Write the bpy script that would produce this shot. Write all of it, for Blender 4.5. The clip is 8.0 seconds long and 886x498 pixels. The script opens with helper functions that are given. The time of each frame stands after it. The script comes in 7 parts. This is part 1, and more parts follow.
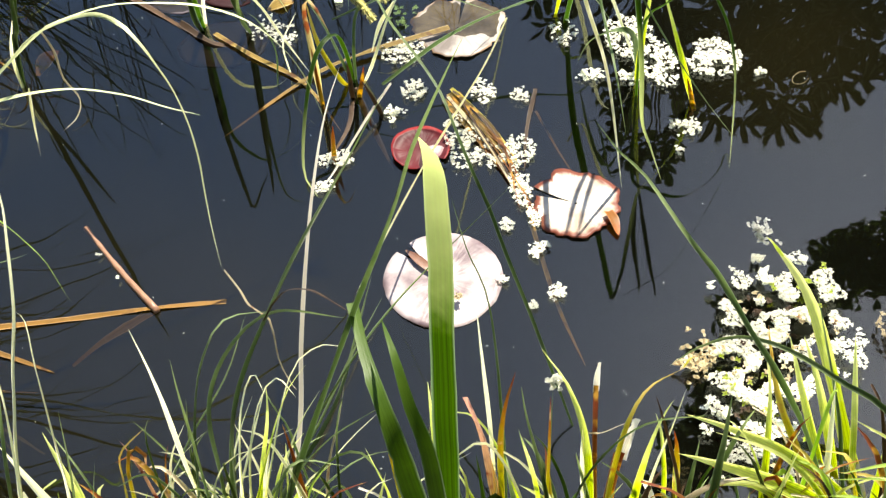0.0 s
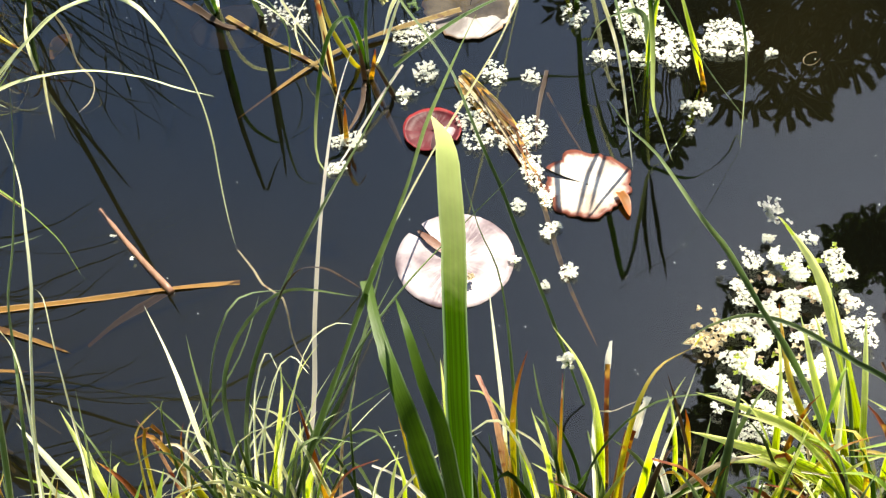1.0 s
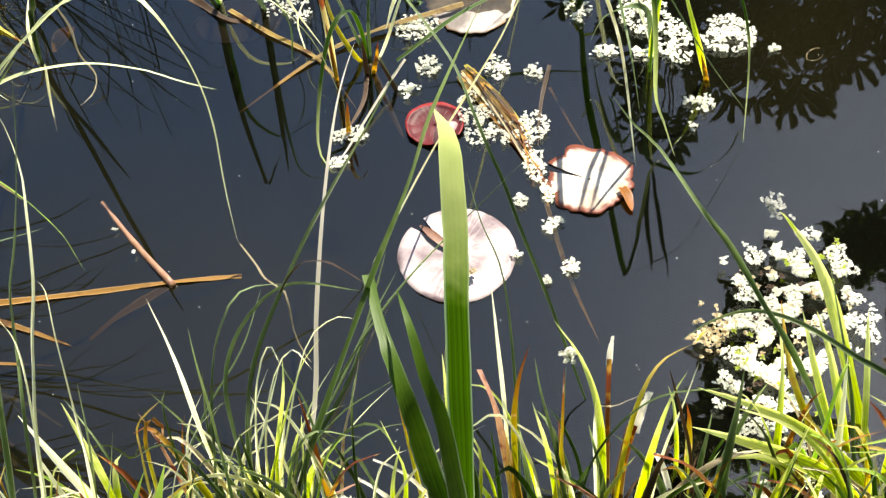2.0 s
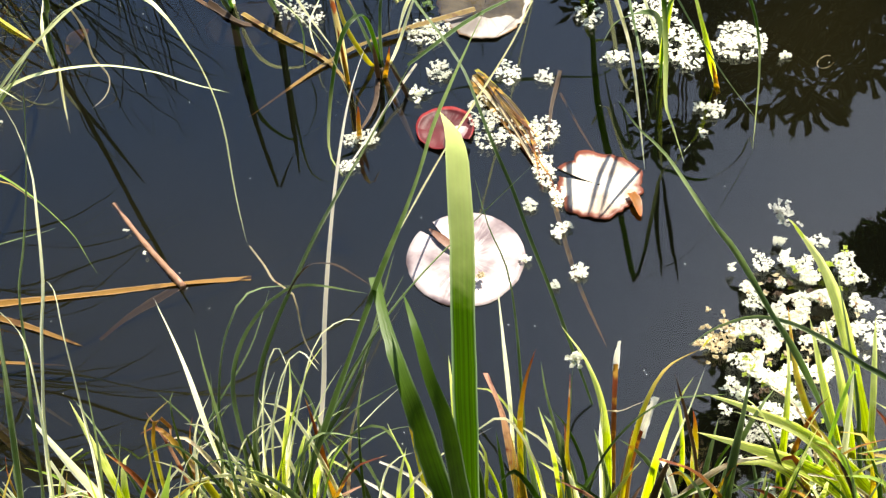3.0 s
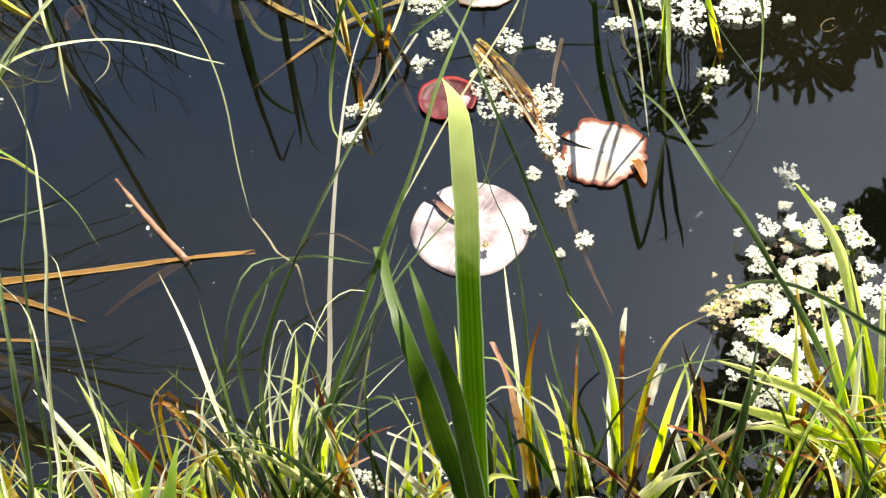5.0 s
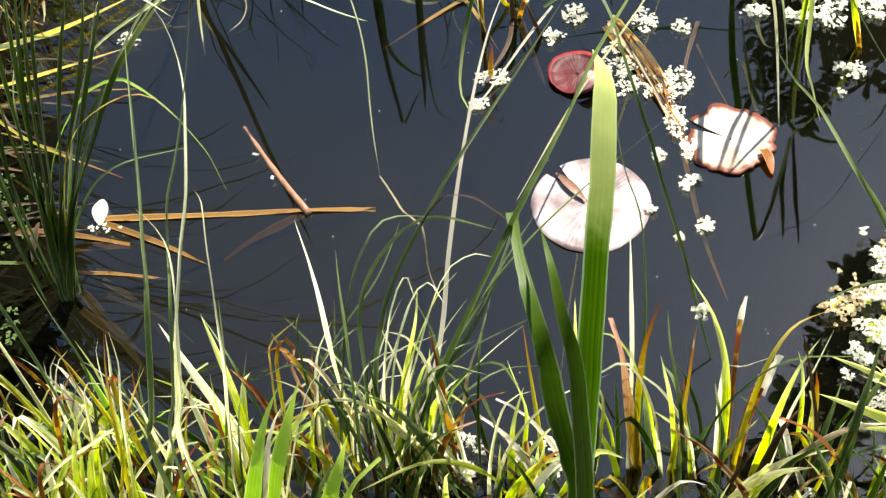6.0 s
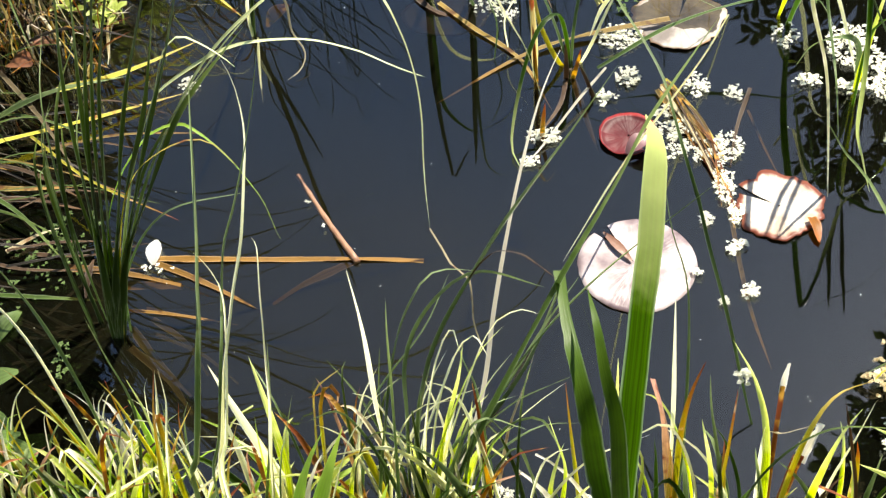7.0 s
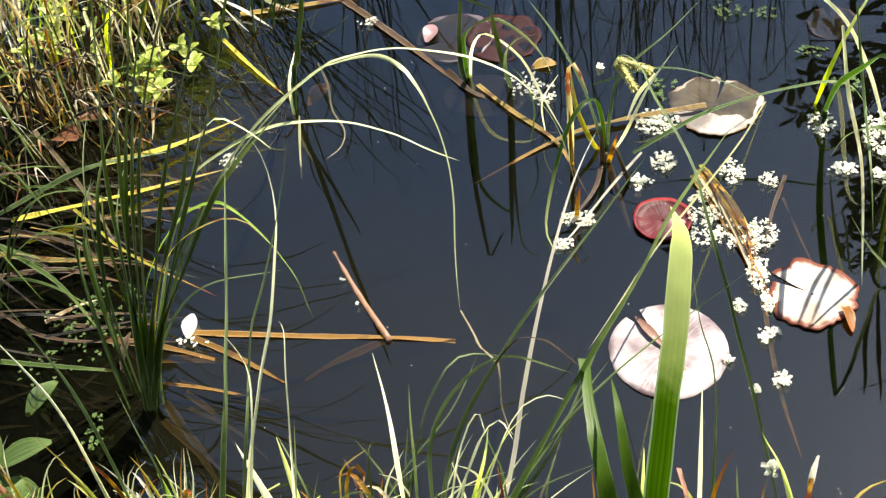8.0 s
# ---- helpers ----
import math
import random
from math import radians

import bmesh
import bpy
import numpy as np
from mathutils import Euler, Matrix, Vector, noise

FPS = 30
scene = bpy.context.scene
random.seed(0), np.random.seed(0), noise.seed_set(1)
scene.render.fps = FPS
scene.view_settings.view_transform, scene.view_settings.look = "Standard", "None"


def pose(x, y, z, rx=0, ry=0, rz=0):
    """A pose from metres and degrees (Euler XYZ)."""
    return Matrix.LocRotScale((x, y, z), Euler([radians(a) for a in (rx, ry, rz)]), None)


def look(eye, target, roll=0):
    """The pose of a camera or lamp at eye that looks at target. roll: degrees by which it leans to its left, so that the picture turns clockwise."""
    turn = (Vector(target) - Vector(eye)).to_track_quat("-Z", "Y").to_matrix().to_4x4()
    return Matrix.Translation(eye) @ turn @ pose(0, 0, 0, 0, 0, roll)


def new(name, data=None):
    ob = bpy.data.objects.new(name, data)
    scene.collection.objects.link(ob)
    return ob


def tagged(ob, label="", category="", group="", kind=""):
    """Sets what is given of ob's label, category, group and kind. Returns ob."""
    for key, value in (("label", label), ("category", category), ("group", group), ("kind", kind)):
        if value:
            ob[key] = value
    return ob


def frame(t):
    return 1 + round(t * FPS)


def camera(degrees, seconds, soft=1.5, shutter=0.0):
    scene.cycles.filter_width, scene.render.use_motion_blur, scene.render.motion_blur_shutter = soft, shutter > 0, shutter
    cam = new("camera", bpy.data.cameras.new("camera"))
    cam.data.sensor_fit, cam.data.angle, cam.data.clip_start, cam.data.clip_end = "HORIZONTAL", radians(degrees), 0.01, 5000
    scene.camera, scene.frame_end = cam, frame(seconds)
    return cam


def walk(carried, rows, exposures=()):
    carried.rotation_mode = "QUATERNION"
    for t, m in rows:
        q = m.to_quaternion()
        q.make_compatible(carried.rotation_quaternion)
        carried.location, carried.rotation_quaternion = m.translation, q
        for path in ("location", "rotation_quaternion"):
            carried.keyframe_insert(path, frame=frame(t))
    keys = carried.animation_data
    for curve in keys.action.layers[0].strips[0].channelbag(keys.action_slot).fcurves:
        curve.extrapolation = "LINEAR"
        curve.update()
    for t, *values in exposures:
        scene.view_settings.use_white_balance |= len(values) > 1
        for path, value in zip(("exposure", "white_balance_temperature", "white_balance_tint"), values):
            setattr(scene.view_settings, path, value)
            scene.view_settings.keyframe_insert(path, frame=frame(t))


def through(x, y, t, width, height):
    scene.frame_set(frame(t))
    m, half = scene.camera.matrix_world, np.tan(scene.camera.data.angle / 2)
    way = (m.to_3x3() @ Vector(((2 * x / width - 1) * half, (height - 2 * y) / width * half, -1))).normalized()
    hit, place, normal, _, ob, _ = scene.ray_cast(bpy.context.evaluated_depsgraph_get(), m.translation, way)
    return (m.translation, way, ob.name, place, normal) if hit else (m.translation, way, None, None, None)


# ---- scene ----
cam = camera(37, 8.0, soft=1.3)
PATH = [
    (0, (0.0034, 0.0159, 1.6148), (0.0519, 1.2982, 0.0000), -5.724),
    (0.5, (0.0031, 0.0071, 1.6170), (0.0387, 1.2813, 0.0000), -6.057),
    (1, (-0.0002, 0.0029, 1.6191), (0.0291, 1.2636, 0.0000), -6.478),
    (1.5, (-0.0039, 0.0051, 1.6157), (0.0277, 1.2501, 0.0000), -6.354),
    (3, (0.0061, -0.0038, 1.6217), (0.0120, 1.2631, 0.0000), -6.586),
    (3.5, (0.0000, 0.0000, 1.6200), (-0.0000, 1.2657, -0.0000), -7.000),
    (4, (0.0058, -0.0052, 1.6237), (0.0070, 1.2595, 0.0000), -8.043),
    (4.2, (0.0144, -0.0024, 1.6206), (0.0271, 1.2567, 0.0000), -8.314),
    (5.3, (-0.0053, -0.0077, 1.6112), (-0.0318, 1.1775, 0.0000), -7.473),
    (5.5, (-0.0143, -0.0140, 1.6116), (-0.0778, 1.1596, 0.0000), -7.911),
    (6, (-0.0365, -0.0141, 1.6159), (-0.1826, 1.1683, 0.0000), -8.475),
    (6.5, (-0.0430, -0.0198, 1.6267), (-0.2362, 1.2067, 0.0000), -8.306),
    (7, (-0.0403, -0.0261, 1.6365), (-0.2588, 1.2747, 0.0000), -8.032),
    (7.5, (-0.0352, -0.0294, 1.6556), (-0.2952, 1.3664, 0.0000), -8.085),
    (8, (-0.0202, -0.0222, 1.6563), (-0.3268, 1.4463, 0.0000), -8.469),
]
walk(cam, [(t, look(eye, target, roll)) for t, eye, target, roll in PATH])

# ---- light ----
SUN_EL, SUN_AZ = radians(58), radians(38)
SUN_DIR = Vector((math.cos(SUN_EL) * math.sin(SUN_AZ), math.cos(SUN_EL) * math.cos(SUN_AZ), math.sin(SUN_EL)))
world = bpy.data.worlds.new("sky")
scene.world = world
world.use_nodes = True
wn = world.node_tree
sky = wn.nodes.new("ShaderNodeTexSky")
sky.sky_type, sky.sun_disc = "NISHITA", False
sky.sun_elevation, sky.sun_rotation = SUN_EL, SUN_AZ
sky.air_density, sky.dust_density, sky.ozone_density = 1.0, 1.0, 3.6
background = next(n for n in wn.nodes if n.type == "BACKGROUND")
background.inputs["Strength"].default_value = 0.096
wn.links.new(sky.outputs[0], background.inputs["Color"])
sun = new("sun", bpy.data.lights.new("sun", "SUN"))
sun.data.energy, sun.data.angle, sun.data.color = 5.0, radians(0.53), (1.0, 0.915, 0.77)
sun.matrix_world = look(SUN_DIR * 40, (0, 0, 0))
scene.view_settings.exposure = 1.42


# ---- materials ----
def nodes_of(name):
    m = bpy.data.materials.new(name)
    m.use_nodes = True
    m.node_tree.nodes.clear()
    return m, m.node_tree.nodes, m.node_tree.links


def ramp(nodes, *stops):
    r = nodes.new("ShaderNodeValToRGB")
    while len(r.color_ramp.elements) < len(stops):
        r.color_ramp.elements.new(0.5)
    for e, (p, c) in zip(r.color_ramp.elements, stops):
        e.position, e.color = p, (*c, 1)
    return r


def mixed(nodes, links, a, b, fac):
    n = nodes.new("ShaderNodeMix")
    n.data_type = "RGBA"
    for sock, v in ((n.inputs[6], a), (n.inputs[7], b)):
        if isinstance(v, tuple):
            sock.default_value = (*v, 1)
        else:
            links.new(v, sock)
    if isinstance(fac, float):
        n.inputs[0].default_value = fac
    else:
        links.new(fac, n.inputs[0])
    return n.outputs[2]


def noise_of(nodes, links, scale, detail=3.0, vec=None, stretch=None):
    n = nodes.new("ShaderNodeTexNoise")
    n.inputs["Scale"].default_value, n.inputs["Detail"].default_value = scale, detail
    if vec is None:
        vec = nodes.new("ShaderNodeTexCoord").outputs["Object"]
    if stretch:
        k = nodes.new("ShaderNodeMapping")
        k.inputs["Scale"].default_value = stretch
        links.new(vec, k.inputs["Vector"])
        vec = k.outputs[0]
    links.new(vec, n.inputs["Vector"])
    return n.outputs["Fac"]


def leaf_material(name, base, tip, spot, through=0.45, rough=0.4, dark=0.6, spotty=0.62, tip_from=0.55, spec=0.22, tip_to=1.0, rim=0.16, uneven=0.18):
    """A leaf blade: veins along it, edges painted as if sunlit, a second colour towards the tip, spots, and light
    through it.
    """
    m, nodes, links = nodes_of(name)
    uv = nodes.new("ShaderNodeUVMap")
    sep = nodes.new("ShaderNodeSeparateXYZ")
    links.new(uv.outputs[0], sep.inputs[0])
    info = nodes.new("ShaderNodeObjectInfo")
    veins = noise_of(nodes, links, 14, 2, uv.outputs[0], (0.75, 0.035, 1))
    blot = noise_of(nodes, links, 38, 4)
    streak = ramp(nodes, (0.36, (0, 0, 0)), (0.64, (1, 1, 1)))
    links.new(veins, streak.inputs[0])
    body = mixed(nodes, links, tuple(c * dark for c in base), tuple(min(c * 1.12, 0.9) for c in base), streak.outputs[0])
    # bright sunlit edges put into the colour
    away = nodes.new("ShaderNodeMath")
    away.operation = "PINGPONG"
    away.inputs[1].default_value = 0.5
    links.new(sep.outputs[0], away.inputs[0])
    lit_margin = ramp(nodes, (0.03, (0.7, 0.7, 0.7)), (0.1, (0, 0, 0)))
    links.new(away.outputs[0], lit_margin.inputs[0])
    body = mixed(nodes, links, body, tuple(min(c * (1 + 3.7 * rim) + rim, 0.85) for c in base), lit_margin.outputs[0])
    shift = nodes.new("ShaderNodeHueSaturation")
    vary = nodes.new("ShaderNodeMapRange")
    vary.inputs[3].default_value, vary.inputs[4].default_value = 0.6, 1.3
    links.new(info.outputs["Random"], vary.inputs[0])
    links.new(vary.outputs[0], shift.inputs["Value"])
    links.new(body, shift.inputs["Color"])
    # tip colour; on iris and arching leaves it paints sunlight on the upper part
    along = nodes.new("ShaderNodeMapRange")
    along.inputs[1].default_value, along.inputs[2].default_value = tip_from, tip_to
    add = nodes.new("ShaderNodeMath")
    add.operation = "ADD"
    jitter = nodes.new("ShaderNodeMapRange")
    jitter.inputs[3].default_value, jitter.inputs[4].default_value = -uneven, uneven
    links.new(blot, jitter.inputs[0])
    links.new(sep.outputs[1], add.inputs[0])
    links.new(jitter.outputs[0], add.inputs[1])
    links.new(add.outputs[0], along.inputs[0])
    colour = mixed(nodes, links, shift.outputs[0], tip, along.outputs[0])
    edge = ramp(nodes, (spotty, (0, 0, 0)), (min(spotty + 0.09, 1), (1, 1, 1)))
    links.new(blot, edge.inputs[0])
    colour = mixed(nodes, links, colour, spot, edge.outputs[0])
    p = nodes.new("ShaderNodeBsdfPrincipled")
    p.inputs["Roughness"].default_value, p.inputs["Specular IOR Level"].default_value = rough, spec
    links.new(colour, p.inputs["Base Color"])
    bump = nodes.new("ShaderNodeBump")
    bump.inputs["Strength"].default_value, bump.inputs["Distance"].default_value = 0.6, 0.001
    links.new(veins, bump.inputs["Height"])
    links.new(bump.outputs[0], p.inputs["Normal"])
    t = nodes.new("ShaderNodeBsdfTranslucent")
    sat = nodes.new("ShaderNodeHueSaturation")
    sat.inputs["Saturation"].default_value, sat.inputs["Value"].default_value = 1.15, 1.5
    links.new(colour, sat.inputs["Color"])
    links.new(sat.outputs[0], t.inputs["Color"])
    mix = nodes.new("ShaderNodeMixShader")
    mix.inputs[0].default_value = through
    out = nodes.new("ShaderNodeOutputMaterial")
    links.new(p.outputs[0], mix.inputs[1])
    links.new(t.outputs[0], mix.inputs[2])
    links.new(mix.outputs[0], out.inputs[0])
    return m


def solid_material(name, a, b, scale=30, rough=0.6, bump_by=0.4, stretch=None, c=None, spec=0.5):
    m, nodes, links = nodes_of(name)
    big = noise_of(nodes, links, scale * 0.25, 3)
    fine = noise_of(nodes, links, scale, 5, None, stretch)
    colour = mixed(nodes, links, a, b, fine)
    if c:
        edge = ramp(nodes, (0.48, (0, 0, 0)), (0.62, (1, 1, 1)))
        links.new(big, edge.inputs[0])
        colour = mixed(nodes, links, colour, c, edge.outputs[0])
    p = nodes.new("ShaderNodeBsdfPrincipled")
    p.inputs["Roughness"].default_value, p.inputs["Specular IOR Level"].default_value = rough, spec
    links.new(colour, p.inputs["Base Color"])
    bump = nodes.new("ShaderNodeBump")
    bump.inputs["Strength"].default_value, bump.inputs["Distance"].default_value = bump_by, 0.003
    links.new(fine, bump.inputs["Height"])
    links.new(bump.outputs[0], p.inputs["Normal"])
    out = nodes.new("ShaderNodeOutputMaterial")
    links.new(p.outputs[0], out.inputs[0])
    return m


def pad_material(name, middle, blotch, rim, rough=0.28, rim_at=0.86, rim_soft=0.08, coat=0.3, spec=0.5, patches=15, rays=0.5):
    """A lily pad: UV is (angle, radius)."""
    m, nodes, links = nodes_of(name)
    uv = nodes.new("ShaderNodeUVMap")
    sep = nodes.new("ShaderNodeSeparateXYZ")
    links.new(uv.outputs[0], sep.inputs[0])
    blot = noise_of(nodes, links, patches, 4)
    fine = noise_of(nodes, links, 140, 4)
    ray = noise_of(nodes, links, 9, 2, uv.outputs[0], (5, 0.15, 1))
    r1 = ramp(nodes, (0.42, (0, 0, 0)), (0.6, (1, 1, 1)))
    links.new(blot, r1.inputs[0])
    colour = mixed(nodes, links, middle, blotch, r1.outputs[0])
    r2 = ramp(nodes, (0.35, (0, 0, 0)), (0.7, (rays, rays, rays)))
    links.new(ray, r2.inputs[0])
    colour = mixed(nodes, links, colour, blotch, r2.outputs[0])
    add = nodes.new("ShaderNodeMath")
    add.operation = "MULTIPLY_ADD"
    add.inputs[1].default_value = 0.22
    links.new(blot, add.inputs[0])
    links.new(sep.outputs[1], add.inputs[2])
    third = nodes.new("ShaderNodeMath")
    third.operation = "MULTIPLY"
    third.inputs[1].default_value = 0.7
    links.new(add.outputs[0], third.inputs[0])
    r3 = ramp(nodes, ((rim_at + 0.11 - rim_soft) * 0.7, (0, 0, 0)), ((rim_at + 0.11 + rim_soft) * 0.7, (1, 1, 1)))
    links.new(third.outputs[0], r3.inputs[0])
    colour = mixed(nodes, links, colour, rim, r3.outputs[0])
    p = nodes.new("ShaderNodeBsdfPrincipled")
    p.inputs["Roughness"].default_value, p.inputs["Specular IOR Level"].default_value = rough, spec
    p.inputs["Coat Weight"].default_value, p.inputs["Coat Roughness"].default_value = coat, 0.2
    links.new(colour, p.inputs["Base Color"])
    mul = nodes.new("ShaderNodeMath")
    mul.operation = "MULTIPLY_ADD"
    mul.inputs[1].default_value = 0.35
    links.new(fine, mul.inputs[0])
    links.new(ray, mul.inputs[2])
    bump = nodes.new("ShaderNodeBump")
    bump.inputs["Strength"].default_value, bump.inputs["Distance"].default_value = 0.5, 0.002
    links.new(mul.outputs[0], bump.inputs["Height"])
    links.new(bump.outputs[0], p.inputs["Normal"])
    out = nodes.new("ShaderNodeOutputMaterial")
    links.new(p.outputs[0], out.inputs[0])
    return m


def water_material():
    """Still, turbid pond water: a mirror by Fresnel over a murky, half clear body."""
    m, nodes, links = nodes_of("pond_water")
    clear = nodes.new("ShaderNodeBsdfTransparent")
    clear.inputs[0].default_value = (0.5, 0.46, 0.36, 1)
    murk = nodes.new("ShaderNodeBsdfDiffuse")
    cloud = noise_of(nodes, links, 2.2, 3)
    body = nodes.new("ShaderNodeMixShader")
    # a cloud of churned-up silt near the left bank, clear water elsewhere
    place = nodes.new("ShaderNodeTexCoord").outputs["Object"]
    nearest = None
    # second cloud paints veiling glare into the water, third the brown of mirrored leaves
    for centre, further in (((-0.42, 1.14, 0), 0.0), ((0.72, 1.62, 0), 0.22), ((-0.80, 1.70, 0), 0.2)):
        away = nodes.new("ShaderNodeVectorMath")
        away.operation = "DISTANCE"
        away.inputs[1].default_value = centre
        links.new(place, away.inputs[0])
        add = nodes.new("ShaderNodeMath")
        add.operation = "ADD"
        add.inputs[1].default_value = further
        links.new(away.outputs["Value"], add.inputs[0])
        if nearest:
            least = nodes.new("ShaderNodeMath")
            least.operation = "SMOOTH_MIN"
            least.inputs[2].default_value = 0.1
            links.new(nearest, least.inputs[0])
            links.new(add.outputs[0], least.inputs[1])
            nearest = least.outputs[0]
        else:
            nearest = add.outputs[0]
    ragged = nodes.new("ShaderNodeMath")
    ragged.operation = "MULTIPLY_ADD"
    ragged.inputs[1].default_value = -0.5
    links.new(cloud, ragged.inputs[0])
    links.new(nearest, ragged.inputs[2])
    silt_and_haze = nodes.new("ShaderNodeMapRange")
    silt_and_haze.interpolation_type = "SMOOTHSTEP"
    for k, v in enumerate((-0.1, 0.42, 0.30, 0.10)):
        silt_and_haze.inputs[k + 1].default_value = v
    links.new(ragged.outputs[0], silt_and_haze.inputs[0])
    links.new(silt_and_haze.outputs[0], body.inputs[0])
    clouded = nodes.new("ShaderNodeMapRange")
    clouded.inputs[1].default_value, clouded.inputs[2].default_value = 0.10, 0.30
    links.new(silt_and_haze.outputs[0], clouded.inputs[0])
    brown = mixed(nodes, links, (0.0145, 0.0128, 0.0050), (0.021, 0.0188, 0.0078), cloud)
    olive = mixed(nodes, links, (0.009, 0.011, 0.0065), (0.016, 0.0185, 0.011), cloud)
    links.new(mixed(nodes, links, olive, brown, clouded.outputs[0]), murk.inputs[0])
    links.new(clear.outputs[0], body.inputs[1])
    links.new(murk.outputs[0], body.inputs[2])
    gloss = nodes.new("ShaderNodeBsdfGlossy")
    gloss.inputs["Roughness"].default_value = 0.0
    gloss.inputs["Color"].default_value = (0.88, 0.95, 0.97, 1)
    # a slow swell with a finer ripple on it
    wave = nodes.new("ShaderNodeMath")
    wave.operation = "MULTIPLY_ADD"
    wave.inputs[1].default_value = 0.05
    links.new(noise_of(nodes, links, 38, 2), wave.inputs[0])
    links.new(noise_of(nodes, links, 7, 2), wave.inputs[2])
    bump = nodes.new("ShaderNodeBump")
    bump.inputs["Strength"].default_value, bump.inputs["Distance"].default_value = 0.08, 0.004
    links.new(wave.outputs[0], bump.inputs["Height"])
    links.new(bump.outputs[0], gloss.inputs["Normal"])
    fresnel = nodes.new("ShaderNodeFresnel")
    fresnel.inputs["IOR"].default_value = 1.56
    mix = nodes.new("ShaderNodeMixShader")
    links.new(fresnel.outputs[0], mix.inputs[0])
    links.new(body.outputs[0], mix.inputs[1])
    links.new(gloss.outputs[0], mix.inputs[2])
    out = nodes.new("ShaderNodeOutputMaterial")
    links.new(mix.outputs[0], out.inputs[0])
    return m


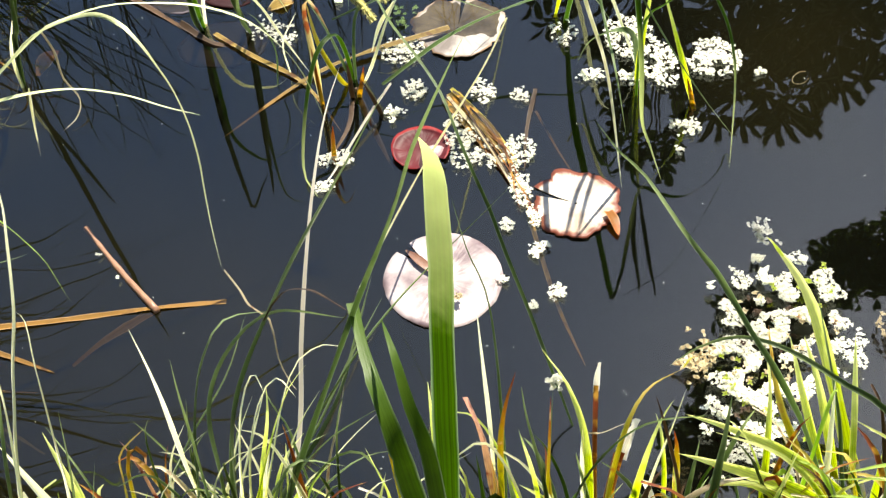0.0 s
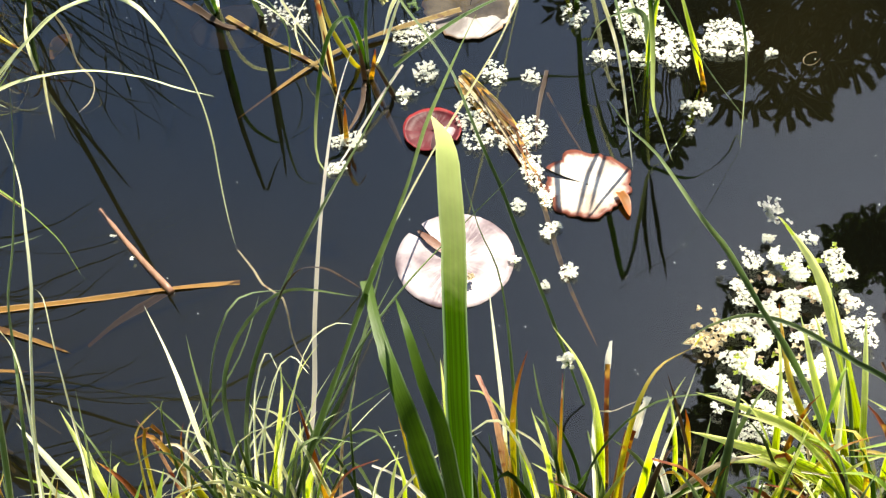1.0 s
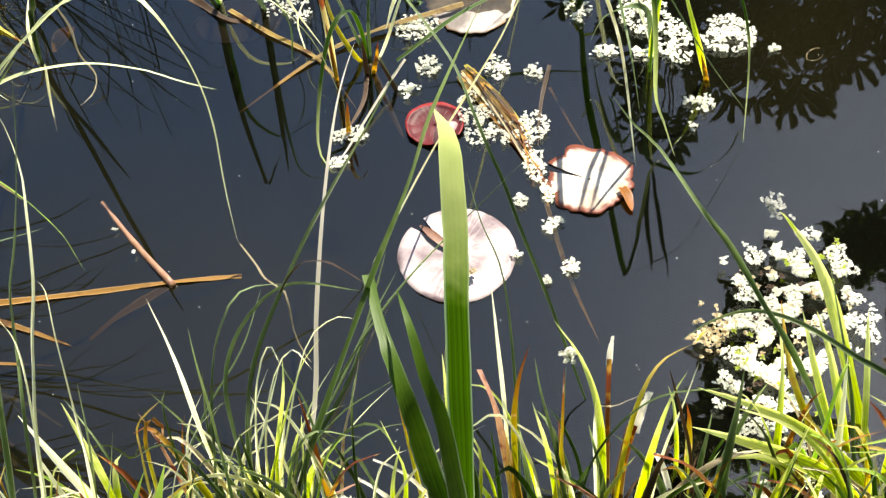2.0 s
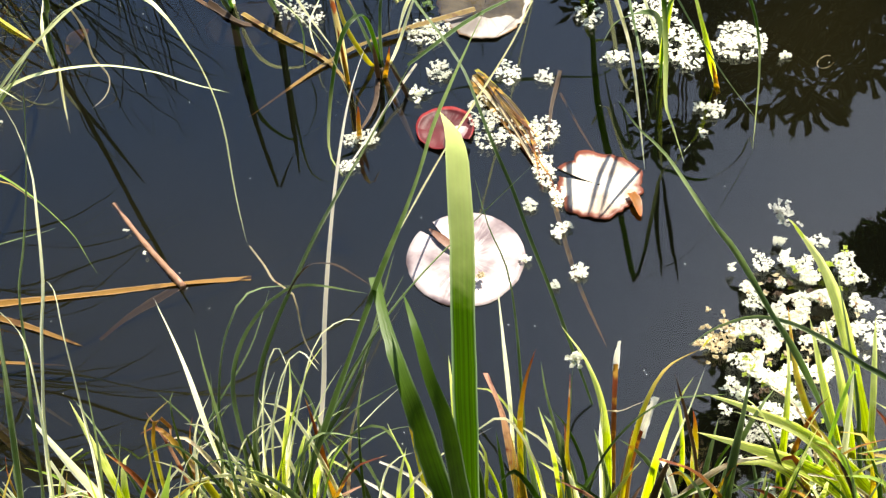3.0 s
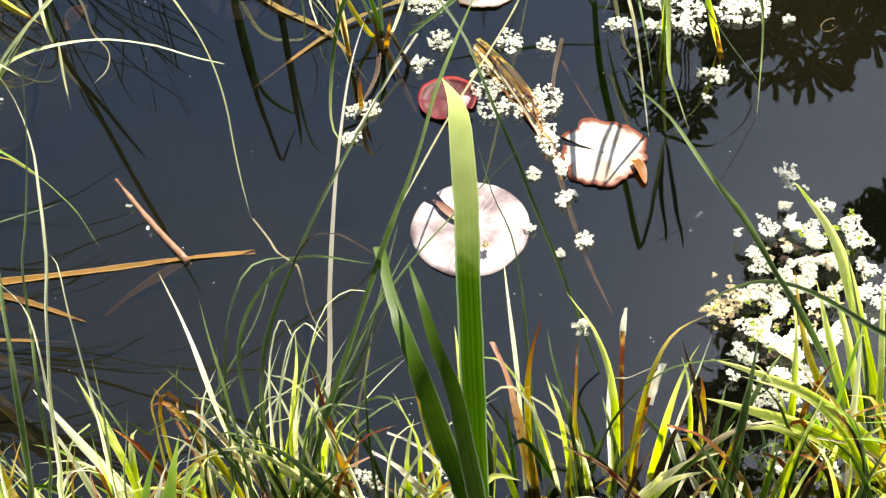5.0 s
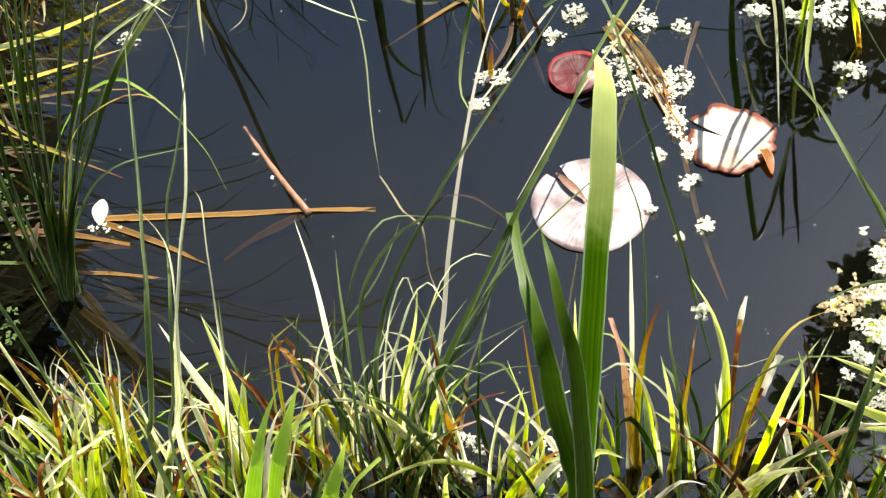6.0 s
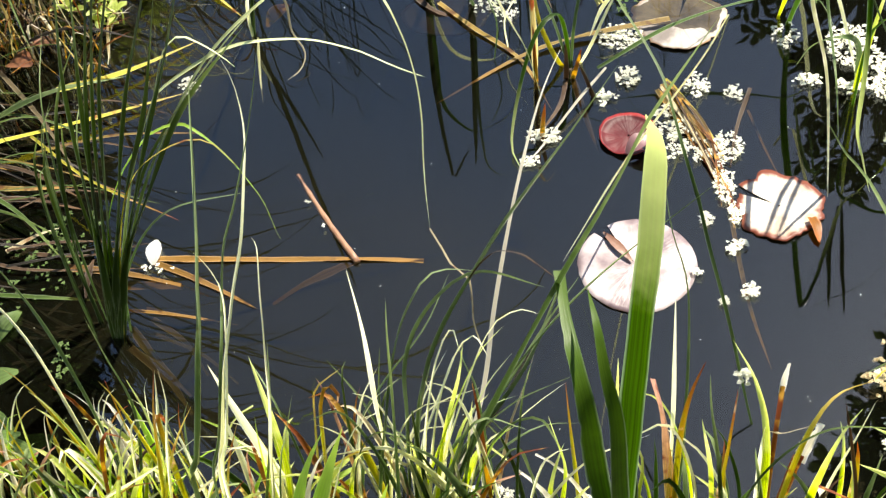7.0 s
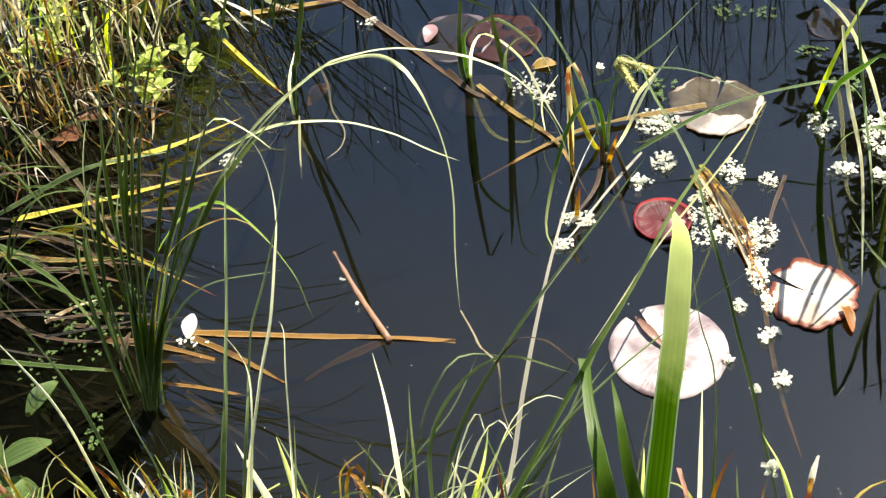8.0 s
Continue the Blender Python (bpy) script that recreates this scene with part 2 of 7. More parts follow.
M = {
    # iris: sunlit top and shaded foot put into the colour
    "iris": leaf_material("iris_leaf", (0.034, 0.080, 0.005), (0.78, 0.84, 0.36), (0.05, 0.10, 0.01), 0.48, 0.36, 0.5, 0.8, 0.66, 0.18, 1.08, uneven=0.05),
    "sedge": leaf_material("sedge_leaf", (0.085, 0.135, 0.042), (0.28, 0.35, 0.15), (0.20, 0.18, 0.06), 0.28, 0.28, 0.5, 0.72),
    # base raised towards white to carry the glare on upturned blades
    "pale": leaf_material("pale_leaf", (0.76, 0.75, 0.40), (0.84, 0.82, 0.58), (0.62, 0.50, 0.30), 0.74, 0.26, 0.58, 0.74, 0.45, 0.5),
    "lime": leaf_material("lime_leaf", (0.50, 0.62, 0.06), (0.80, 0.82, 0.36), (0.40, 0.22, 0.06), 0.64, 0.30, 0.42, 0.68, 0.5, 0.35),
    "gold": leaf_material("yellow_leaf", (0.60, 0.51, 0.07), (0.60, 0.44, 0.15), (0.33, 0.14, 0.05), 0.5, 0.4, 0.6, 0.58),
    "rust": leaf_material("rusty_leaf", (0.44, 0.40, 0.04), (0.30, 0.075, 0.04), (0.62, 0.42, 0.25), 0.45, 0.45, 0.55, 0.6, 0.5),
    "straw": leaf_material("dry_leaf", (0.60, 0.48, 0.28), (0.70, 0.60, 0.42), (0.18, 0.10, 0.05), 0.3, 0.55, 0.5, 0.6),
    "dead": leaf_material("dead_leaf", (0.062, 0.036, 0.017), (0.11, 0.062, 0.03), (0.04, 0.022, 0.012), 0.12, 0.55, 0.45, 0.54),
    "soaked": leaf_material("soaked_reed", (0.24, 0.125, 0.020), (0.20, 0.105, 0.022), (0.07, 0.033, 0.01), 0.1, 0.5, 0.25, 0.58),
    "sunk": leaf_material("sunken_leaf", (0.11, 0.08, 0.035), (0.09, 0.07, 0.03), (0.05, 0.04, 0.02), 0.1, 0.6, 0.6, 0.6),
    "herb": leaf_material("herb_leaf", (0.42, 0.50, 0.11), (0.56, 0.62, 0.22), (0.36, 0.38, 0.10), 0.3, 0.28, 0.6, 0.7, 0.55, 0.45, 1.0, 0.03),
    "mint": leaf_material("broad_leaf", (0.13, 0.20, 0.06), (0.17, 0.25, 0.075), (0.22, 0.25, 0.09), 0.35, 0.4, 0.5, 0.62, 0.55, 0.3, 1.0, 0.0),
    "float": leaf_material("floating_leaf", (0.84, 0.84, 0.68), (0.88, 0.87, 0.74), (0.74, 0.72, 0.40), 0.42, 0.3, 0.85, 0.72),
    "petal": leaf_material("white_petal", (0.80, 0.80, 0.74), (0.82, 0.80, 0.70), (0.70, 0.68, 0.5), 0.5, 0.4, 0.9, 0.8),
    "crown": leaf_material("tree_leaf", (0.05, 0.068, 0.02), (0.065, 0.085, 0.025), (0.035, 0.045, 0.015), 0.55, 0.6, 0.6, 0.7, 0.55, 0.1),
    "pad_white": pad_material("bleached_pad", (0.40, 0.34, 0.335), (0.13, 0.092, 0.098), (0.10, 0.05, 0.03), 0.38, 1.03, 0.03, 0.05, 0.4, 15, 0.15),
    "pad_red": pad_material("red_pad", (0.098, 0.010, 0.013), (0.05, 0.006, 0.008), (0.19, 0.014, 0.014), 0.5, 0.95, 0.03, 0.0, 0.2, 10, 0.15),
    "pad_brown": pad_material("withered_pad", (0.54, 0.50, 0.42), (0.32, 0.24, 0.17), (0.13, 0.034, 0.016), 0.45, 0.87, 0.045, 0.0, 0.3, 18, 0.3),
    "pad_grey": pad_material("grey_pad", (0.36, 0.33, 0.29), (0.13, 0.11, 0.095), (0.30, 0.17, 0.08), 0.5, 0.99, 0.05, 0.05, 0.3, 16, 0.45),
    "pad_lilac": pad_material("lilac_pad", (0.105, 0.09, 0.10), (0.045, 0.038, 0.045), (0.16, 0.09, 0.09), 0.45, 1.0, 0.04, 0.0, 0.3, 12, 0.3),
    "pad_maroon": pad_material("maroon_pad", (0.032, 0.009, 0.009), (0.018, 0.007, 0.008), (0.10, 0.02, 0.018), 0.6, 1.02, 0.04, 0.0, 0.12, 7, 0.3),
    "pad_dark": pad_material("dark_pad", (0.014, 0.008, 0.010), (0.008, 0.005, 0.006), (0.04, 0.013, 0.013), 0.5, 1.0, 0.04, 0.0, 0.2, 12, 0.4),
    # iris leaf again, its shade put into a darker colour
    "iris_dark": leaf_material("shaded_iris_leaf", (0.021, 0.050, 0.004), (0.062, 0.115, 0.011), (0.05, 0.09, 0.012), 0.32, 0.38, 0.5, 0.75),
    # dark green; on mirrored reeds the reflection's darkness is put into the colour
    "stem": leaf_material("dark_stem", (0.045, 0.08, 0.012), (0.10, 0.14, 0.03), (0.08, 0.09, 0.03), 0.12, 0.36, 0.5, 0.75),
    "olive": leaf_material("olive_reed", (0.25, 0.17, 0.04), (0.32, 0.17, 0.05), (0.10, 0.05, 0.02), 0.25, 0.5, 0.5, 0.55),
    # shaded foot and shine along the arch put into the colour
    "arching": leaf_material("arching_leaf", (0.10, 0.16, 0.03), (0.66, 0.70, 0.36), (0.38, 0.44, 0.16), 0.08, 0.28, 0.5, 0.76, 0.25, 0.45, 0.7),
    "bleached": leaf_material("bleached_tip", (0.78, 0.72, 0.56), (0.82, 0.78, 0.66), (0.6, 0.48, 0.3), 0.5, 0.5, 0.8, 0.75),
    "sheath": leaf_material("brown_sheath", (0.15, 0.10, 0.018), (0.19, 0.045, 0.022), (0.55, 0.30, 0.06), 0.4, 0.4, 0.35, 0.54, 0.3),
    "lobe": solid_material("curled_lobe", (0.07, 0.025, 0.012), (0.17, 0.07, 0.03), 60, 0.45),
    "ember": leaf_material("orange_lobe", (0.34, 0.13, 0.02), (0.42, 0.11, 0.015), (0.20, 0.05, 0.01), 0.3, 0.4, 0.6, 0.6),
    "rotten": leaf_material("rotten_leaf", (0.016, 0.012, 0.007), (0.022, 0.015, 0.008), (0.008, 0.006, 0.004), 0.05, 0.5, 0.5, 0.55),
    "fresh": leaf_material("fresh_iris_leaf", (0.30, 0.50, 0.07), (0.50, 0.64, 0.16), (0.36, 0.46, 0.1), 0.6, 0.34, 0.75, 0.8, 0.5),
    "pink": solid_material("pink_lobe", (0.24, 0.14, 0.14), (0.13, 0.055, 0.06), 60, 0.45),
    # near-black copy of the tree leaf, for a black mirror image
    "dark_crown": leaf_material("dark_tree_leaf", (0.022, 0.030, 0.012), (0.03, 0.04, 0.015), (0.015, 0.02, 0.01), 0.08, 0.6, 0.6, 0.7, 0.55, 0.1),
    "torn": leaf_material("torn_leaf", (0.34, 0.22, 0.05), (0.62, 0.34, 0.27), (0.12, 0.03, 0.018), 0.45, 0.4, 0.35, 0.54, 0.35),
    "tan": leaf_material("tan_leaf", (0.58, 0.46, 0.20), (0.60, 0.40, 0.20), (0.36, 0.12, 0.06), 0.45, 0.45, 0.6, 0.57),
    "stick": solid_material("wet_stick", (0.09, 0.038, 0.018), (0.40, 0.22, 0.13), 70, 0.45, 0.8, (1, 1, 0.4)),
    "seed": solid_material("catkin", (0.45, 0.42, 0.12), (0.62, 0.58, 0.22), 160, 0.6),
    "soil": solid_material("bank_soil", (0.018, 0.014, 0.009), (0.05, 0.038, 0.023), 40, 0.9, 1.0, None, (0.03, 0.034, 0.012)),
    "lawn": solid_material("short_lawn", (0.035, 0.055, 0.012), (0.08, 0.11, 0.03), 60, 0.9, 1.0, None, (0.06, 0.07, 0.025), 0.2),
    "hedge": solid_material("unseen_hedge", (0.025, 0.04, 0.012), (0.06, 0.085, 0.025), 14, 0.7, 1.0, None, (0.02, 0.03, 0.01), 0.2),
    "silt": solid_material("black_silt", (0.0012, 0.0012, 0.001), (0.003, 0.0028, 0.002), 20, 0.95, 0.6, None, None, 0.0),
    "bark": solid_material("bark", (0.07, 0.05, 0.035), (0.14, 0.11, 0.08), 25, 0.9, 1.0, (1, 1, 0.2)),
    "water": water_material(),
}


# ---- builders ----
def thing(name, label, category, at, group="", kind=""):
    ob = new(name)
    ob.empty_display_size = 0.02
    ob.location = at
    return tagged(ob, label, category, group, kind)


def part(name, bm, material, parent, label=""):
    me = bpy.data.meshes.new(name)
    bm.normal_update()
    bm.to_mesh(me)
    bm.free()
    for f in me.polygons:
        f.use_smooth = True
    me.materials.append(M[material])
    ob = new(name, me)
    if parent is not None:
        ob.parent = parent
        ob.matrix_parent_inverse = Matrix.Translation(parent.location).inverted()
    return tagged(ob, label)


def spline(points, n):
    """n + 1 places along a smooth curve through the points, even along each stretch."""
    p = [Vector(q) for q in points]
    if len(p) == 2:
        return [p[0].lerp(p[1], i / n) for i in range(n + 1)]
    p = [p[0] * 2 - p[1]] + p + [p[-1] * 2 - p[-2]]
    lens = [(p[i + 1] - p[i]).length for i in range(1, len(p) - 2)]
    total, out = sum(lens), []
    for i in range(n + 1):
        d, k = total * i / n, 0
        while k < len(lens) - 1 and d > lens[k]:
            d -= lens[k]
            k += 1
        u = min(d / max(lens[k], 1e-6), 1)
        a, b, c, e = p[k], p[k + 1], p[k + 2], p[k + 3]
        out.append(0.5 * (2 * b + (c - a) * u + (2 * a - 5 * b + 4 * c - e) * u * u + (3 * b - a - 3 * c + e) * u ** 3))
    return out


def strip(bm, line, width, fold=0.22, turn=0.0, blunt=0.0, base=0.6, flat=False, sharp=2.6, nick=0.0, sway=0.3):
    """A leaf blade along a line, folded along its midrib, pointed at its end. UV: across, along. flat: it lies level."""
    uv = bm.loops.layers.uv.verify()
    n, rows = len(line) - 1, []
    lean = Vector((line[-1].x - line[0].x, line[-1].y - line[0].y, 0))
    across = Vector((-lean.y, lean.x, 0)).normalized() if lean.length > 0.01 else Vector((1, 0, 0))
    across = -across if across.x < 0 else across
    twist = min(1.0, lean.length / 0.15) * 0.9
    for i, c in enumerate(line):
        t = (line[min(i + 1, n)] - line[max(i - 1, 0)]).normalized()
        s = i / n
        u = min(1.0, s / 0.5)
        side = t.cross(Vector((0, 0, 1))) if flat else Vector((1, 0, 0)).lerp(across, twist * u * u * (3 - 2 * u))
        side = (side - t * side.dot(t)).normalized()
        if not flat:
            side = Matrix.Rotation(turn, 3, t) @ side
        w = width * (base + (1 - base) * min(1, s * 4)) * max(blunt, (1 - s ** sharp) ** 0.8) * 0.5
        w *= 1 + (0.3 if flat else 0.07) * noise.noise(c * 40)
        tilt = Matrix.Rotation(0.6 * noise.noise(c * 14 + Vector((width * 900, 0, 0))), 3, t) @ side if flat else Matrix.Rotation(sway * math.sin(i * 0.35 + width * 900), 3, t) @ side
        up = tilt.cross(t) * (w * fold)
        left = w * max(0.1, 1 - nick * 1.6 * max(0, noise.noise(Vector((s * 9, 3.3, 0)))) - nick * 0.9 * max(0, noise.noise(Vector((s * 33, 1.3, 0)))))
        rows.append([bm.verts.new(c - tilt * left + up), bm.verts.new(c - up), bm.verts.new(c + tilt * w + up)])
    for i in range(n):
        for j in range(2):
            f = bm.faces.new((rows[i][j], rows[i][j + 1], rows[i + 1][j + 1], rows[i + 1][j]))
            for loop, (u, v) in zip(f.loops, ((j, i), (j + 1, i), (j + 1, i + 1), (j, i + 1))):
                loop[uv].uv = (u / 2, v / n)


def tube(bm, line, r0, r1, sides=7, wobble=0.0):
    uv = bm.loops.layers.uv.verify()
    n, rings = len(line) - 1, []
    for i, c in enumerate(line):
        t = (line[min(i + 1, n)] - line[max(i - 1, 0)]).normalized()
        a = t.orthogonal().normalized()
        b = t.cross(a)
        r = r0 + (r1 - r0) * i / n
        r *= 1 + wobble * noise.noise(c * 90)
        rings.append([bm.verts.new(c + (a * math.cos(k * math.tau / sides) + b * math.sin(k * math.tau / sides)) * r) for k in range(sides)])
    for i in range(n):
        for k in range(sides):
            f = bm.faces.new((rings[i][k], rings[i][(k + 1) % sides], rings[i + 1][(k + 1) % sides], rings[i + 1][k]))
            for loop, (u, v) in zip(f.loops, ((k, i), (k + 1, i), (k + 1, i + 1), (k, i + 1))):
                loop[uv].uv = (u / sides, v / n)
    bm.faces.new(rings[0][::-1])
    bm.faces.new(rings[-1])


def blade(parent, points, mm, material, name="blade", label="", turn=0.0, fold=0.22, blunt=0.0, n=16, base=0.6, flat=False, sharp=2.6, nick=0.0, sway=0.3):
    bm = bmesh.new()
    reach = sum((Vector(a) - Vector(b)).length for a, b in zip(points, points[1:]))
    strip(bm, spline(points, max(n, int(reach / 0.02))), mm / 1000, fold, turn, blunt, base, flat, sharp, nick, sway)
    return part(name, bm, material, parent, label)


def rod(name, label, category, points, r0, r1, material, wobble=0.25):
    bm = bmesh.new()
    tube(bm, spline(points, 14), r0, r1, 8, wobble)
    ob = part(name, bm, material, None)
    return tagged(ob, label, category)


def oval(bm, c, along, normal, length, width, curl=0.15, n=5):
    """A small rounded leaf from c along a direction."""
    uv = bm.loops.layers.uv.verify()
    a = along.normalized()
    nrm = (normal - a * normal.dot(a)).normalized()
    s = a.cross(nrm)
    rows = []
    for i in range(n + 1):
        u = i / n
        w = width * 0.5 * math.sin(math.pi * min(max(u, 0.04), 0.97)) ** 0.7
        mid = c + a * (length * u) + nrm * (length * curl * math.sin(math.pi * u))
        rows.append([bm.verts.new(mid - s * w + nrm * w * 0.25), bm.verts.new(mid), bm.verts.new(mid + s * w + nrm * w * 0.25)])
    for i in range(n):
        for j in range(2):
            f = bm.faces.new((rows[i][j], rows[i][j + 1], rows[i + 1][j + 1], rows[i + 1][j]))
            for loop, (x, v) in zip(f.loops, ((j, i), (j + 1, i), (j + 1, i + 1), (j, i + 1))):
                loop[uv].uv = (x / 2, v / n * 0.8)


# ---- ground and water ----
def pond_edge(a):
    """The pond's edge in the direction a from its middle."""
    c, s = math.cos(a), math.sin(a)
    r = 1.0 / (abs(c / (1.82 if c < 0 else 2.3)) ** 5.0 + abs(s / (1.40 if s < 0 else 1.9)) ** 5.0) ** 0.2
    return r * (1 + 0.02 * math.sin(5 * a + 1) + 0.012 * math.sin(13 * a))


MID = Vector((0.5, 2.06, 0))


def ground():
    bm = bmesh.new()
    rings = ((0.0, -0.62), (0.5, -0.6), (0.85, -0.5), (0.97, -0.22), (1.0, -0.03), (1.03, 0.035), (1.10, 0.075), (1.35, 0.10), (2.2, 0.12), (5, 0.15), (20, 0.2), (120, 0.2), (1500, 0.2))
    n, rows = 144, []
    for f, z in rings[1:]:
        row = []
        for k in range(n):
            a = k * math.tau / n
            r = pond_edge(a) * f
            p = MID + Vector((math.cos(a) * r, math.sin(a) * r, 0))
            p.z = z + (0.03 * noise.noise(p * 4) + 0.015 * noise.noise(p * 15) if 0.9 < f < 6 else 0)
            row.append(bm.verts.new(p))
        rows.append(row)
    mid = bm.verts.new(MID + Vector((0, 0, -0.62)))
    for k in range(n):
        bm.faces.new((mid, rows[0][k], rows[0][(k + 1) % n]))
        for a, b in zip(rows, rows[1:]):
            bm.faces.new((a[k], b[k], b[(k + 1) % n], a[(k + 1) % n]))
    ob = part("ground", bm, "soil", None)
    ob.data.materials.append(M["silt"])
    ob.data.materials.append(M["lawn"])
    for f in ob.data.polygons:
        f.material_index = 1 if f.center.z < -0.03 else 2 if f.center.z > 0.108 else 0
    tagged(ob, "dark damp soil bank, pond bed and short lawn around", "ground", "", "structure")


def water():
    bm = bmesh.new()
    ring = [bm.verts.new(MID + Vector((math.cos(a), math.sin(a), 0)) * (pond_edge(a) * 1.02)) for a in (k * math.tau / 144 for k in range(144))]
    bm.faces.new(ring)
    tagged(part("water", bm, "water", None), "still dark pond water that mirrors the sky", "water", "", "structure")


ground()
water()


# ---- lily pads ----
def lily_pad(label, at, radius, notch, gap, material, rim=0.0, wave=0.0, squash=1.0, ragged=0.0, tilt=(0, 0), seed=1):
    """A floating round leaf, slit from its rim to its middle in the direction notch (degrees)."""
    bm = bmesh.new()
    uv = bm.loops.layers.uv.verify()
    nr, na = 9, 56
    top, low = [], []
    for i in range(nr + 1):
        u = i / nr
        row, row2 = [], []
        for k in range(na + 1):
            s = k / na
            a = radians(notch + gap / 2 * (0.35 + 0.65 * u) + (360 - gap * (0.35 + 0.65 * u)) * s)
            q = Vector((math.cos(a), math.sin(a), seed))
            r = radius * (1 + ragged * noise.noise(q * 2.2) + ragged * 0.6 * noise.noise(q * 7)) * u
            r = max(r, 0.002)
            z = 0.0022 + rim * max(0, (u - 0.72) / 0.28) ** 2 * (0.65 + 0.6 * noise.noise(q * 1.6)) + wave * u * u * noise.noise(q * 1.9 + Vector((0, 0, 5)))
            z += wave * 0.35 * noise.noise(Vector((q.x * u * 3, q.y * u * 3, seed)))
            p = Vector((math.cos(a) * r, math.sin(a) * r * squash, max(z, 0.0014)))
            p.z += max(0, p.x * tilt[0] + p.y * tilt[1])
            row.append(bm.verts.new(p + Vector(at)))
            row2.append(bm.verts.new(p + Vector(at) - Vector((0, 0, 0.0010))))
        top.append(row)
        low.append(row2)
    for i in range(nr):
        for k in range(na):
            f = bm.faces.new((top[i][k], top[i + 1][k], top[i + 1][k + 1], top[i][k + 1]))
            for loop, (x, y) in zip(f.loops, ((k, i), (k, i + 1), (k + 1, i + 1), (k + 1, i))):
                loop[uv].uv = (x / na, y / nr)
            f = bm.faces.new((low[i][k], low[i][k + 1], low[i + 1][k + 1], low[i + 1][k]))
            for loop in f.loops:
                loop[uv].uv = (k / na, 0.5)
    for k in range(na):
        f = bm.faces.new((top[nr][k], low[nr][k], low[nr][k + 1], top[nr][k + 1]))
        for loop in f.loops:
            loop[uv].uv = (k / na, 1)
    ob = part("lily_pad", bm, material, None)
    return tagged(ob, label, "lily pad", "lily pads on the pond")


pad = lily_pad("bleached pinkish-white lily pad floating flat on the water", (0.045, 1.238, 0.000), 0.091, 127, 16, "pad_white", 0.0, 0.0015, 1.0, 0.03, seed=3)
bm = bmesh.new()
oval(bm, Vector((0.037, 1.242, 0.007)), Vector((-0.010, 1.306, 0.007)) - Vector((0.037, 1.242, 0.007)), Vector((0, 0, 1)), 0.072, 0.015, 0.02)
part("curled_lobe", bm, "lobe", pad, "brown curled edge of the slit")
pad = lily_pad("small dark red lily pad with an upturned rim", (0.040, 1.512, -0.000), 0.049, -48, 14, "pad_red", 0.009, 0.004, 1.0, 0.03, seed=8)
bm = bmesh.new()
oval(bm, Vector((0.035, 1.463, 0.012)), Vector((0.035, 0.022, 0.012)), Vector((0, -0.2, 1)), 0.05, 0.03, 0.2)
part("curled_lobe", bm, "pink", pad, "pink folded lobe beside the slit")
pad = lily_pad("withered cream lily pad with a ragged brown rim", (0.271, 1.354, 0.000), 0.068, 150, 13, "pad_brown", 0.002, 0.003, 1.0, 0.2, seed=5)
bm = bmesh.new()
strip(bm, spline([(0.317, 1.324, 0.009), (0.322, 1.304, 0.011), (0.324, 1.275, 0.006)], 10), 0.020, 0.15, flat=True, base=0.9)
part("curled_lobe", bm, "ember", pad, "orange curled tip")
lily_pad("dull grey lily pad with a tan nibbled edge", (0.137, 1.797, -0.0032), 0.080, 75, 8, "pad_grey", 0.002, 0.003, 1.0, 0.2, tilt=(0.0, -0.05), seed=12)
pad = lily_pad("dark lilac lily pad far out on the water", (-0.357, 2.002, -0.004), 0.075, 200, 10, "pad_lilac", 0.003, 0.003, 1.0, 0.06, seed=14)
bm = bmesh.new()
oval(bm, Vector((-0.411, 1.985, 0.004)), Vector((-0.398, 2.049, 0.008)) - Vector((-0.411, 1.985, 0.004)), Vector((0.2, 0, 1)), 0.05, 0.03, 0.12)
part("curled_lobe", bm, "pink", pad, "pink upturned lobe")
lily_pad("dark red-brown lily pad far out on the water", (-0.260, 1.997, -0.002), 0.072, 300, 14, "pad_maroon", 0.004, 0.004, 1.0, 0.1, seed=16)
lily_pad("dull dark lily pad at the far side", (0.368, 2.025, -0.004), 0.05, 100, 14, "pad_dark", 0.003, 0.006, 1.0, 0.1, seed=19)
lily_pad("dark brown lily pad lying half sunk", (-0.286, 1.837, -0.009), 0.085, 130, 14, "pad_dark", 0.0, 0.002, 0.7, 0.08, seed=21)


# ---- drifting reeds and sticks ----
rod("stick", "short wet reddish-brown stick at the water surface", "stick", [(-0.514, 1.439, -0.004), (-0.453, 1.337, 0.000), (-0.393, 1.247, 0.004)], 0.0042, 0.0055, "stick")


def drifting(label, points, mm, material, **kw):
    ob = blade(None, points, mm, material, "drifting_reed", fold=0.1, base=1.0, flat=True, **kw)
    return tagged(ob, label, "reed", "dead reeds in the water")


drifting("soaked orange-brown reed leaf lying in the water surface", [(-0.737, 1.258, 0.004), (-0.617, 1.256, 0.003), (-0.514, 1.255, 0.002), (-0.394, 1.255, 0.002), (-0.288, 1.251, 0.000)], 10.5, "soaked", blunt=0.8)
drifting("soaked orange-brown reed leaf floating aslant", [(-0.731, 1.254, 0.003), (-0.636, 1.210, 0.003), (-0.542, 1.158, 0.002)], 10, "soaked")
drifting("sunken brown reed leaf", [(-0.872, 1.242, 0.003), (-0.773, 1.230, 0.003), (-0.673, 1.206, 0.001)], 12, "soaked", blunt=0.5)
drifting("sunken brown reed leaf", [(-0.789, 1.164, -0.006), (-0.684, 1.150, 0.002), (-0.569, 1.131, -0.003)], 6, "soaked", blunt=0.3)
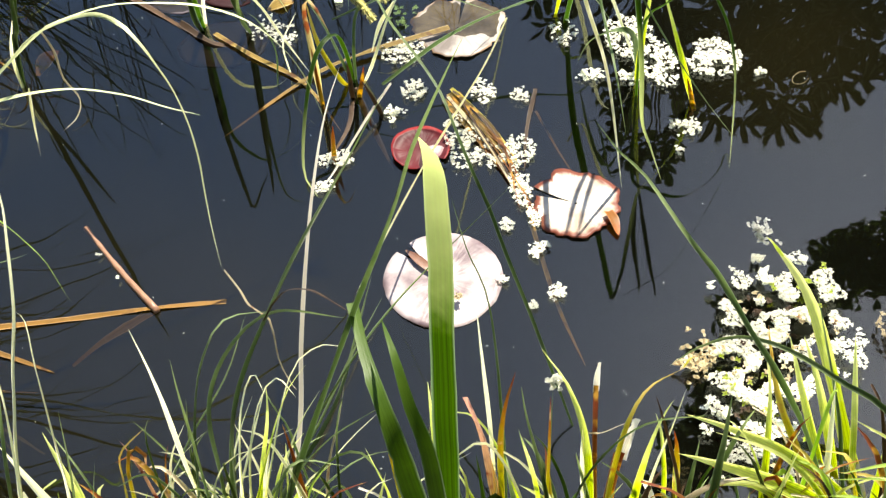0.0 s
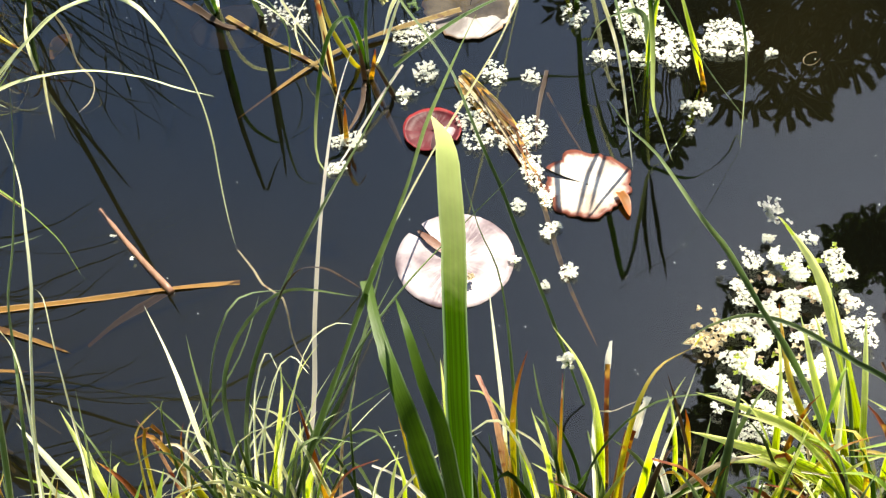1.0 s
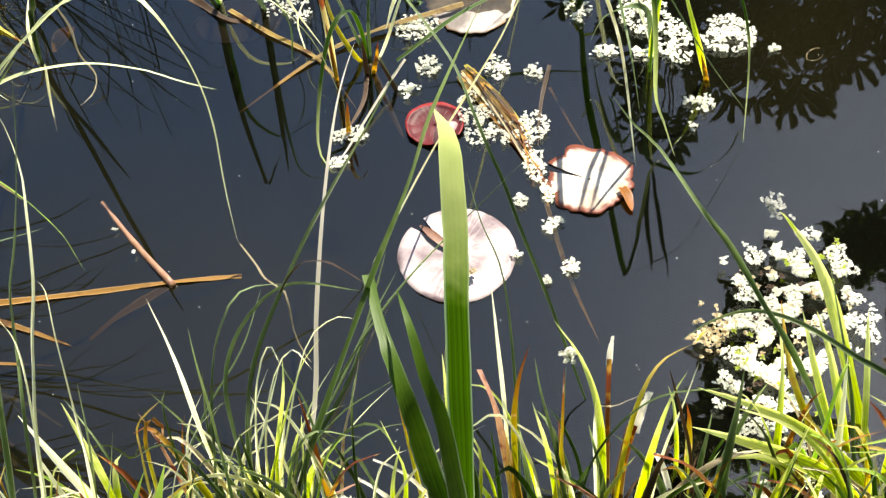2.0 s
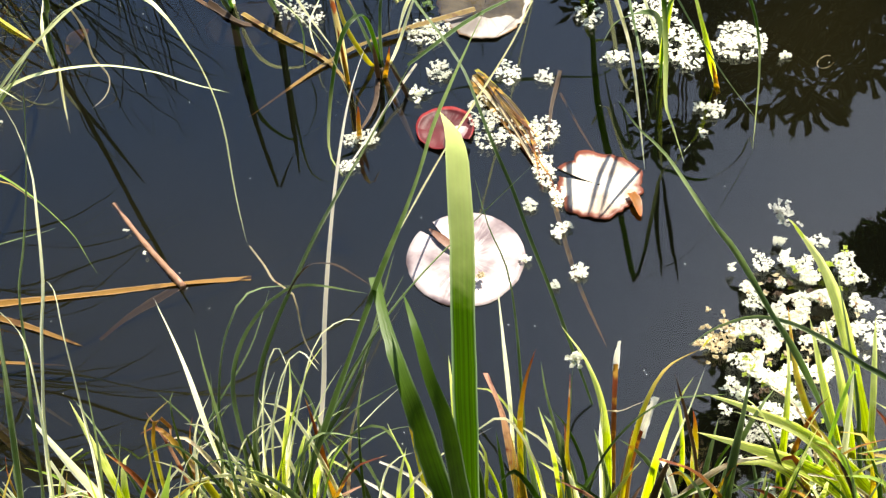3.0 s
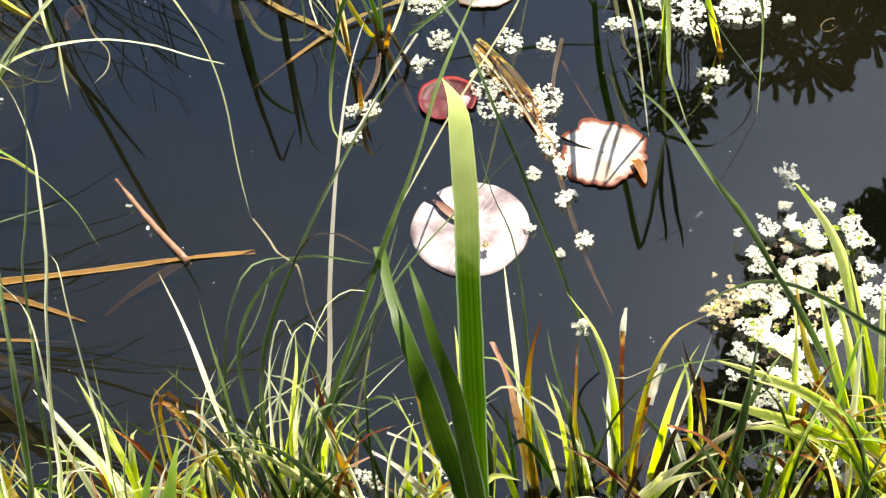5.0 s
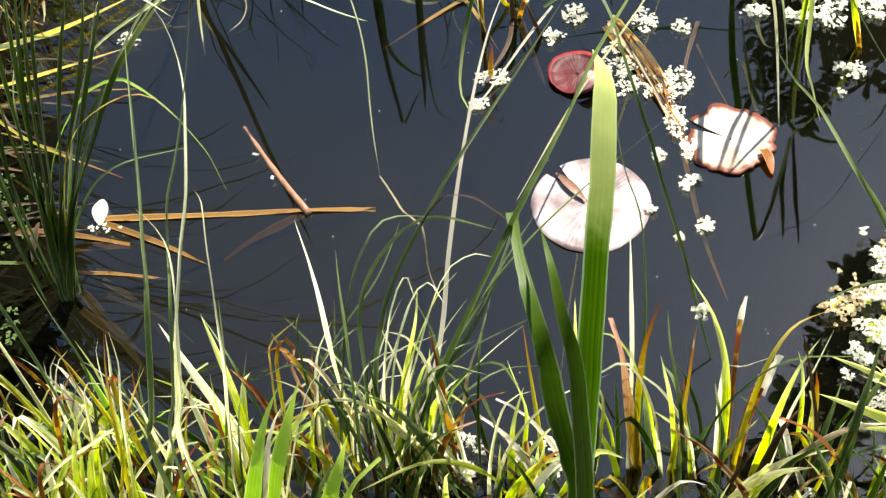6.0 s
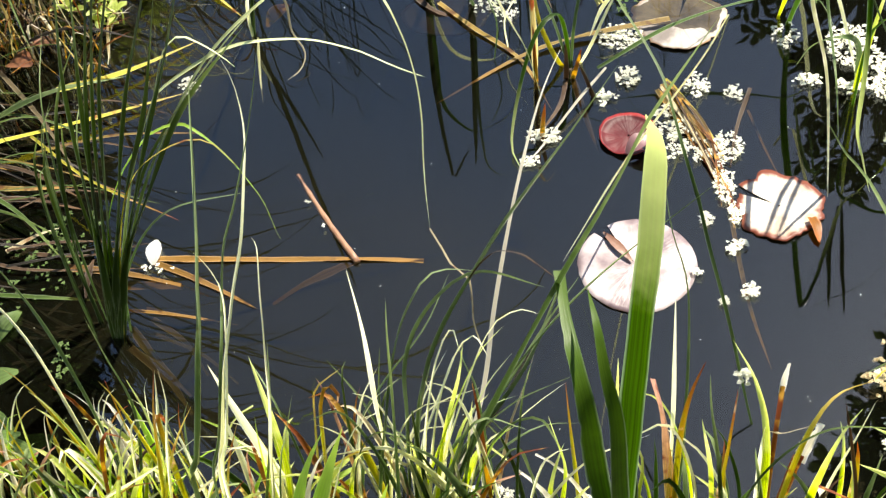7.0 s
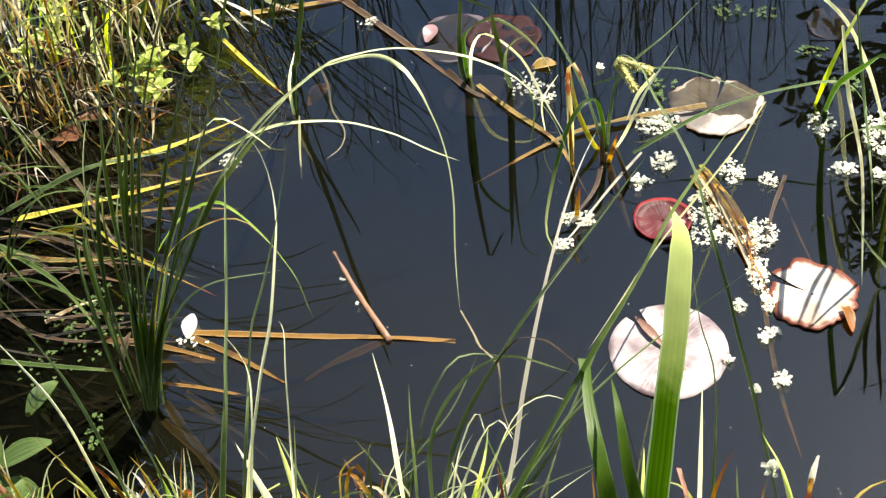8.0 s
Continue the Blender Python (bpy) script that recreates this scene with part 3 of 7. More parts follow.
drifting("brown reed leaf slanting down into murky water", [(-0.395, 1.254, 0.001), (-0.425, 1.240, -0.004), (-0.478, 1.215, -0.012), (-0.528, 1.190, -0.030)], 15, "soaked", blunt=0.4)
drifting("sunken orange-brown reed leaf among the stems", [(-0.765, 1.214, -0.012), (-0.720, 1.216, -0.013), (-0.676, 1.215, -0.018)], 15, "soaked", blunt=0.5)
drifting("sunken orange-brown reed leaf among the stems", [(-0.729, 1.175, -0.02), (-0.687, 1.165, -0.022), (-0.637, 1.157, -0.024)], 8, "soaked", blunt=0.4)
drifting("brown reed leaf slanting down into murky water", [(-0.745, 1.137, -0.02), (-0.694, 1.085, -0.05), (-0.644, 1.043, -0.07)], 14, "sunk", blunt=0.4)
for a, b, mm in (((-0.737, 1.095), (-0.633, 1.004), 15), ((-0.712, 1.150), (-0.620, 1.075), 10), ((-0.70, 1.12), (-0.57, 1.06), 8)):
    drifting("brown reed leaf slanting down into murky water", [(a[0], a[1], -0.012), ((a[0] + b[0]) / 2 + 0.012, (a[1] + b[1]) / 2, -0.025), (b[0], b[1], -0.06)], mm, "sunk", blunt=0.4)
drifting("yellow-brown dead reed leaf floating across the stems", [(0.121, 1.787, 0.012), (-0.030, 1.752, 0.010), (-0.140, 1.708, 0.006), (-0.291, 1.603, -0.006)], 11, "olive")
drifting("yellow-green reed leaf floating aslant", [(-0.300, 1.858, 0.004), (-0.232, 1.784, 0.006), (-0.145, 1.700, 0.004), (-0.087, 1.579, -0.006)], 9, "olive")
drifting("brown rotting reed leaf floating aslant", [(-0.595, 2.122, 0.005), (-0.449, 1.979, 0.005), (-0.351, 1.880, 0.000)], 14, "dead", blunt=0.5)
drifting("tan reed leaf floating at the far edge", [(-0.807, 2.080, 0.006), (-0.698, 2.102, 0.006), (-0.562, 2.138, 0.004)], 16, "olive", blunt=0.5)
drifting("bleached reed leaf lying at the far edge", [(-0.941, 2.139, 0.030), (-0.825, 2.096, 0.020), (-0.731, 2.037, 0.004)], 10, "bleached")
drifting("pale reed leaf lying at the far edge", [(-0.794, 2.134, 0.030), (-0.742, 2.099, 0.020), (-0.689, 2.084, 0.006)], 10, "pale")
drifting("yellow reed leaf floating aslant at the far edge", [(-0.824, 1.996, 0.010), (-0.743, 1.907, 0.008), (-0.657, 1.825, -0.002)], 8, "gold")
drifting("brown rotting reed leaf half sunk", [(-0.364, 1.900, 0.004), (-0.304, 1.835, 0.003), (-0.240, 1.823, -0.008)], 13, "dead")
drifting("bundle of rotting brown reed leaf", [(0.102, 1.631, 0.004), (0.150, 1.533, 0.008), (0.186, 1.434, 0.006), (0.199, 1.310, 0.000)], 11, "olive", blunt=0.3)
drifting("rotting yellow-green reed leaf", [(0.106, 1.638, 0.008), (0.159, 1.541, 0.010), (0.196, 1.446, 0.006)], 8, "gold", blunt=0.3)
drifting("sunken brown reed leaf", [(0.195, 1.332, 0.000), (0.210, 1.178, -0.012), (0.235, 1.061, -0.024)], 7, "olive")
drifting("rotting brown reed leaf", [(0.091, 1.615, 0.006), (0.144, 1.496, 0.006), (0.176, 1.411, 0.004)], 10, "sheath", blunt=0.4)
drifting("rotting brown reed leaf", [(0.098, 1.621, 0.007), (0.144, 1.512, 0.010), (0.173, 1.417, 0.008), (0.190, 1.353, 0.003)], 6, "straw")
drifting("rotting brown reed leaf", [(0.116, 1.626, 0.009), (0.160, 1.529, 0.012), (0.188, 1.426, 0.008), (0.203, 1.330, 0.003)], 6, "sheath")
drifting("rotting brown reed leaf", [(0.108, 1.630, 0.010), (0.155, 1.539, 0.013), (0.182, 1.443, 0.009), (0.196, 1.376, 0.004)], 5, "dead")
rd = random.Random(9)
for k in range(5):
    a, b, c = Vector((0.104, 1.629, 0.006)), Vector((0.158, 1.510, 0.012)), Vector((0.194, 1.353, 0.003))
    off = [Vector((rd.uniform(-0.014, 0.014), rd.uniform(-0.01, 0.01), rd.uniform(0, 0.006))) for _ in range(3)]
    drifting("thin rotting strand in a bundle of dead reeds", [a + off[0], b + off[1], (b if k % 3 == 0 else c) + off[2] + (Vector((0.02, -0.05, 0)) if k % 3 == 0 else Vector((0, 0, 0)))], rd.uniform(2.5, 5), rd.choice(("sheath", "dead", "olive", "sheath")))
drifting("thin brown stem in the water", [(0.249, 1.617, 0.003), (0.219, 1.524, 0.004), (0.202, 1.437, 0.002)], 7, "dead")
drifting("thin brown stem sunk under the surface", [(0.242, 1.573, -0.006), (0.263, 1.484, -0.008), (0.284, 1.412, -0.010)], 4, "soaked")
tagged(part("petal", (lambda b: (oval(b, Vector((-0.726, 1.246, 0.002)), Vector((0.0, 0.05, 0.012)), Vector((0, 0, 1)), 0.045, 0.027, 0.1), b)[1])(bmesh.new()), "petal", None), "white oval petal resting among the reeds", "petal")


def loose_leaf(label, at, along, length, width, material):
    bm = bmesh.new()
    oval(bm, Vector(at), Vector(along), Vector((0, 0, 1)), length, width, 0.12, 8)
    return tagged(part("fallen_leaf", bm, material, None), label, "leaf", "loose leaves")


loose_leaf("brown curled leaf just under the surface", (-0.624, 1.826, -0.016), (0.035, 0.06, 0.004), 0.066, 0.034, "sheath")
loose_leaf("yellow leaf sunk beside the lily pads", (-0.202, 1.910, -0.003), (0.06, 0.015, 0.002), 0.05, 0.03, "olive")
loose_leaf("pale green leaf lying in shaded water", (-0.955, 1.090, -0.003), (0.03, 0.07, 0.002), 0.075, 0.035, "mint")
loose_leaf("dead curled red-brown leaf caught in the grass", (-1.075, 1.690, 0.035), (0.06, -0.03, 0.02), 0.065, 0.05, "lobe")
loose_leaf("dead curled red-brown leaf caught in the grass", (-1.05, 1.735, 0.035), (0.05, 0.03, -0.02), 0.05, 0.035, "lobe")
bm = bmesh.new()
tube(bm, [Vector((0.695 + 0.016 * math.cos(a), 1.566 + 0.013 * math.sin(a) + 0.006 * math.cos(a), -0.0004)) for a in (radians(40 + 15 * k) for k in range(20))], 0.0009, 0.0004, 5)
tagged(part("fallen_leaf", bm, "straw", None), "pale curled rim of a small sunken leaf", "leaf", "loose leaves")
loose_leaf("dead brown leaf scrap among the reeds", (-0.819, 1.175, 0.010), (0.0, 0.07, 0.01), 0.07, 0.012, "dead")


# ---- floating plants ----
def floating(at, rx, ry, count, seed, material="float", label="mat of small pale floating leaves on the water", group="floating leaf mats", size=1.0, gaps=-0.28, grain=45):
    rng = random.Random(seed)
    bm = bmesh.new()
    for _ in range(int(count * 1.25)):
        a, r = rng.uniform(0, math.tau), rng.random() ** 0.6 * 1.12
        c = Vector(at) + Vector((math.cos(a) * r * rx, math.sin(a) * r * ry, rng.uniform(0.002, 0.010)))
        if count > 12 and noise.noise(Vector((c.x, c.y, 0)) * grain) < gaps:
            continue
        spin, leaves = rng.uniform(0, math.tau), rng.choice((3, 4, 4, 5))
        for k in range(leaves):
            t = spin + k * math.tau / leaves + rng.uniform(-0.3, 0.3)
            d = Vector((math.cos(t), math.sin(t), rng.uniform(-0.1, 0.7)))
            oval(bm, c, d, Vector((rng.uniform(-0.5, 0.5), rng.uniform(-0.5, 0.5), 1)), rng.uniform(0.005, 0.009) * size, rng.uniform(0.0036, 0.006) * size, 0.12, 3)
    return tagged(part("floating_plant", bm, material, None), label, "plant", group, "stuff")


def pale_mat(i, at, rx, ry, count):
    floating(at, rx, ry, int(count * 3.2), i, size=0.54)


pale_mat(0, (0.157, 1.325, 0.000), 0.010, 0.010, 8)
pale_mat(1, (0.200, 1.267, 0.000), 0.017, 0.014, 16)
pale_mat(2, (0.171, 1.166, -0.000), 0.007, 0.007, 4)
pale_mat(3, (0.213, 1.183, 0.000), 0.012, 0.014, 10)
pale_mat(4, (0.043, 1.648, 0.000), 0.019, 0.022, 20)
pale_mat(5, (0.014, 1.605, 0.000), 0.014, 0.010, 9)
pale_mat(6, (0.160, 1.623, 0.000), 0.018, 0.026, 18)
pale_mat(7, (0.219, 1.603, 0.000), 0.013, 0.016, 10)
pale_mat(8, (0.108, 1.535, 0.000), 0.026, 0.035, 42)
pale_mat(9, (0.134, 1.479, 0.000), 0.045, 0.03, 48)
pale_mat(10, (0.196, 1.481, 0.000), 0.028, 0.03, 36)
pale_mat(11, (0.189, 1.401, 0.000), 0.016, 0.04, 36)
pale_mat(12, (0.202, 1.339, 0.000), 0.01, 0.02, 10)
pale_mat(13, (-0.099, 1.511, 0.000), 0.028, 0.016, 22)
pale_mat(14, (-0.124, 1.454, 0.000), 0.016, 0.010, 9)
pale_mat(15, (0.033, 1.750, -0.000), 0.035, 0.03, 40)
pale_mat(16, (-0.192, 1.835, 0.000), 0.035, 0.03, 12)
pale_mat(17, (-0.217, 1.868, 0.000), 0.03, 0.02, 6)
pale_mat(18, (0.345, 1.630, 0.000), 0.022, 0.012, 16)
pale_mat(19, (0.562, 1.634, 0.000), 0.042, 0.042, 90)
pale_mat(20, (0.469, 1.636, 0.000), 0.028, 0.05, 60)
pale_mat(21, (0.431, 1.715, 0.000), 0.04, 0.05, 80)
pale_mat(22, (0.630, 1.586, 0.000), 0.008, 0.007, 5)
pale_mat(23, (0.476, 1.482, 0.000), 0.024, 0.018, 26)
pale_mat(24, (0.457, 1.436, 0.000), 0.006, 0.008, 4)
pale_mat(25, (0.410, 1.612, 0.000), 0.02, 0.015, 14)
pale_mat(26, (0.320, 1.743, 0.000), 0.022, 0.03, 20)
pale_mat(27, (-0.000, 1.600, 0.000), 0.01, 0.02, 8)
pale_mat(28, (-0.738, 1.652, 0.000), 0.018, 0.018, 10)
pale_mat(29, (-0.718, 1.238, 0.000), 0.03, 0.008, 3)
pale_mat(30, (-0.539, 2.051, 0.000), 0.018, 0.014, 8)
pale_mat(31, (-0.071, 1.903, 0.000), 0.008, 0.006, 4)
pale_mat(32, (-0.171, 1.821, 0.000), 0.02, 0.025, 8)
pale_mat(33, (-0.486, 1.372, 0.000), 0.004, 0.006, 0.9)
pale_mat(34, (-0.452, 1.320, 0.000), 0.004, 0.006, 0.9)
pale_mat(35, (0.136, 1.221, 0.000), 0.007, 0.008, 4)


def heaped_mat(i, at, rx, ry, count):
    floating(at, rx * 1.12, ry * 1.12, int(count * 9), 100 + i, "float", "heaped pale floating leaves among the reed stems", "floating leaf mats", 0.44, 0.04, 34)
    if count > 40:
        floating(at, rx, ry, count // 9, 300 + i, ("straw", "dead", "lime")[i % 3], "withered bits among the floating leaves", "withered bits", 0.8)


heaped_mat(0, (0.468, 1.122, 0.010), 0.035, 0.045, 70)
heaped_mat(1, (0.515, 1.093, 0.012), 0.04, 0.04, 80)
heaped_mat(2, (0.573, 1.123, 0.015), 0.045, 0.05, 100)
heaped_mat(3, (0.544, 1.047, 0.012), 0.05, 0.04, 100)
heaped_mat(4, (0.468, 1.040, 0.010), 0.045, 0.03, 70)
heaped_mat(5, (0.430, 0.987, 0.010), 0.04, 0.04, 80)
heaped_mat(6, (0.482, 0.969, 0.012), 0.045, 0.04, 80)
heaped_mat(7, (0.407, 0.925, 0.010), 0.035, 0.03, 45)
heaped_mat(8, (0.463, 0.897, 0.012), 0.04, 0.04, 60)
heaped_mat(9, (0.474, 0.825, 0.012), 0.04, 0.03, 50)
heaped_mat(10, (0.596, 1.030, 0.012), 0.03, 0.06, 40)
heaped_mat(11, (0.407, 1.025, 0.010), 0.03, 0.015, 26)
floating((0.375, 1.018, 0.012), 0.022, 0.012, 60, 440, "straw", "withered tan bits at the end of the floating mat", "withered bits", 0.5)
floating((0.68, 1.035, 0.012), 0.025, 0.03, 60, 441, "straw", "withered tan bits at the end of the floating mat", "withered bits", 0.5)
heaped_mat(12, (-0.169, 0.809, 0.012), 0.04, 0.03, 34)
heaped_mat(13, (-0.207, 0.825, 0.012), 0.015, 0.015, 8)
heaped_mat(14, (-0.175, 0.80, 0.03), 0.035, 0.03, 46)
heaped_mat(20, (-0.055, 0.79, 0.03), 0.03, 0.03, 34)
heaped_mat(15, (0.279, 0.728, 0.012), 0.02, 0.02, 10)
heaped_mat(16, (0.440, 0.765, 0.020), 0.04, 0.03, 45)
heaped_mat(17, (0.408, 0.849, 0.012), 0.03, 0.03, 30)
heaped_mat(18, (0.519, 1.192, 0.006), 0.008, 0.006, 5)
heaped_mat(19, (0.524, 1.157, 0.008), 0.012, 0.012, 10)


def green_mat(i, at, rx, ry, count):
    floating(at, rx, ry, count, 200 + i, "mint", "sparse dull green floating leaves on shaded water", "green floating leaves", 0.7)


green_mat(0, (-0.884, 1.316, 0.000), 0.05, 0.05, 30)
green_mat(1, (-0.936, 1.255, 0.000), 0.06, 0.05, 26)
# pale leaves whose shade is put into the dull mint colour
floating((-0.903, 1.244, 0.0), 0.06, 0.045, 30, 431, "mint", "scattered small pale floating leaves, shade put into a dull green", "green floating leaves", 0.5)
floating((-0.95, 1.18, 0.0), 0.05, 0.05, 18, 432, "mint", "scattered small pale floating leaves, shade put into a dull green", "green floating leaves", 0.5)
green_mat(2, (-0.822, 1.045, 0.020), 0.015, 0.03, 18)
green_mat(3, (0.042, 1.841, 0.000), 0.03, 0.03, 30)
green_mat(4, (0.174, 2.060, 0.000), 0.03, 0.03, 18)
green_mat(5, (0.238, 2.050, 0.000), 0.025, 0.02, 16)
green_mat(6, (0.324, 1.939, 0.000), 0.03, 0.015, 14)
green_mat(7, (0.376, 1.851, 0.000), 0.03, 0.02, 14)

floating((0.066, 1.191, 0.008), 0.008, 0.006, 6, 411, "straw", "withered crumbs lying on the bleached lily pad", "withered bits", 0.7)
# pale specks stand for drifting bits and sun glints on the water
r3 = random.Random(64)
bm = bmesh.new()
for _ in range(50):
    c = Vector((r3.uniform(-0.95, 0.75), r3.uniform(0.9, 2.1), 0.0015))
    oval(bm, c, Vector((r3.uniform(-1, 1), r3.uniform(-1, 1), 0)), Vector((0, 0, 1)), r3.uniform(0.0012, 0.0028), 0.0014, 0.1, 3)
tagged(part("floating_specks", bm, "float", None), "tiny pale specks for sun glints and drifting bits", "debris", "", "stuff")


# ---- irises and sedges on the near bank ----
iris = thing("iris", "upright green iris with three broad sword leaves on the bank", "plant", (0.002, 0.770, -0.001))
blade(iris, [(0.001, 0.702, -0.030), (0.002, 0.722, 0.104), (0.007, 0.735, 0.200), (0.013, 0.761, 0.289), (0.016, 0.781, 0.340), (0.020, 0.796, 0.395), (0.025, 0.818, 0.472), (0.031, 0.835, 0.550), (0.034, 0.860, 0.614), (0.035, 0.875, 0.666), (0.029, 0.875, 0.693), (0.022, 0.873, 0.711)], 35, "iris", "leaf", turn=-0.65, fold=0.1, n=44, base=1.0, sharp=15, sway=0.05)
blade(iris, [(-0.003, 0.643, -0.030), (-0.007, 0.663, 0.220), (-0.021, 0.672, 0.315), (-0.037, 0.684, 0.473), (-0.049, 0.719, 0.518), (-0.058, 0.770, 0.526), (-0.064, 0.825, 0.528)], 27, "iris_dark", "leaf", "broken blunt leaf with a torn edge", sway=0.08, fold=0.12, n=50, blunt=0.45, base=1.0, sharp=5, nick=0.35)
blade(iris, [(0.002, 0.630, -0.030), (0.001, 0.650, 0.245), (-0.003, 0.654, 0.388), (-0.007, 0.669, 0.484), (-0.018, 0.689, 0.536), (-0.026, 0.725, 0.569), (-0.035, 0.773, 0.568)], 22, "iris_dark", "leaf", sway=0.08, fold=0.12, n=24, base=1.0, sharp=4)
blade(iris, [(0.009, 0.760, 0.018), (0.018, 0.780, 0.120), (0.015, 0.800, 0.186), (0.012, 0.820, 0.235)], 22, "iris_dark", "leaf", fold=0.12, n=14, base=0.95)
blade(iris, [(0.003, 0.790, 0.058), (0.001, 0.830, 0.193), (0.002, 0.860, 0.311)], 8, "lime", "leaf")
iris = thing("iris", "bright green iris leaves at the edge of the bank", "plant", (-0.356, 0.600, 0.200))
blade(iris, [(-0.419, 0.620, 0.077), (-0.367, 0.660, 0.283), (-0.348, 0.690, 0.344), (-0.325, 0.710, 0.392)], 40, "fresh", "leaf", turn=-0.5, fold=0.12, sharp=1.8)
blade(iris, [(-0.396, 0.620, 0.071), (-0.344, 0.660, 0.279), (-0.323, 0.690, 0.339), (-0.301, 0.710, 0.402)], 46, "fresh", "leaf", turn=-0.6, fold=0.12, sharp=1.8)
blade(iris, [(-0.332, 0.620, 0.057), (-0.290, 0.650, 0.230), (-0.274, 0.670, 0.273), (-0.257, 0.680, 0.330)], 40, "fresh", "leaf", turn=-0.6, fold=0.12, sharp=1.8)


def tuft(label, at, group="sedge tufts on the bank", category="grass"):
    return thing("sedge_tuft", label, category, at, group)


def bank_leaf(ob, points, mm, material, *rest):
    a, b = Vector(points[0]), Vector(points[1])
    if a.z > 0.03:
        # the leaf goes on down to its root in the bank
        k = min((a.z + 0.02) / max(b.z - a.z, 0.02), 0.12 / max((b - a).xy.length, 0.001))
        points = [Vector((a.x - (b.x - a.x) * k, a.y - (b.y - a.y) * k, -0.02))] + [Vector(p) for p in points]
    """One leaf of a tuft, turned a little further than the one before it."""
    i = len(ob.children)
    turn = -1.05 + 0.6 * (i * 0.618 % 1)
    blade(ob, points, mm * 0.95 / math.cos(turn), material, turn=turn, fold=0.38, blunt=rest[0] if rest else 0.0)


ob = tuft("green sedge with long arching leaves on the bank", (-0.260, 0.800, 0.009))
bank_leaf(ob, [(-0.274, 0.800, 0.013), (-0.258, 0.820, 0.218), (-0.248, 0.840, 0.340), (-0.213, 0.860, 0.419), (-0.160, 0.900, 0.428), (-0.085, 0.950, 0.331)], 6, "sedge")
bank_leaf(ob, [(-0.317, 0.800, 0.025), (-0.263, 0.830, 0.347), (-0.225, 0.850, 0.457), (-0.197, 0.870, 0.471), (-0.147, 0.900, 0.428)], 6, "sedge")
bank_leaf(ob, [(-0.260, 0.800, 0.009), (-0.247, 0.830, 0.198), (-0.218, 0.870, 0.322), (-0.141, 0.920, 0.461), (-0.046, 0.960, 0.605), (0.001, 0.980, 0.677)], 8, "sedge")
# bleached colour stands in for the sun's sheen on this green blade
blade(ob, [(-0.244, 0.818, -0.030), (-0.196, 0.931, 0.020), (-0.177, 0.996, 0.060), (-0.164, 1.068, 0.120), (-0.145, 1.159, 0.180), (-0.125, 1.237, 0.230), (-0.103, 1.312, 0.270), (-0.085, 1.357, 0.295), (-0.064, 1.406, 0.310)], 7, "bleached", turn=0.3, fold=0.2, n=24)
bank_leaf(ob, [(-0.238, 0.800, 0.003), (-0.142, 0.818, 0.293), (-0.087, 0.814, 0.461), (-0.048, 0.800, 0.588), (-0.024, 0.787, 0.668), (-0.005, 0.769, 0.743), (0.012, 0.747, 0.824), (0.028, 0.719, 0.896), (0.045, 0.683, 0.976), (0.057, 0.674, 1.012)], 6, "sedge")
bank_leaf(ob, [(-0.230, 0.800, 0.001), (-0.167, 0.820, 0.224), (-0.104, 0.860, 0.325), (-0.019, 0.920, 0.394), (0.128, 1.020, 0.452)], 4, "sedge")
bank_leaf(ob, [(-0.256, 0.800, 0.008), (-0.235, 0.820, 0.213), (-0.213, 0.840, 0.332), (-0.193, 0.860, 0.371), (-0.189, 0.870, 0.316)], 6, "pale")
bank_leaf(ob, [(-0.249, 0.800, 0.006), (-0.225, 0.820, 0.210), (-0.196, 0.840, 0.328), (-0.169, 0.860, 0.357), (-0.154, 0.870, 0.296)], 5, "pale")
bank_leaf(ob, [(-0.241, 0.800, 0.004), (-0.216, 0.820, 0.179), (-0.188, 0.840, 0.301), (-0.180, 0.850, 0.357)], 9, "lime")
bank_leaf(ob, [(-0.252, 0.800, 0.007), (-0.199, 0.830, 0.214), (-0.152, 0.860, 0.359), (-0.116, 0.880, 0.380), (-0.089, 0.900, 0.343)], 5, "pale")
bank_leaf(ob, [(-0.223, 0.800, -0.001), (-0.182, 0.820, 0.171), (-0.130, 0.840, 0.235), (-0.085, 0.850, 0.261), (-0.045, 0.860, 0.276)], 4, "sedge")
bank_leaf(ob, [(-0.281, 0.800, 0.015), (-0.291, 0.820, 0.227), (-0.283, 0.810, 0.441), (-0.283, 0.800, 0.568)], 8, "pale")
bank_leaf(ob, [(-0.275, 0.729, -0.030), (-0.273, 0.749, 0.117), (-0.267, 0.756, 0.196), (-0.260, 0.760, 0.285), (-0.247, 0.743, 0.424), (-0.234, 0.719, 0.556), (-0.225, 0.708, 0.639)], 4, "sedge")
bank_leaf(ob, [(-0.216, 0.800, -0.003), (-0.163, 0.820, 0.152), (-0.128, 0.840, 0.193), (-0.094, 0.860, 0.167), (-0.073, 0.870, 0.083)], 5, "sedge")
bank_leaf(ob, [(-0.267, 0.800, 0.011), (-0.211, 0.820, 0.207), (-0.164, 0.850, 0.329), (-0.132, 0.870, 0.363)], 6, "lime")
ob = tuft("thin crossing sedge leaves on the bank", (-0.233, 0.800, -0.027))
bank_leaf(ob, [(-0.251, 0.800, 0.010), (-0.188, 0.840, 0.142), (-0.138, 0.880, 0.192), (-0.097, 0.920, 0.253), (-0.049, 1.000, 0.342)], 8, "sedge")
bank_leaf(ob, [(-0.273, 0.800, 0.010), (-0.213, 0.830, 0.136), (-0.149, 0.870, 0.201), (-0.088, 0.930, 0.274), (-0.039, 0.970, 0.336)], 7, "sedge")
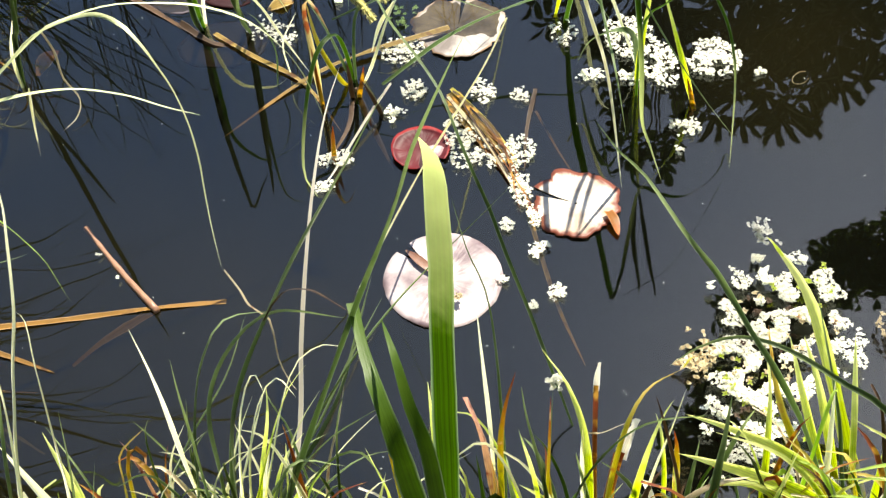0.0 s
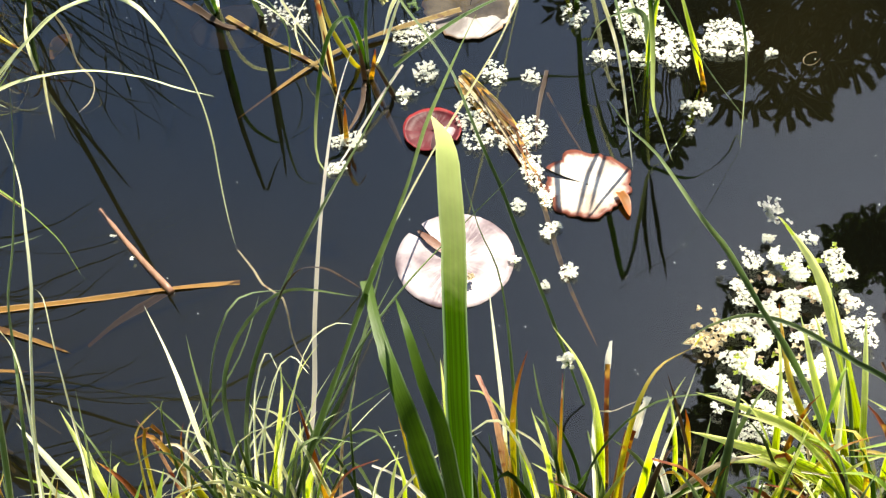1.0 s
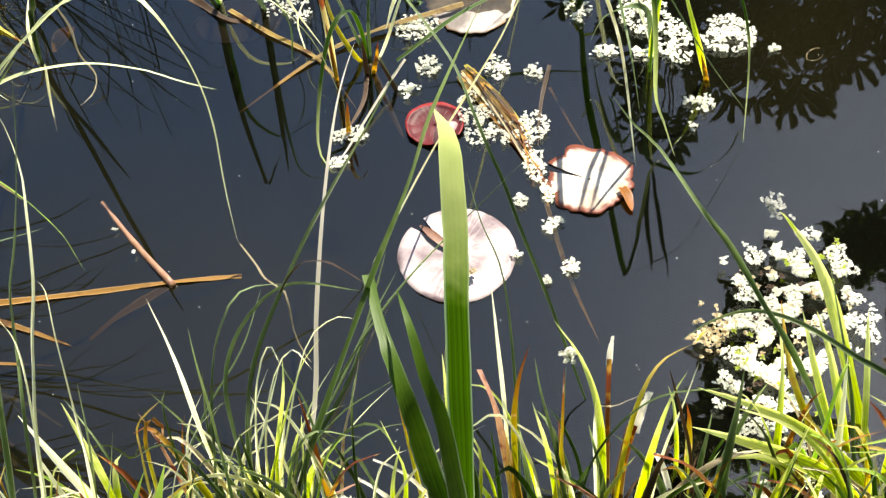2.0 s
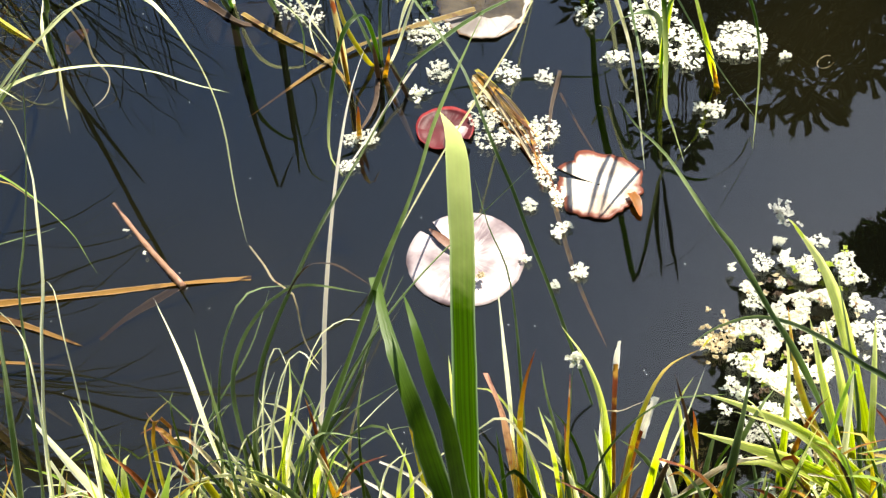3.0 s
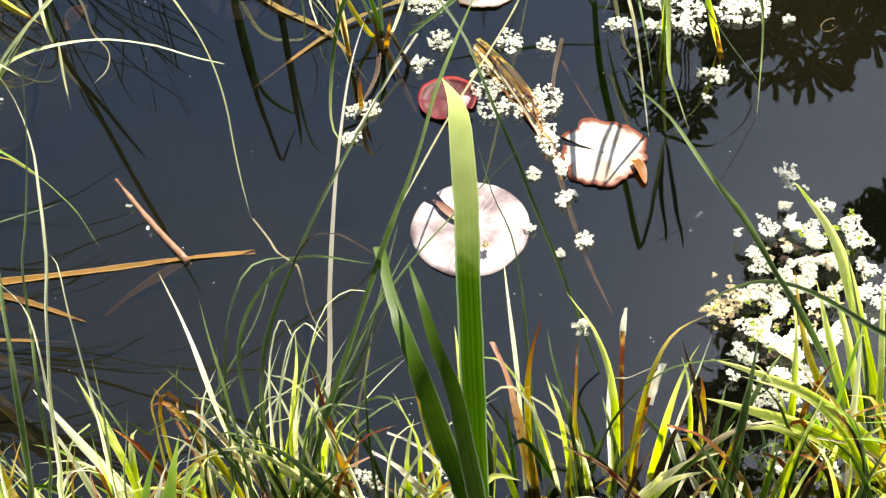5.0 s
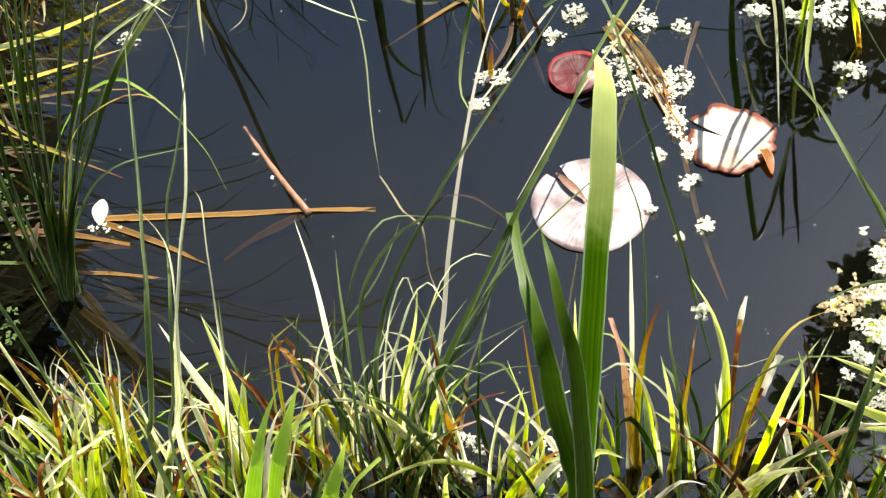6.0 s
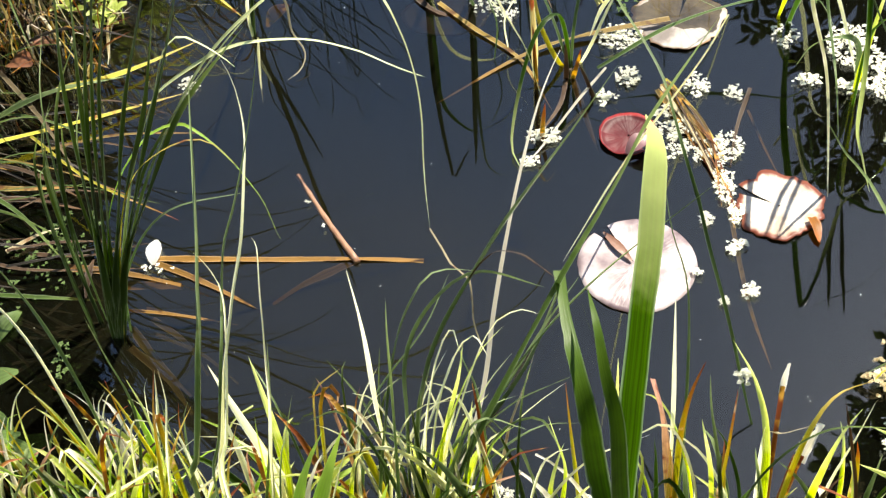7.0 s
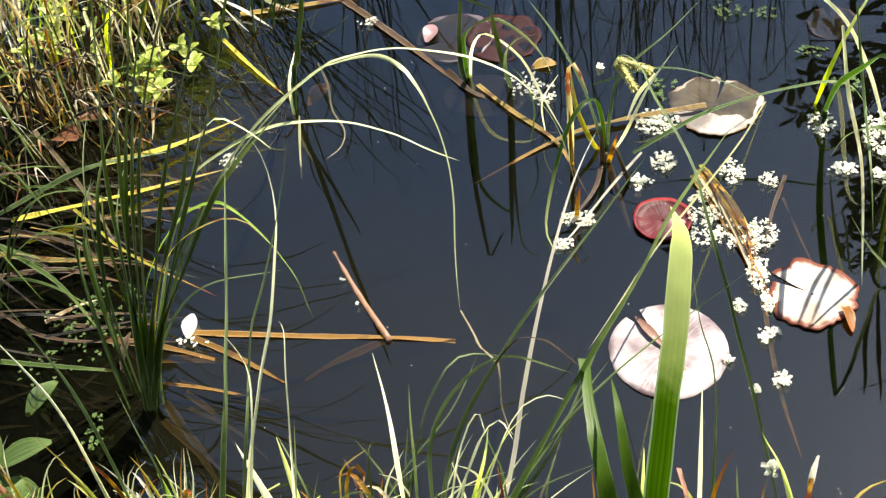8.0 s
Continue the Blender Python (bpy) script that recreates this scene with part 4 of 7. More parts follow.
bank_leaf(ob, [(-0.192, 0.800, 0.065), (-0.170, 0.820, 0.161), (-0.134, 0.840, 0.182), (-0.097, 0.860, 0.209), (-0.058, 0.880, 0.229)], 4, "pale")
bank_leaf(ob, [(-0.218, 0.800, 0.047), (-0.192, 0.820, 0.079), (-0.157, 0.840, 0.110), (-0.116, 0.860, 0.133), (-0.084, 0.880, 0.124), (-0.043, 0.900, 0.093)], 6, "sedge")
bank_leaf(ob, [(-0.148, 0.860, 0.058), (-0.140, 0.870, 0.108), (-0.132, 0.880, 0.139), (-0.114, 0.900, 0.190), (-0.100, 0.920, 0.239)], 5, "straw")
bank_leaf(ob, [(-0.234, 0.800, 0.010), (-0.224, 0.820, 0.095), (-0.211, 0.830, 0.176), (-0.196, 0.850, 0.233)], 11, "pale")
bank_leaf(ob, [(-0.264, 0.800, 0.010), (-0.264, 0.830, 0.135), (-0.251, 0.850, 0.188), (-0.229, 0.870, 0.244), (-0.207, 0.890, 0.284)], 4, "pale")
bank_leaf(ob, [(-0.251, 0.800, 0.010), (-0.248, 0.830, 0.142), (-0.233, 0.850, 0.188), (-0.209, 0.870, 0.251), (-0.190, 0.890, 0.297)], 6, "pale")
bank_leaf(ob, [(-0.173, 0.880, 0.154), (-0.176, 0.880, 0.221), (-0.188, 0.890, 0.256), (-0.193, 0.890, 0.305)], 4, "sedge")
bank_leaf(ob, [(-0.162, 0.790, -0.005), (-0.166, 0.810, 0.081), (-0.175, 0.830, 0.143), (-0.165, 0.850, 0.188), (-0.140, 0.860, 0.132)], 4, "sedge")
bank_leaf(ob, [(-0.266, 0.790, 0.029), (-0.273, 0.810, 0.129), (-0.291, 0.830, 0.158), (-0.317, 0.840, 0.189)], 4, "sedge")
bank_leaf(ob, [(-0.239, 0.800, 0.010), (-0.206, 0.820, 0.112), (-0.187, 0.850, 0.173), (-0.160, 0.880, 0.221), (-0.127, 0.900, 0.263)], 5, "arching")
bank_leaf(ob, [(-0.194, 0.790, 0.031), (-0.130, 0.820, 0.161), (-0.109, 0.830, 0.079), (-0.095, 0.830, 0.010)], 5, "sedge")
bank_leaf(ob, [(-0.211, 0.790, 0.031), (-0.193, 0.820, 0.112), (-0.177, 0.850, 0.233)], 5, "lime")
bank_leaf(ob, [(-0.346, 0.800, 0.008), (-0.328, 0.820, 0.110), (-0.323, 0.840, 0.189), (-0.288, 0.870, 0.244), (-0.232, 0.900, 0.317), (-0.200, 0.950, 0.364)], 6, "sedge")
bank_leaf(ob, [(-0.086, 0.790, 0.034), (-0.080, 0.810, 0.099), (-0.071, 0.830, 0.128), (-0.065, 0.840, 0.143)], 9, "lime")
bank_leaf(ob, [(-0.069, 0.790, 0.069), (-0.063, 0.810, 0.132), (-0.075, 0.830, 0.177), (-0.084, 0.840, 0.212)], 6, "lime")
bank_leaf(ob, [(-0.055, 0.850, 0.143), (-0.059, 0.870, 0.186), (-0.062, 0.880, 0.229)], 5, "rust")
ob = tuft("sunlit yellow-green and bleached grass leaves on the bank", (-0.534, 0.740, -0.022))
bank_leaf(ob, [(-0.417, 0.740, 0.026), (-0.429, 0.770, 0.059), (-0.434, 0.790, 0.171), (-0.460, 0.810, 0.260), (-0.487, 0.830, 0.342)], 13, "pale")
bank_leaf(ob, [(-0.417, 0.740, 0.026), (-0.416, 0.770, 0.112), (-0.413, 0.790, 0.192), (-0.422, 0.810, 0.298), (-0.433, 0.830, 0.358)], 14, "lime")
bank_leaf(ob, [(-0.465, 0.740, 0.036), (-0.431, 0.770, 0.201), (-0.414, 0.800, 0.299), (-0.404, 0.830, 0.395)], 6, "sedge")
bank_leaf(ob, [(-0.576, 0.740, 0.059), (-0.565, 0.770, 0.193), (-0.573, 0.800, 0.275), (-0.597, 0.830, 0.314)], 8, "lime")
bank_leaf(ob, [(-0.585, 0.740, 0.061), (-0.567, 0.770, 0.211), (-0.563, 0.800, 0.281), (-0.556, 0.830, 0.332)], 9, "rust")
bank_leaf(ob, [(-0.580, 0.740, 0.060), (-0.547, 0.770, 0.255), (-0.541, 0.800, 0.306), (-0.551, 0.830, 0.332)], 6, "pale")
bank_leaf(ob, [(-0.599, 0.740, 0.064), (-0.560, 0.770, 0.192), (-0.544, 0.800, 0.230), (-0.528, 0.830, 0.250)], 9, "gold")
bank_leaf(ob, [(-0.673, 0.740, 0.135), (-0.597, 0.770, 0.178), (-0.560, 0.800, 0.181), (-0.536, 0.830, 0.177)], 9, "pale")
bank_leaf(ob, [(-0.599, 0.740, 0.064), (-0.556, 0.770, 0.108), (-0.516, 0.800, 0.125), (-0.482, 0.830, 0.123)], 9, "pale")
bank_leaf(ob, [(-0.683, 0.740, 0.082), (-0.634, 0.770, 0.165), (-0.623, 0.800, 0.172), (-0.621, 0.830, 0.151)], 10, "lime")
bank_leaf(ob, [(-0.389, 0.740, 0.114), (-0.359, 0.770, 0.187), (-0.329, 0.800, 0.183), (-0.303, 0.830, 0.149)], 8, "gold")
bank_leaf(ob, [(-0.408, 0.740, 0.221), (-0.401, 0.790, 0.254), (-0.394, 0.830, 0.281)], 4, "sedge")
bank_leaf(ob, [(-0.325, 0.740, 0.269), (-0.298, 0.770, 0.314), (-0.283, 0.800, 0.318), (-0.256, 0.830, 0.315)], 4, "pale")
bank_leaf(ob, [(-0.429, 0.740, 0.085), (-0.439, 0.770, 0.117), (-0.454, 0.800, 0.132), (-0.471, 0.830, 0.167)], 13, "rust")
bank_leaf(ob, [(-0.330, 0.740, 0.008), (-0.325, 0.770, 0.076), (-0.343, 0.800, 0.074), (-0.373, 0.830, 0.071)], 12, "rust")
bank_leaf(ob, [(-0.645, 0.740, 0.074), (-0.630, 0.770, 0.155), (-0.635, 0.800, 0.183), (-0.651, 0.830, 0.196)], 10, "lime")
bank_leaf(ob, [(-0.541, 0.740, 0.052), (-0.541, 0.770, 0.101), (-0.555, 0.800, 0.132), (-0.578, 0.830, 0.149)], 8, "lime")
bank_leaf(ob, [(-0.505, 0.740, 0.044), (-0.501, 0.770, 0.112), (-0.496, 0.800, 0.156), (-0.480, 0.830, 0.205)], 7, "gold")
bank_leaf(ob, [(-0.622, 0.740, 0.069), (-0.621, 0.770, 0.098), (-0.631, 0.800, 0.104), (-0.659, 0.830, 0.094)], 9, "lime")
bank_leaf(ob, [(-0.552, 0.740, 0.054), (-0.520, 0.770, 0.133), (-0.497, 0.800, 0.164), (-0.474, 0.830, 0.172)], 7, "lime")
bank_leaf(ob, [(-0.394, 0.740, 0.021), (-0.389, 0.770, 0.071), (-0.372, 0.800, 0.097), (-0.357, 0.830, 0.073)], 8, "lime")
bank_leaf(ob, [(-0.481, 0.740, 0.039), (-0.480, 0.770, 0.069), (-0.492, 0.800, 0.077), (-0.527, 0.830, 0.069)], 9, "gold")
bank_leaf(ob, [(-0.661, 0.740, 0.077), (-0.634, 0.770, 0.082), (-0.598, 0.800, 0.088), (-0.571, 0.830, 0.077)], 8, "bleached")
bank_leaf(ob, [(-0.361, 0.740, 0.014), (-0.361, 0.770, 0.045), (-0.352, 0.800, 0.049), (-0.331, 0.830, 0.031)], 7, "sedge")
bank_leaf(ob, [(-0.450, 0.740, 0.033), (-0.441, 0.770, 0.061), (-0.421, 0.800, 0.063), (-0.409, 0.830, 0.083)], 9, "lime")
bent = thing("bent_stem", "dry kinked brown stem hanging over the water", "stem", (-0.207, 1.140, 0.097))
blade(bent, [(-0.249, 1.130, 0.228), (-0.229, 1.094, 0.227), (-0.208, 1.027, 0.278), (-0.185, 1.001, 0.283), (-0.182, 0.992, 0.263), (-0.182, 0.979, 0.217), (-0.175, 0.975, 0.172), (-0.173, 0.994, 0.123)], 3, "straw", "stem")
blade(bent, [(-0.167, 0.876, 0.447), (-0.153, 0.884, 0.466), (-0.133, 0.874, 0.499), (-0.106, 0.849, 0.527), (-0.086, 0.823, 0.541), (-0.065, 0.797, 0.549)], 3, "dead", "stem")
stem = thing("sedge_flower_stem", "arching green sedge stem with drooping yellow catkins", "stem", (0.193, 0.954, 0.000))
blade(stem, [(0.195, 0.955, -0.001), (0.173, 0.981, 0.092), (0.157, 0.970, 0.178), (0.141, 0.992, 0.240), (0.121, 1.033, 0.303), (0.105, 1.065, 0.362), (0.089, 1.081, 0.414), (0.075, 1.119, 0.449), (0.063, 1.166, 0.469), (0.041, 1.219, 0.483), (0.014, 1.280, 0.490), (0.000, 1.346, 0.476), (-0.020, 1.408, 0.449), (-0.036, 1.447, 0.411), (-0.041, 1.448, 0.371)], 5, "sedge", "stem", n=34)
for p, q in (((-0.037, 1.487, 0.372), (-0.008, 1.468, 0.332)), ((-0.035, 1.482, 0.378), (0.016, 1.462, 0.372))):
    bm = bmesh.new()
    p, q = Vector(p), Vector(q)
    tube(bm, spline([p, p.lerp(q, 0.5) + Vector((0, 0, 0.003)), q], 8), 0.0046, 0.0032, 8, 0.15)
    rc = random.Random(4)
    side = (q - p).orthogonal().normalized()
    turn = (q - p).normalized().cross(side)
    for k in range(170):
        a, u = rc.uniform(0, math.tau), rc.random()
        out = side * math.cos(a) + turn * math.sin(a)
        oval(bm, p.lerp(q, u) + out * 0.0035 + Vector((0, 0, 0.006 * u * (1 - u))), out + (q - p).normalized() * 0.6, turn, 0.005, 0.0016, 0.1, 3)
    part("catkin", bm, "seed", stem, "fuzzy yellow catkin")
ob = tuft("yellow-green sedge with rusty tips on the bank", (0.116, 0.780, -0.054))
bank_leaf(ob, [(0.085, 0.780, -0.045), (0.071, 0.820, 0.107), (0.061, 0.840, 0.196), (0.045, 0.850, 0.277)], 11, "torn", 0.5)
bank_leaf(ob, [(0.078, 0.780, -0.043), (0.079, 0.820, 0.164), (0.088, 0.840, 0.250), (0.106, 0.860, 0.305)], 9, "rust")
bank_leaf(ob, [(0.066, 0.780, -0.040), (0.071, 0.830, 0.176), (0.069, 0.870, 0.319), (0.068, 0.900, 0.392)], 6, "pale")
bank_leaf(ob, [(0.078, 0.780, -0.043), (0.086, 0.850, 0.221), (0.085, 0.920, 0.361), (0.066, 0.960, 0.422), (0.056, 1.000, 0.468)], 4, "sedge")
bank_leaf(ob, [(0.190, 0.780, -0.074), (0.189, 0.830, 0.148), (0.173, 0.870, 0.235), (0.141, 0.900, 0.290)], 9, "lime")
bank_leaf(ob, [(0.190, 0.780, -0.074), (0.183, 0.810, 0.082), (0.184, 0.840, 0.188)], 9, "pale")
bank_leaf(ob, [(0.116, 0.780, -0.054), (0.134, 0.800, 0.128), (0.140, 0.820, 0.231), (0.144, 0.840, 0.275)], 7, "rust")
bank_leaf(ob, [(0.132, 0.780, -0.058), (0.120, 0.800, 0.131), (0.102, 0.820, 0.240)], 7, "lime")
bank_leaf(ob, [(0.147, 0.780, -0.062), (0.127, 0.800, 0.159), (0.114, 0.830, 0.247), (0.109, 0.840, 0.307)], 6, "sedge")
bank_leaf(ob, [(0.202, 0.780, -0.077), (0.214, 0.800, 0.093), (0.237, 0.830, 0.192), (0.269, 0.860, 0.228), (0.324, 0.900, 0.200)], 9, "gold")
bank_leaf(ob, [(0.194, 0.780, -0.075), (0.190, 0.800, 0.053), (0.172, 0.820, 0.169)], 9, "sedge")
bank_leaf(ob, [(0.226, 0.780, -0.084), (0.250, 0.800, 0.098), (0.273, 0.820, 0.200), (0.296, 0.840, 0.230)], 12, "lime")
bank_leaf(ob, [(0.242, 0.780, -0.089), (0.265, 0.800, 0.095), (0.291, 0.820, 0.195), (0.309, 0.840, 0.250)], 5, "pale")
bank_leaf(ob, [(0.306, 0.760, -0.064), (0.298, 0.780, 0.108), (0.282, 0.800, 0.204), (0.266, 0.820, 0.276)], 5, "dead")
bank_leaf(ob, [(0.017, 0.780, -0.026), (0.034, 0.800, 0.138), (0.030, 0.820, 0.161), (0.018, 0.820, 0.206)], 7, "lime")
ob = tuft("broad bright green reed leaves on the bank", (0.511, 0.740, -0.080))
bank_leaf(ob, [(0.584, 0.760, -0.142), (0.558, 0.860, 0.007), (0.536, 0.940, 0.114), (0.510, 1.000, 0.191), (0.473, 1.060, 0.233)], 15, "lime")
bank_leaf(ob, [(0.533, 0.760, -0.128), (0.507, 0.840, 0.023), (0.486, 0.900, 0.117), (0.478, 0.950, 0.165)], 13, "lime")
bank_leaf(ob, [(0.542, 0.760, -0.130), (0.527, 0.840, 0.019), (0.507, 0.900, 0.126), (0.492, 0.940, 0.176)], 11, "lime")
bank_leaf(ob, [(0.525, 0.760, -0.126), (0.486, 0.840, 0.013), (0.459, 0.900, 0.096), (0.445, 0.950, 0.197)], 11, "gold")
bank_leaf(ob, [(0.577, 0.720, -0.056), (0.507, 0.760, 0.062), (0.434, 0.800, 0.133), (0.371, 0.840, 0.143), (0.322, 0.870, 0.139)], 15, "lime")
bank_leaf(ob, [(0.561, 0.720, -0.051), (0.473, 0.750, 0.074), (0.404, 0.780, 0.111), (0.341, 0.800, 0.134), (0.303, 0.820, 0.130)], 15, "lime")
bank_leaf(ob, [(0.501, 0.824, 0.025), (0.475, 0.835, 0.112), (0.445, 0.842, 0.191), (0.409, 0.842, 0.276), (0.373, 0.833, 0.359), (0.343, 0.832, 0.432), (0.311, 0.818, 0.512), (0.274, 0.805, 0.589), (0.239, 0.852, 0.634), (0.213, 0.859, 0.667), (0.188, 0.854, 0.719)], 8, "sedge")
bank_leaf(ob, [(0.543, 0.760, 0.235), (0.478, 0.800, 0.286), (0.419, 0.840, 0.311), (0.375, 0.870, 0.301), (0.336, 0.890, 0.259), (0.304, 0.900, 0.209)], 6, "sedge")
bank_leaf(ob, [(0.544, 0.740, -0.089), (0.525, 0.800, 0.029), (0.520, 0.850, 0.120), (0.515, 0.980, 0.216)], 6, "sedge")
bank_leaf(ob, [(0.320, 0.720, 0.016), (0.330, 0.750, 0.126), (0.344, 0.780, 0.223), (0.350, 0.800, 0.291)], 11, "sedge")
bank_leaf(ob, [(0.567, 0.760, -0.137), (0.547, 0.800, -0.008), (0.562, 0.880, 0.062), (0.569, 0.950, 0.145)], 10, "lime")
bank_leaf(ob, [(0.373, 0.720, 0.001), (0.411, 0.750, 0.105), (0.433, 0.770, 0.136)], 8, "lime")
bank_leaf(ob, [(0.495, 0.740, -0.075), (0.494, 0.780, 0.043), (0.506, 0.840, 0.139), (0.513, 0.870, 0.171)], 8, "pale")
ob = tuft("pale green sedge with upright leaves on the bank", (-0.518, 0.800, 0.091))
bank_leaf(ob, [(-0.489, 0.665, -0.030), (-0.485, 0.685, 0.298), (-0.472, 0.691, 0.353), (-0.456, 0.704, 0.422), (-0.444, 0.732, 0.493), (-0.433, 0.743, 0.547), (-0.436, 0.776, 0.568), (-0.442, 0.821, 0.578), (-0.454, 0.878, 0.578), (-0.467, 0.940, 0.578), (-0.481, 1.009, 0.585), (-0.496, 1.072, 0.579)], 7, "sedge")
bank_leaf(ob, [(-0.489, 0.723, -0.030), (-0.485, 0.743, 0.196), (-0.471, 0.764, 0.276), (-0.458, 0.785, 0.348), (-0.449, 0.799, 0.391), (-0.438, 0.817, 0.435), (-0.423, 0.829, 0.490), (-0.407, 0.850, 0.541), (-0.399, 0.867, 0.579), (-0.390, 0.883, 0.627), (-0.383, 0.892, 0.664), (-0.381, 0.900, 0.700), (-0.387, 0.915, 0.732), (-0.399, 0.927, 0.753)], 8, "pale")
bank_leaf(ob, [(-0.453, 0.668, -0.030), (-0.449, 0.688, 0.299), (-0.436, 0.707, 0.375), (-0.420, 0.721, 0.457), (-0.406, 0.730, 0.531), (-0.395, 0.734, 0.592), (-0.393, 0.735, 0.628), (-0.399, 0.735, 0.659), (-0.407, 0.732, 0.685)], 6, "pale")
bank_leaf(ob, [(-0.418, 0.676, -0.030), (-0.417, 0.696, 0.176), (-0.413, 0.719, 0.222), (-0.397, 0.720, 0.321), (-0.376, 0.713, 0.431), (-0.366, 0.718, 0.513), (-0.359, 0.725, 0.571), (-0.353, 0.731, 0.621), (-0.350, 0.746, 0.656), (-0.346, 0.741, 0.682), (-0.344, 0.729, 0.708)], 7, "pale")
bank_leaf(ob, [(-0.458, 0.648, -0.030), (-0.453, 0.668, 0.314), (-0.435, 0.689, 0.405), (-0.411, 0.690, 0.505), (-0.398, 0.709, 0.571), (-0.399, 0.747, 0.595), (-0.385, 0.756, 0.658), (-0.363, 0.761, 0.715), (-0.342, 0.771, 0.777), (-0.322, 0.778, 0.842), (-0.307, 0.783, 0.899)], 6, "sedge")
bank_leaf(ob, [(-0.620, 0.820, 0.045), (-0.601, 0.860, 0.159), (-0.586, 0.880, 0.252)], 7, "pale")
bank_leaf(ob, [(-0.687, 0.820, 0.040), (-0.720, 0.870, 0.164), (-0.747, 0.900, 0.305), (-0.799, 0.920, 0.432)], 6, "pale")
bank_leaf(ob, [(-0.661, 0.820, 0.042), (-0.687, 0.870, 0.222), (-0.730, 0.920, 0.328), (-0.774, 0.950, 0.406)], 6, "sedge")
bank_leaf(ob, [(-0.645, 0.820, 0.043), (-0.632, 0.870, 0.169), (-0.654, 0.900, 0.258), (-0.669, 0.920, 0.318)], 5, "sedge")
bank_leaf(ob, [(-0.394, 0.820, 0.063), (-0.384, 0.850, 0.188), (-0.375, 0.860, 0.240), (-0.340, 0.870, 0.272)], 7, "gold")
bank_leaf(ob, [(-0.382, 0.820, 0.064), (-0.371, 0.850, 0.216), (-0.358, 0.860, 0.248), (-0.348, 0.860, 0.228), (-0.358, 0.860, 0.187)], 7, "rust")

def headed(label, points, mm, material, at, rx, ry, count, seed, petal):
    ob = thing("flower_stem", label, "flower", points[0])
    blade(ob, points, mm, material, "stem")
    r2 = random.Random(seed)
    bm = bmesh.new()
    for _ in range(count):
        c = Vector(at) + Vector((r2.gauss(0, rx * 0.5), r2.gauss(0, rx * 0.5), r2.gauss(0, ry * 0.5)))
        for k in range(4):
            d = Vector((r2.uniform(-1, 1), r2.uniform(-1, 1), r2.uniform(-0.4, 1)))
            oval(bm, c, d, Vector((r2.uniform(-0.5, 0.5), -0.4, 1)), 0.0055, 0.0042, 0.12, 3)
    part("flower_head", bm, petal, ob, "clustered tiny florets")


headed("small cream floret head on a thin stem", [(0.133, 0.800, 0.003), (0.143, 0.840, 0.142), (0.152, 0.870, 0.239)], 3, "sedge", (0.154, 0.875, 0.244), 0.009, 0.012, 16, 1, "float")
headed("brown and cream withered floret head at the water", [(0.323, 0.900, 0.202), (0.335, 0.910, 0.205), (0.346, 0.920, 0.190)], 3, "rust", (0.357, 0.930, 0.170), 0.03, 0.012, 40, 2, "straw")
headed("white floret head on a broad leaf tip", [(0.482, 1.030, 0.231), (0.472, 1.050, 0.238), (0.467, 1.060, 0.238)], 5, "lime", (0.462, 1.060, 0.248), 0.016, 0.012, 30, 3, "petal")
stalk = thing("broken_stalk", "cut brown reed stalk with a bleached white top", "reed", (0.202, 0.800, -0.120))
blade(stalk, [(0.199, 0.800, -0.119), (0.203, 0.840, 0.037), (0.209, 0.880, 0.115), (0.217, 0.920, 0.154)], 8, "sheath", "stalk", blunt=0.8, base=0.9)
blade(stalk, [(0.216, 0.918, 0.144), (0.219, 0.925, 0.166), (0.222, 0.930, 0.192)], 9, "bleached", "stalk_top", "bleached white tip", blunt=0.5, base=1.0)
stalk = thing("broken_stalk", "torn dry reed sheath, white above and dark brown below", "reed", (0.213, 0.790, -0.101))
blade(stalk, [(0.206, 0.790, -0.100), (0.213, 0.810, 0.028), (0.224, 0.825, 0.104), (0.230, 0.830, 0.135)], 18, "sheath", "stalk", blunt=0.8, base=0.9)
blade(stalk, [(0.229, 0.828, 0.120), (0.238, 0.835, 0.158), (0.250, 0.840, 0.194)], 21, "bleached", "stalk_top", "bleached white torn top", blunt=0.6, base=1.0, nick=0.9, n=24)
blade(stalk, [(0.192, 0.850, 0.158), (0.210, 0.850, 0.154), (0.227, 0.845, 0.172), (0.242, 0.840, 0.190)], 3, "straw", "strand")

# long thin leaves crossing one another above the bank
rng = random.Random(18)
for cx, cy, count in (((-0.274, 0.800, 0.013)[0], 0.80, 11), ((-0.194, 0.800, -0.009)[0], 0.79, 11), ((-0.097, 0.800, -0.036)[0], 0.78, 6), ((-0.381, 0.800, 0.043)[0], 0.80, 9), ((0.127, 0.800, -0.099)[0], 0.78, 4)):
    ob = thing("sedge_tuft", "thin green and pale sedge leaves crossing above the bank", "grass", (cx, cy, 0.0), "sedge tufts on the bank")
    for _ in range(count):
        b = Vector((cx + rng.uniform(-0.05, 0.05), cy + rng.uniform(-0.03, 0.03), -0.02))
        h, a, r = rng.uniform(0.16, 0.34), rng.uniform(-0.4, 3.5), rng.uniform(0.03, 0.17)
        out = Vector((math.cos(a), math.sin(a), 0)) * r
        turn = rng.uniform(-0.9, 0.2)
        pts = [b, b + out * 0.2 + Vector((0, 0, h * 0.55)), b + out * 0.6 + Vector((0, 0, h * 0.92)), b + out * 1.15 + Vector((0, 0, h * rng.uniform(0.72, 1.0)))]
        blade(ob, pts, rng.uniform(3.5, 7) / math.cos(turn), rng.choice(("sedge", "stem", "pale", "stem", "pale", "pale", "lime")), turn=turn, n=12, fold=0.38)

